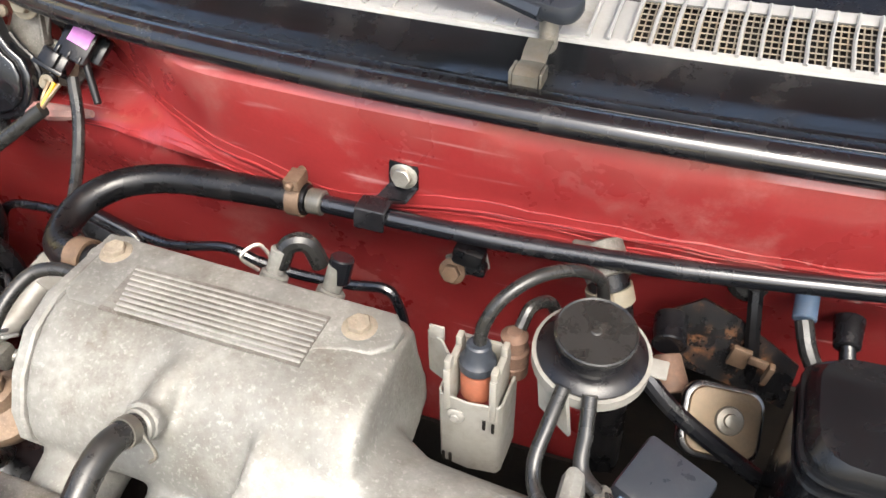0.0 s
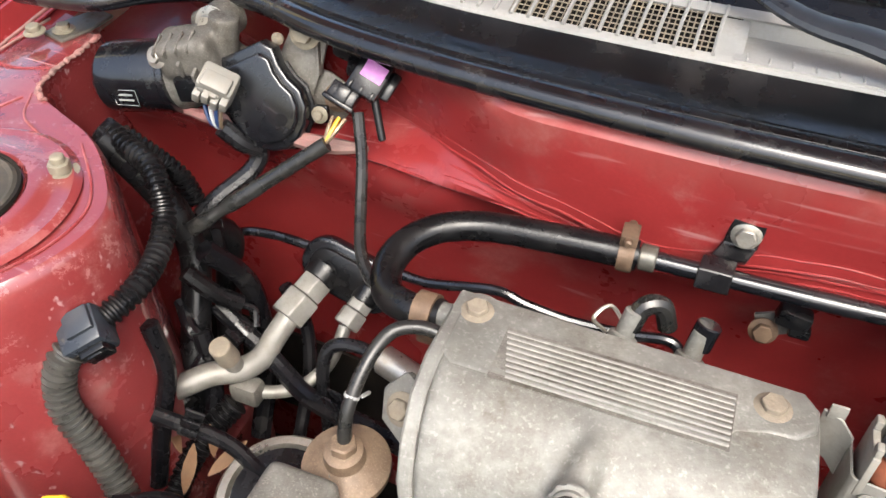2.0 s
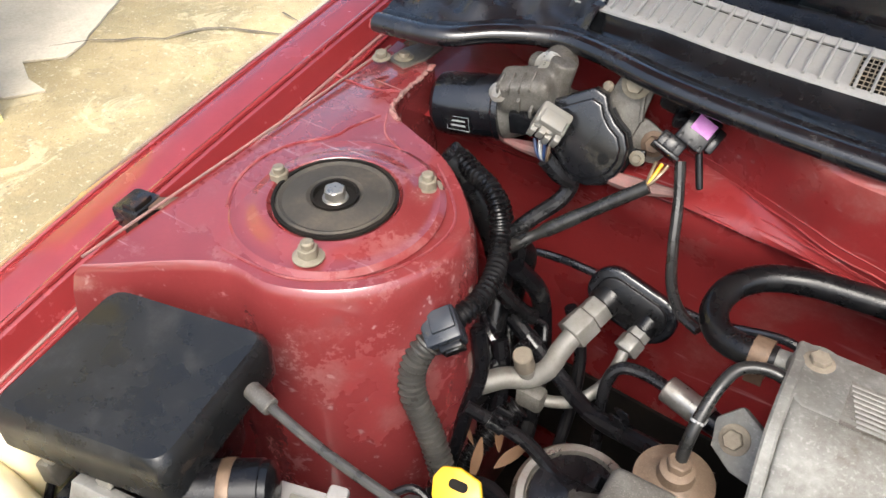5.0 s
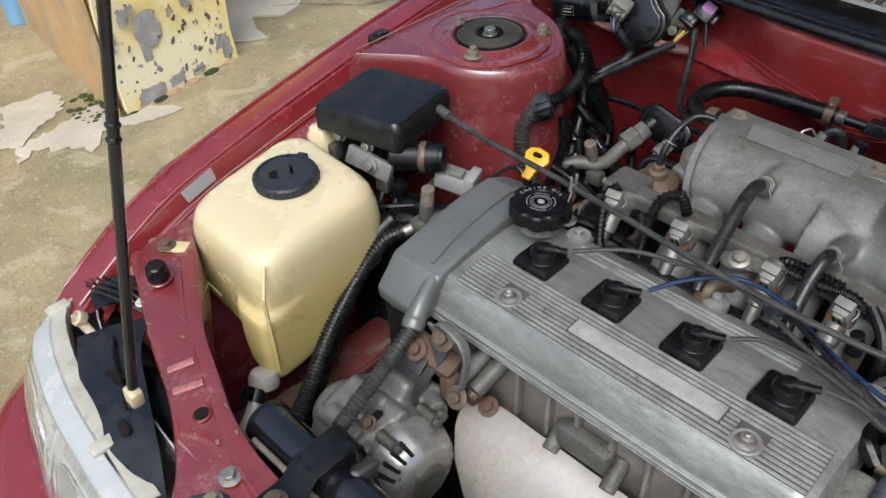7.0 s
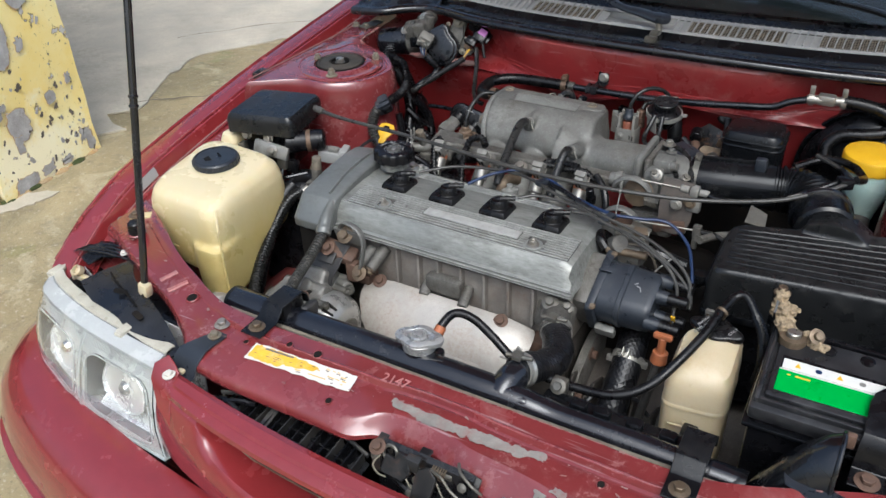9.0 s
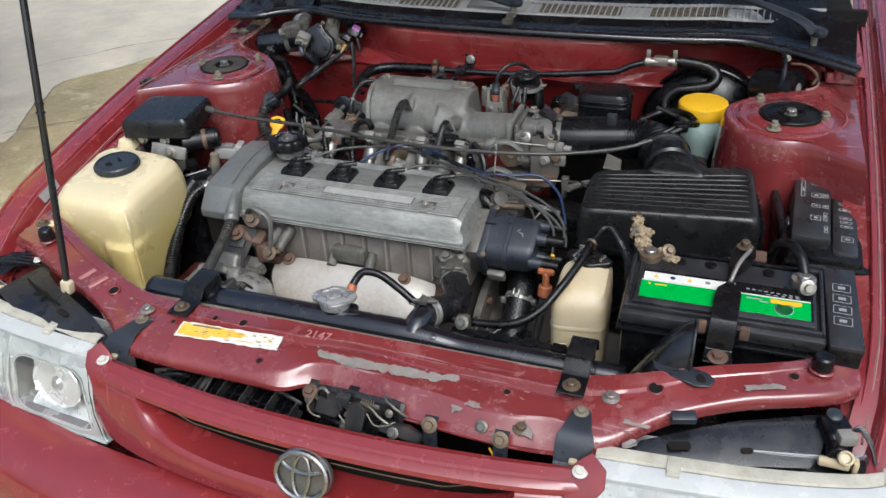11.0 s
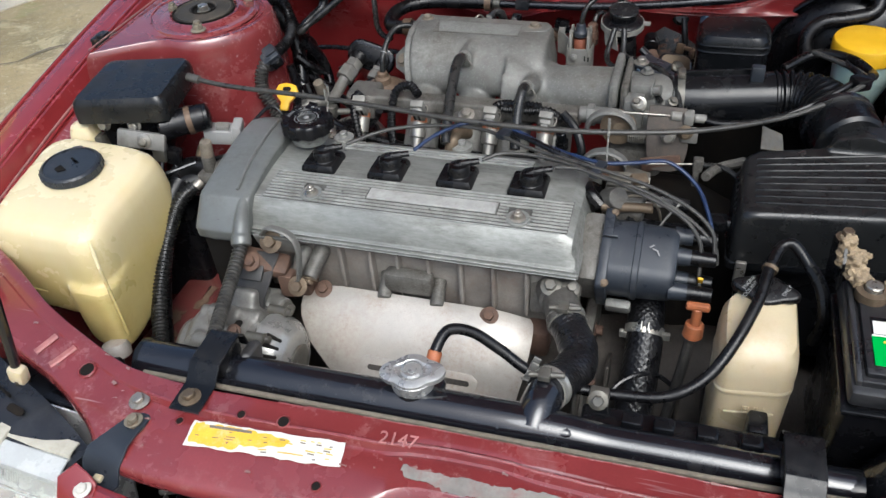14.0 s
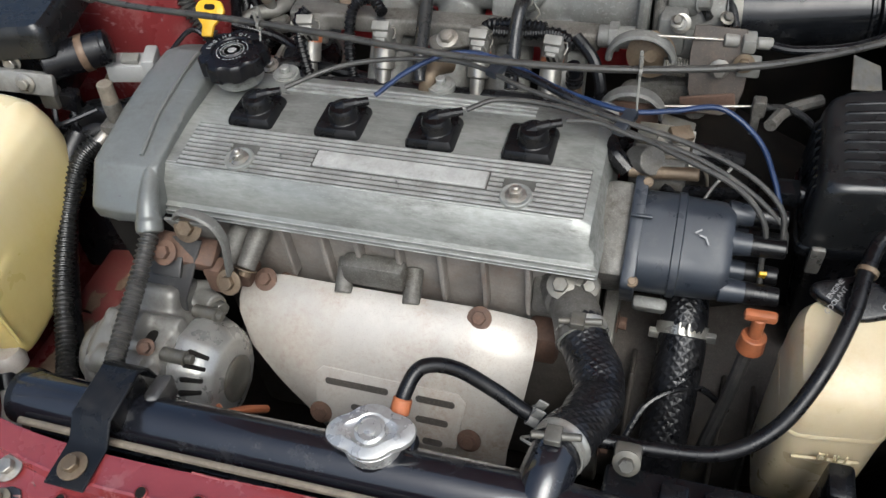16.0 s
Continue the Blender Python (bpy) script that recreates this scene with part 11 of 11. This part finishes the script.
def terminal(x, y, mess):
    t = thing("battery_terminal", (x, y, 0.665), "corroded brass battery clamp" if mess else "plain lead battery clamp on a post", "battery terminal", "battery terminals")
    part("post", cyl((x, y, 0.664), (x, y, 0.684), 0.0085, 0.008), M["steel"], t)
    part("ring", lathe([(0.009, 0), (0.0155, 0.001), (0.0155, 0.011), (0.009, 0.012), (0.009, 0)], (x, y, 0.667), (0, 0, 1), 24), M["gold"] if mess else M["steel"], t)
    if mess:
        lumps = [box((x + dx, y + dy, 0.676 + dz), s, 0.003, rot=r) for dx, dy, dz, s, r in (
            (-0.012, 0.014, 0.004, (0.022, 0.02, 0.014), (10, 20, 30)), (-0.02, 0.026, 0.012, (0.016, 0.018, 0.02), (30, 10, 60)), (-0.026, 0.036, 0.022, (0.012, 0.014, 0.026), (-20, 15, 10)), (-0.012, 0.034, 0.014, (0.02, 0.01, 0.012), (0, 30, 20)), (0.02, 0.01, 0.0, (0.018, 0.014, 0.014), (20, -20, 40)), (0.028, 0.0, -0.003, (0.014, 0.02, 0.01), (0, 25, 70)))]
        part("lug", crusted(cast(join(*lumps), 0.0018, 1), 0.0045, 240, 3.1), M["crust"], t, "crusty pale corroded lug")
        part("lug_bolt", bolt((x - 0.026, y + 0.044, 0.703), (0, 0, 1), 0.006, 0.008), M["gold"], t)
        part("lug_bolt", bolt((x + 0.024, y + 0.002, 0.684), (0.4, -0.6, 0.7), 0.0055, 0.006), M["gold"], t)
    else:
        part("lug", join(box((x + 0.002, y - 0.016, 0.676), (0.02, 0.018, 0.018), 0.005, rot=(20, 10, 20)), bolt((x + 0.004, y - 0.024, 0.68), (0.2, -0.9, 0.4), 0.006, 0.007)), M["steel"], t)
    return t


terminal(0.3755, -0.108, True)
terminal(0.5745, -0.118, False)
solid("battery_cable", tube([(0.575, -0.112, 0.68), (0.568, -0.095, 0.695), (0.555, -0.075, 0.70), (0.54, -0.06, 0.69), (0.53, -0.05, 0.65), (0.525, -0.04, 0.6)], 0.007, 12, 8), M["rubber"], "thick black battery cable", "cable")
solid("terminal_shield", sheet([[V((0.343, -0.06, 0.655)), V((0.342, -0.055, 0.70))], [V((0.352, -0.075, 0.655)), V((0.35, -0.075, 0.705))], [V((0.352, -0.09, 0.655)), V((0.35, -0.09, 0.69))]], 0.003), M["rubber"], "bent black plastic flap beside the terminal", "cable cover")
hd = thing("battery_hold_down", (0.48, -0.25, 0.61), "black steel battery hold-down bracket with bolts", "hold-down bracket")
part("bar", round_edges(sheet([[V((x + w * k, y, z)) for k in (-1, 1)] for x, y, z, w in ((0.5, -0.058, 0.682, 0.012), (0.498, -0.085, 0.681, 0.016), (0.494, -0.105, 0.679, 0.014), (0.487, -0.13, 0.674, 0.006), (0.484, -0.148, 0.672, 0.004), (0.484, -0.153, 0.677, 0.006), (0.4835, -0.166, 0.677, 0.0145), (0.483, -0.18, 0.675, 0.0165), (0.482, -0.225, 0.668, 0.016), (0.4815, -0.232, 0.655, 0.017), (0.481, -0.238, 0.63, 0.017), (0.481, -0.262, 0.628, 0.018))], 0.003), 0.0008, 1), M["plastic"], hd)
for x in (0.456, 0.508):
    part("ear", box((x, -0.228, 0.655), (0.012, 0.008, 0.018), 0.002), M["rust"], hd, "rusty end of the cross piece")
part("bolt", bolt((0.481, -0.253, 0.63), (0, -0.1, 1), 0.0075, 0.006), M["rust"], hd)
part("rear_bolt", join(bolt((0.498, -0.068, 0.684), (0, 0, 1), 0.0065, 0.008), cyl((0.498, -0.068, 0.6), (0.498, -0.068, 0.69), 0.0035)), M["gold"], hd)
part("rear_plate", box((0.508, -0.07, 0.673), (0.04, 0.025, 0.004), 0.001), M["rust"], hd)
part("rod", tube([(0.484, -0.15, 0.676), (0.492, -0.12, 0.688), (0.505, -0.085, 0.69)], 0.003, 8), M["steel"], hd)

# air cleaner
ab = thing("air_cleaner", (0.385, 0.06, 0.45), "large black ribbed air cleaner housing", "air cleaner")


LIDQ = [(0.250, -0.008), (0.252, 0.096), (0.502, 0.152), (0.521, 0.018)]


def lid():
    rings = [tank_ring(LIDQ, k, z, r, t) for k, z, r, t in ((1.015, 0.603, 0.012, 0.0), (1.012, 0.61, 0.012, 0.0), (1.004, 0.655, 0.013, 0.1), (0.997, 0.671, 0.014, 0.17), (0.982, 0.6815, 0.016, 0.2), (0.955, 0.6875, 0.018, 0.2), (0.9, 0.689, 0.02, 0.2), (0.5, 0.6895, 0.02, 0.2))]
    shoulder = loft([[V((x, y, z)) for x, z in ((0.335, 0.65), (0.338, 0.692), (0.35, 0.712), (0.38, 0.72), (0.408, 0.714), (0.43, 0.698), (0.445, 0.65))] for y in (0.105, 0.125, 0.15)])
    return cast(join(loft(rings), shoulder), 0.0034, 3)


alid = part("lid", lid(), M["lidgrey"], ab)
part("case", loft([tank_ring([(0.256, 0.0), (0.26, 0.1), (0.508, 0.15), (0.512, 0.03)], k, z, 0.02) for k, z in ((0.88, 0.45), (0.96, 0.585), (1.0, 0.602))]), M["plastic"], ab)
part("rim", loft([tank_ring(LIDQ, k, z, 0.016) for k, z in ((1.02, 0.596), (1.035, 0.598), (1.035, 0.606), (1.02, 0.608))]), M["satin"], ab)
for k in range(8):
    f = k / 7
    yl, yr = 0.012 + 0.066 * f, 0.036 + 0.086 * f
    ln = []
    for i in range(15):
        u = i / 14
        x = 0.2505 + 0.267 * u - 0.012 * f * u
        y = yl + (yr - yl) * u
        e = min(u, 1 - u) * 0.267
        drop = 0.0 if e > 0.016 else 0.02 * ((0.016 - e) / 0.016) ** 2
        q = (x - 0.385) * (0.994 if e > 0.004 else 1.004) + 0.385
        cy = sum(p[1] for p in LIDQ) / 4
        ln.append(V((q, y, 0.6893 + 0.2 * (y - cy) + 0.0003 - drop)))
    part("ridge", sweep([ln[0] + V((-0.0015, 0, -0.04))] + ln + [ln[-1] + V((0.002, 0, -0.045))], 0.0019, 8, 1.0), M["satin"], alid)
for k in range(7):
    part("side_rib", box((0.5235 - 0.0022 * k, 0.035 + 0.016 * k, 0.64), (0.006, 0.003, 0.05), 0.001), M["satin"], ab)
part("front_clip", join(box((0.49, 0.003, 0.602), (0.02, 0.006, 0.034), 0.002), tube([(0.482, -0.002, 0.616), (0.482, -0.008, 0.6), (0.498, -0.006, 0.598), (0.498, 0.0, 0.616)], 0.0014, 6)), M["steel"], ab, "bent steel spring clip")
part("outlet_collar", cyl((0.372, 0.13, 0.69), (0.36, 0.178, 0.694), 0.041, 0.039, 28, 0.004), M["satin"], ab)
part("outlet_ring", lathe([(0.039, 0), (0.043, 0.002), (0.043, 0.009), (0.039, 0.011)], (0.36, 0.168, 0.694), (-0.25, 1, 0.08), 32), M["gloss"], ab)
part("clip", box((0.264, -0.014, 0.6), (0.012, 0.006, 0.03), 0.002), M["steel"], ab)
part("loom_plug", join(box((0.235, 0.03, 0.633), (0.02, 0.02, 0.016), 0.003), cyl((0.243, 0.03, 0.633), (0.262, 0.028, 0.633), 0.009)), M["satin"], ab)
solid("plastic_tag", prism([(-0.018, -0.012), (0.012, -0.016), (0.019, 0.008), (-0.004, 0.02)], 0.0016, 0.0004, 1, pose(0.281, 0.112, 0.7, 28, 12, 30)), M["clipgrey"], "square cloudy plastic tag by the air cleaner", "tag")

solid("crank_pipe", tube([(0.215, 0.09, 0.655), (0.23, 0.12, 0.65), (0.26, 0.14, 0.65)], 0.006, 8), M["rough_alu"], "thin stained pipe beside the air cleaner", "pipe")

# snorkel in front of the battery
sk = thing("air_snorkel", (0.42, -0.25, 0.5), "shiny black curved air snorkel", "air snorkel")
HORN = [(0.362, -0.268, 0.52, 0.028, 0.03), (0.38, -0.262, 0.548, 0.032, 0.04), (0.4, -0.257, 0.575, 0.034, 0.048), (0.42, -0.252, 0.596, 0.035, 0.055), (0.438, -0.25, 0.609, 0.036, 0.059), (0.449, -0.249, 0.612, 0.036, 0.061)]
part("duct", sheet([[V((x, y + ry * math.cos(a), z + rz * math.sin(a))) for a in [2 * math.pi * i / 32 for i in range(33)]] for x, y, z, ry, rz in HORN], 0.0025), M["gloss"], sk)
part("lip", sweep([V((0.4505, -0.249 + 0.0365 * math.cos(a), 0.612 + 0.0615 * math.sin(a))) for a in [2 * math.pi * i / 40 for i in range(41)]], 0.0026, 8), M["gloss"], sk)
part("seam", tube([(0.385, -0.29, 0.57), (0.41, -0.288, 0.592), (0.448, -0.286, 0.612)], 0.0013, 6), M["gloss"], sk)
hk = thing("bonnet_stay_hook", (0.445, -0.29, 0.62), "flat grey steel tab bolted to the cross-member", "bracket")
part("tab", prism([(-0.04, 0.012), (-0.03, -0.006), (0.025, -0.016), (0.04, -0.010), (0.043, 0.003), (0.03, 0.012), (-0.02, 0.016)], 0.003, 0.001, 1, Matrix.Translation((0.44, -0.289, 0.6235)) @ pose(0, 0, 0, 4, -4, -14)), M["greyplastic"], hk)
part("hole", lathe([(0.008, 0), (0.008, 0.001), (0.004, 0.0012)], (0.467, -0.2965, 0.6275), (0, 0, 1)), M["dark"], hk)
solid("edge_clip", box((0.452, -0.352, 0.611), (0.03, 0.014, 0.012), 0.003, rot=(15, 0, 16)), M["greyplastic"], "black plastic clip on the cross-member", "clip")

# coolant reservoir
cr = thing("coolant_reservoir", (0.285, -0.12, 0.42), "ivory plastic coolant reservoir with black cap", "coolant reservoir")
CR = [(0.246, -0.165), (0.244, -0.075), (0.322, -0.055), (0.326, -0.155)]
part("shell", loft([tank_ring(CR, k, z, 0.02, t) for k, z, t in ((0.88, 0.42, 0), (0.95, 0.43, 0), (0.98, 0.5, 0), (1.0, 0.56, 0), (1.0, 0.588, 0.1), (0.96, 0.606, 0.2), (0.85, 0.618, 0.25), (0.5, 0.625, 0.25), (0.3, 0.626, 0.25))]), M["ivory"], cr)
part("seam", loft([tank_ring(CR, k, z, 0.02) for k, z in ((1.0, 0.556), (1.02, 0.558), (1.02, 0.562), (1.0, 0.564))]), M["ivory"], cr)
part("level_bar", box((0.285, -0.163, 0.533), (0.05, 0.003, 0.003), 0.001, rot=(0, -3, 4)), M["ivory"], cr)
writing("FULL", 0.012, axes((0.29, -0.1655, 0.541), (0.05, -1, 0.05), (1, 0.08, 0)), M["ivory"], cr, 0.001)
cpp = part("cap", prism([(0.028 * math.cos(a) * (1.0 + 0.25 * max(0, math.cos(2 * a))), 0.017 * math.sin(a) * (1 + 0.1 * math.cos(4 * a))) for a in [2 * math.pi * i / 40 for i in range(40)]], 0.012, 0.004, 3, axes((0.286, -0.078, 0.628), (0.02, -0.35, 1)) @ pose(0, 0, 0, 0, 0, -6)), M["rubber"], cr, "black rubber cap with white print")
for dx, w, tx in ((-0.018, 0.0065, "ENGINE"), (-0.018, 0.0065, "COOLANT"), (0.02, 0.0075, "ONLY")):
    oy = 0.004 if tx == "ENGINE" else -0.005 if tx == "COOLANT" else 0.0
    writing(tx, 0.0055, axes((0.286, -0.078, 0.628), (0.02, -0.35, 1)) @ pose(dx + (0.0 if tx != "COOLANT" else 0.001), oy, 0.0121, 0, 0, 60 if tx != "ONLY" else 60), M["print"], cpp, 0.0001)
part("hose_clip", band((0.2865, -0.07, 0.6555), (0.3, 0.8, 0.3), 0.007, 0.004, False), M["gold"], cr)
part("strap", box((0.292, -0.19, 0.52), (0.02, 0.03, 0.07), 0.004), M["satin"], cr, "black plastic holding strap")
solid("hose_tail", tube([(0.325, -0.055, 0.655), (0.34, -0.07, 0.638), (0.347, -0.085, 0.61), (0.345, -0.08, 0.57)], 0.0068, 10), M["rubber"], "black hose tail behind the reservoir", "hose")
solid("switch_body", join(box((0.135, -0.225, 0.59), (0.02, 0.014, 0.02), 0.003), bolt((0.135, -0.233, 0.594), (0, -0.8, 0.6), 0.006, 0.005)), M["clipgrey"], "small steel clamp with a rusty bolt", "clamp")

# fuse boxes
fx = thing("fuse_box", (0.605, 0.08, 0.55), "black fuse box with printed diagram lids", "fuse box")
part("case", box((0.608, 0.08, 0.62), (0.1, 0.25, 0.1), 0.008, rot=(0, 0, -2)), M["plastic"], fx)
la1 = part("main_lid", box((0.588, 0.095, 0.676), (0.052, 0.215, 0.02), 0.004, rot=(2, 0, -2)), M["boxgrey"], fx)
la2 = part("side_lid", box((0.633, 0.08, 0.668), (0.034, 0.23, 0.02), 0.004, rot=(2, 0, -2)), M["boxgrey"], fx)
part("lid_rim", box((0.59, 0.086, 0.6645), (0.058, 0.24, 0.006), 0.002, rot=(2, 0, -2)), M["satin"], fx)
part("latch", join(box((0.592, -0.05, 0.648), (0.03, 0.008, 0.022), 0.002), box((0.592, -0.0545, 0.65), (0.018, 0.004, 0.01), 0.001)), M["boxgrey"], fx)
part("skirt", box((0.607, -0.04, 0.636), (0.11, 0.03, 0.02), 0.004, rot=(-12, 0, -2)), M["boxgrey"], fx)
part("base_lip", box((0.612, 0.08, 0.655), (0.11, 0.262, 0.008), 0.003, rot=(0, 0, -2)), M["plastic"], fx)


def printed(parent, x, y, z, w, h):
    part("print_box", prism(rrect(w, h, 0.001, 1), 0.0003, 0, 1, Matrix.Translation((x, y, z)) @ pose(0, 0, 0, 2, 0, -2)), M["print"], parent)
    part("print_core", prism(rrect(w - 0.002, h - 0.002, 0.0008, 1), 0.0004, 0, 1, Matrix.Translation((x, y, z)) @ pose(0, 0, 0, 2, 0, -2)), M["boxgrey"], parent)
    part("print_bar", box((x, y, z + 0.0004), (w * 0.4, h * 0.35, 0.0003), 0, 1), M["print"], parent)


for k, (dx, dy, w, h) in enumerate(((0.005, 0.085, 0.014, 0.014), (0.006, 0.05, 0.014, 0.013), (0.018, 0.052, 0.007, 0.013), (-0.013, 0.03, 0.006, 0.05), (0.005, 0.012, 0.014, 0.013), (0.018, 0.012, 0.008, 0.012), (0.004, -0.02, 0.012, 0.01), (0.017, -0.02, 0.008, 0.01), (0.003, -0.055, 0.014, 0.014), (0.016, -0.05, 0.005, 0.025), (0.016, -0.085, 0.005, 0.02))):
    printed(la1, 0.588 + dx, 0.095 + dy, 0.6868 + 0.034 * dy, w, h)
for dy, h in ((0.075, 0.03), (0.03, 0.008), (0.012, 0.008), (-0.012, 0.007), (-0.024, 0.007), (-0.036, 0.007), (-0.07, 0.014)):
    printed(la2, 0.633, 0.072 + dy, 0.6788 + 0.034 * dy, 0.016, h)
fy = thing("fuse_box", (0.622, -0.15, 0.55), "narrow black fuse box with four printed symbols", "fuse box")
part("case", box((0.622, -0.15, 0.61), (0.038, 0.155, 0.1), 0.005, rot=(3, 0, 2)), M["plastic"], fy)
fl = part("lid", box((0.622, -0.15, 0.66), (0.04, 0.158, 0.012), 0.003, rot=(5, 0, 2)), M["boxgrey"], fy)
for k in range(4):
    printed(fl, 0.621, -0.115 - 0.022 * k, 0.6695 - 0.0019 * k, 0.022, 0.017)
solid("apron_bolt", bolt((0.556, 0.06, 0.655), (-1, -0.1, 0.1), 0.008, 0.006), M["steel"], "steel bolt on the inner wing", "bolt")

# brake fluid tank and servo
bf = thing("brake_fluid_tank", (0.405, 0.34, 0.6), "pale green brake fluid tank with a yellow cap", "fluid tank")
part("body", loft([[V((0.405 + r * math.cos(a), 0.352 - 0.08 * (0.7 - z) + r * math.sin(a), z)) for a in [2 * math.pi * i / 28 for i in range(28)]] for z, r in ((0.6, 0.018), (0.625, 0.022), (0.65, 0.03), (0.668, 0.037), (0.685, 0.0385), (0.7, 0.0385))]), M["fluid"], bf)
part("cap", lathe([(0.040, 0), (0.0435, 0.002), (0.044, 0.02), (0.0425, 0.0235), (0.04, 0.0245), (0.012, 0.025)], (0.404, 0.355, 0.7), (0, -0.03, 1), 44), M["yellow"], bf, "bright yellow screw cap")
part("cylinder", cyl((0.405, 0.29, 0.605), (0.405, 0.44, 0.63), 0.02), M["rough_alu"], bf)
part("sensor_plug", box((0.452, 0.31, 0.665), (0.026, 0.03, 0.034), 0.004, rot=(0, 10, 0)), M["satin"], bf)
sv2 = thing("brake_servo", (0.4, 0.44, 0.55), "round black brake servo drum at the bulkhead", "brake servo")
part("drum", lathe([(0.03, -0.07), (0.06, -0.065), (0.098, -0.045), (0.108, -0.03), (0.108, -0.022), (0.113, -0.02), (0.113, -0.012), (0.108, -0.01), (0.11, 0.03), (0.09, 0.05)], (0.4, 0.478, 0.64), (0, 1, 0.05), 44), M["plastic"], sv2)
part("rim_band", lathe([(0.1135, -0.022), (0.116, -0.02), (0.116, -0.012), (0.1135, -0.01), (0.1135, -0.022)], (0.4, 0.478, 0.64), (0, 1, 0.05), 44), M["satin"], sv2)
part("push_rod_seal", lathe([(0.03, -0.08), (0.034, -0.078), (0.034, -0.068), (0.03, -0.066)], (0.4, 0.478, 0.64), (0, 1, 0.05), 30), M["rubber"], sv2)
cn2 = thing("charcoal_canister", (0.55, 0.42, 0.7), "black round canister in a strap on the bulkhead", "canister")
part("can", lathe([(0.02, 0), (0.032, 0.002), (0.0335, 0.008), (0.0335, 0.03), (0.0325, 0.032), (0.0325, 0.075), (0.028, 0.08)], (0.558, 0.384, 0.75), (-0.86, 0.5, -0.16), 36), M["plastic"], cn2)
part("end_label", lathe([(0.0085, 0), (0.0085, 0.0008), (0.004, 0.001)], (0.5586, 0.3837, 0.7501), (0.86, -0.5, 0.16), 20, (1.0, 1.3)), M["conn"], cn2)
part("strap", tube([(0.53, 0.37, 0.76), (0.53, 0.385, 0.785), (0.528, 0.41, 0.80), (0.528, 0.44, 0.79)], 0.005, 8), M["satin"], cn2)
part("strap_bolt", bolt((0.532, 0.405, 0.797), (0, -0.6, 0.8), 0.0055, 0.004, 1.3), M["stud"], cn2)
part("tube", tube([(0.54, 0.40, 0.79), (0.565, 0.395, 0.79), (0.585, 0.39, 0.775), (0.58, 0.385, 0.76)], 0.0022, 6), M["rust"], cn2)
solid("scuttle_bracket", join(box((0.625, 0.42, 0.77), (0.05, 0.05, 0.02), 0.005), cyl((0.62, 0.4, 0.77), (0.62, 0.4, 0.79), 0.01)), M["bay"], "dusty red bracket plate by the scuttle", "bracket")
lead("loom", [(0.30, 0.30, 0.70), (0.34, 0.33, 0.71), (0.38, 0.31, 0.715), (0.40, 0.26, 0.72), (0.39, 0.22, 0.735)], 0.006, M["rubber"], "black loom behind the air duct", "wiring loom")

# black panel added only to make this gap dark
solid("gap_panel", box((0.552, 0.1, 0.59), (0.012, 0.24, 0.15), 0.004, rot=(0, -6, 6)), M["plastic"], "black plastic panel added to darken the gap beside the air cleaner", "apron")
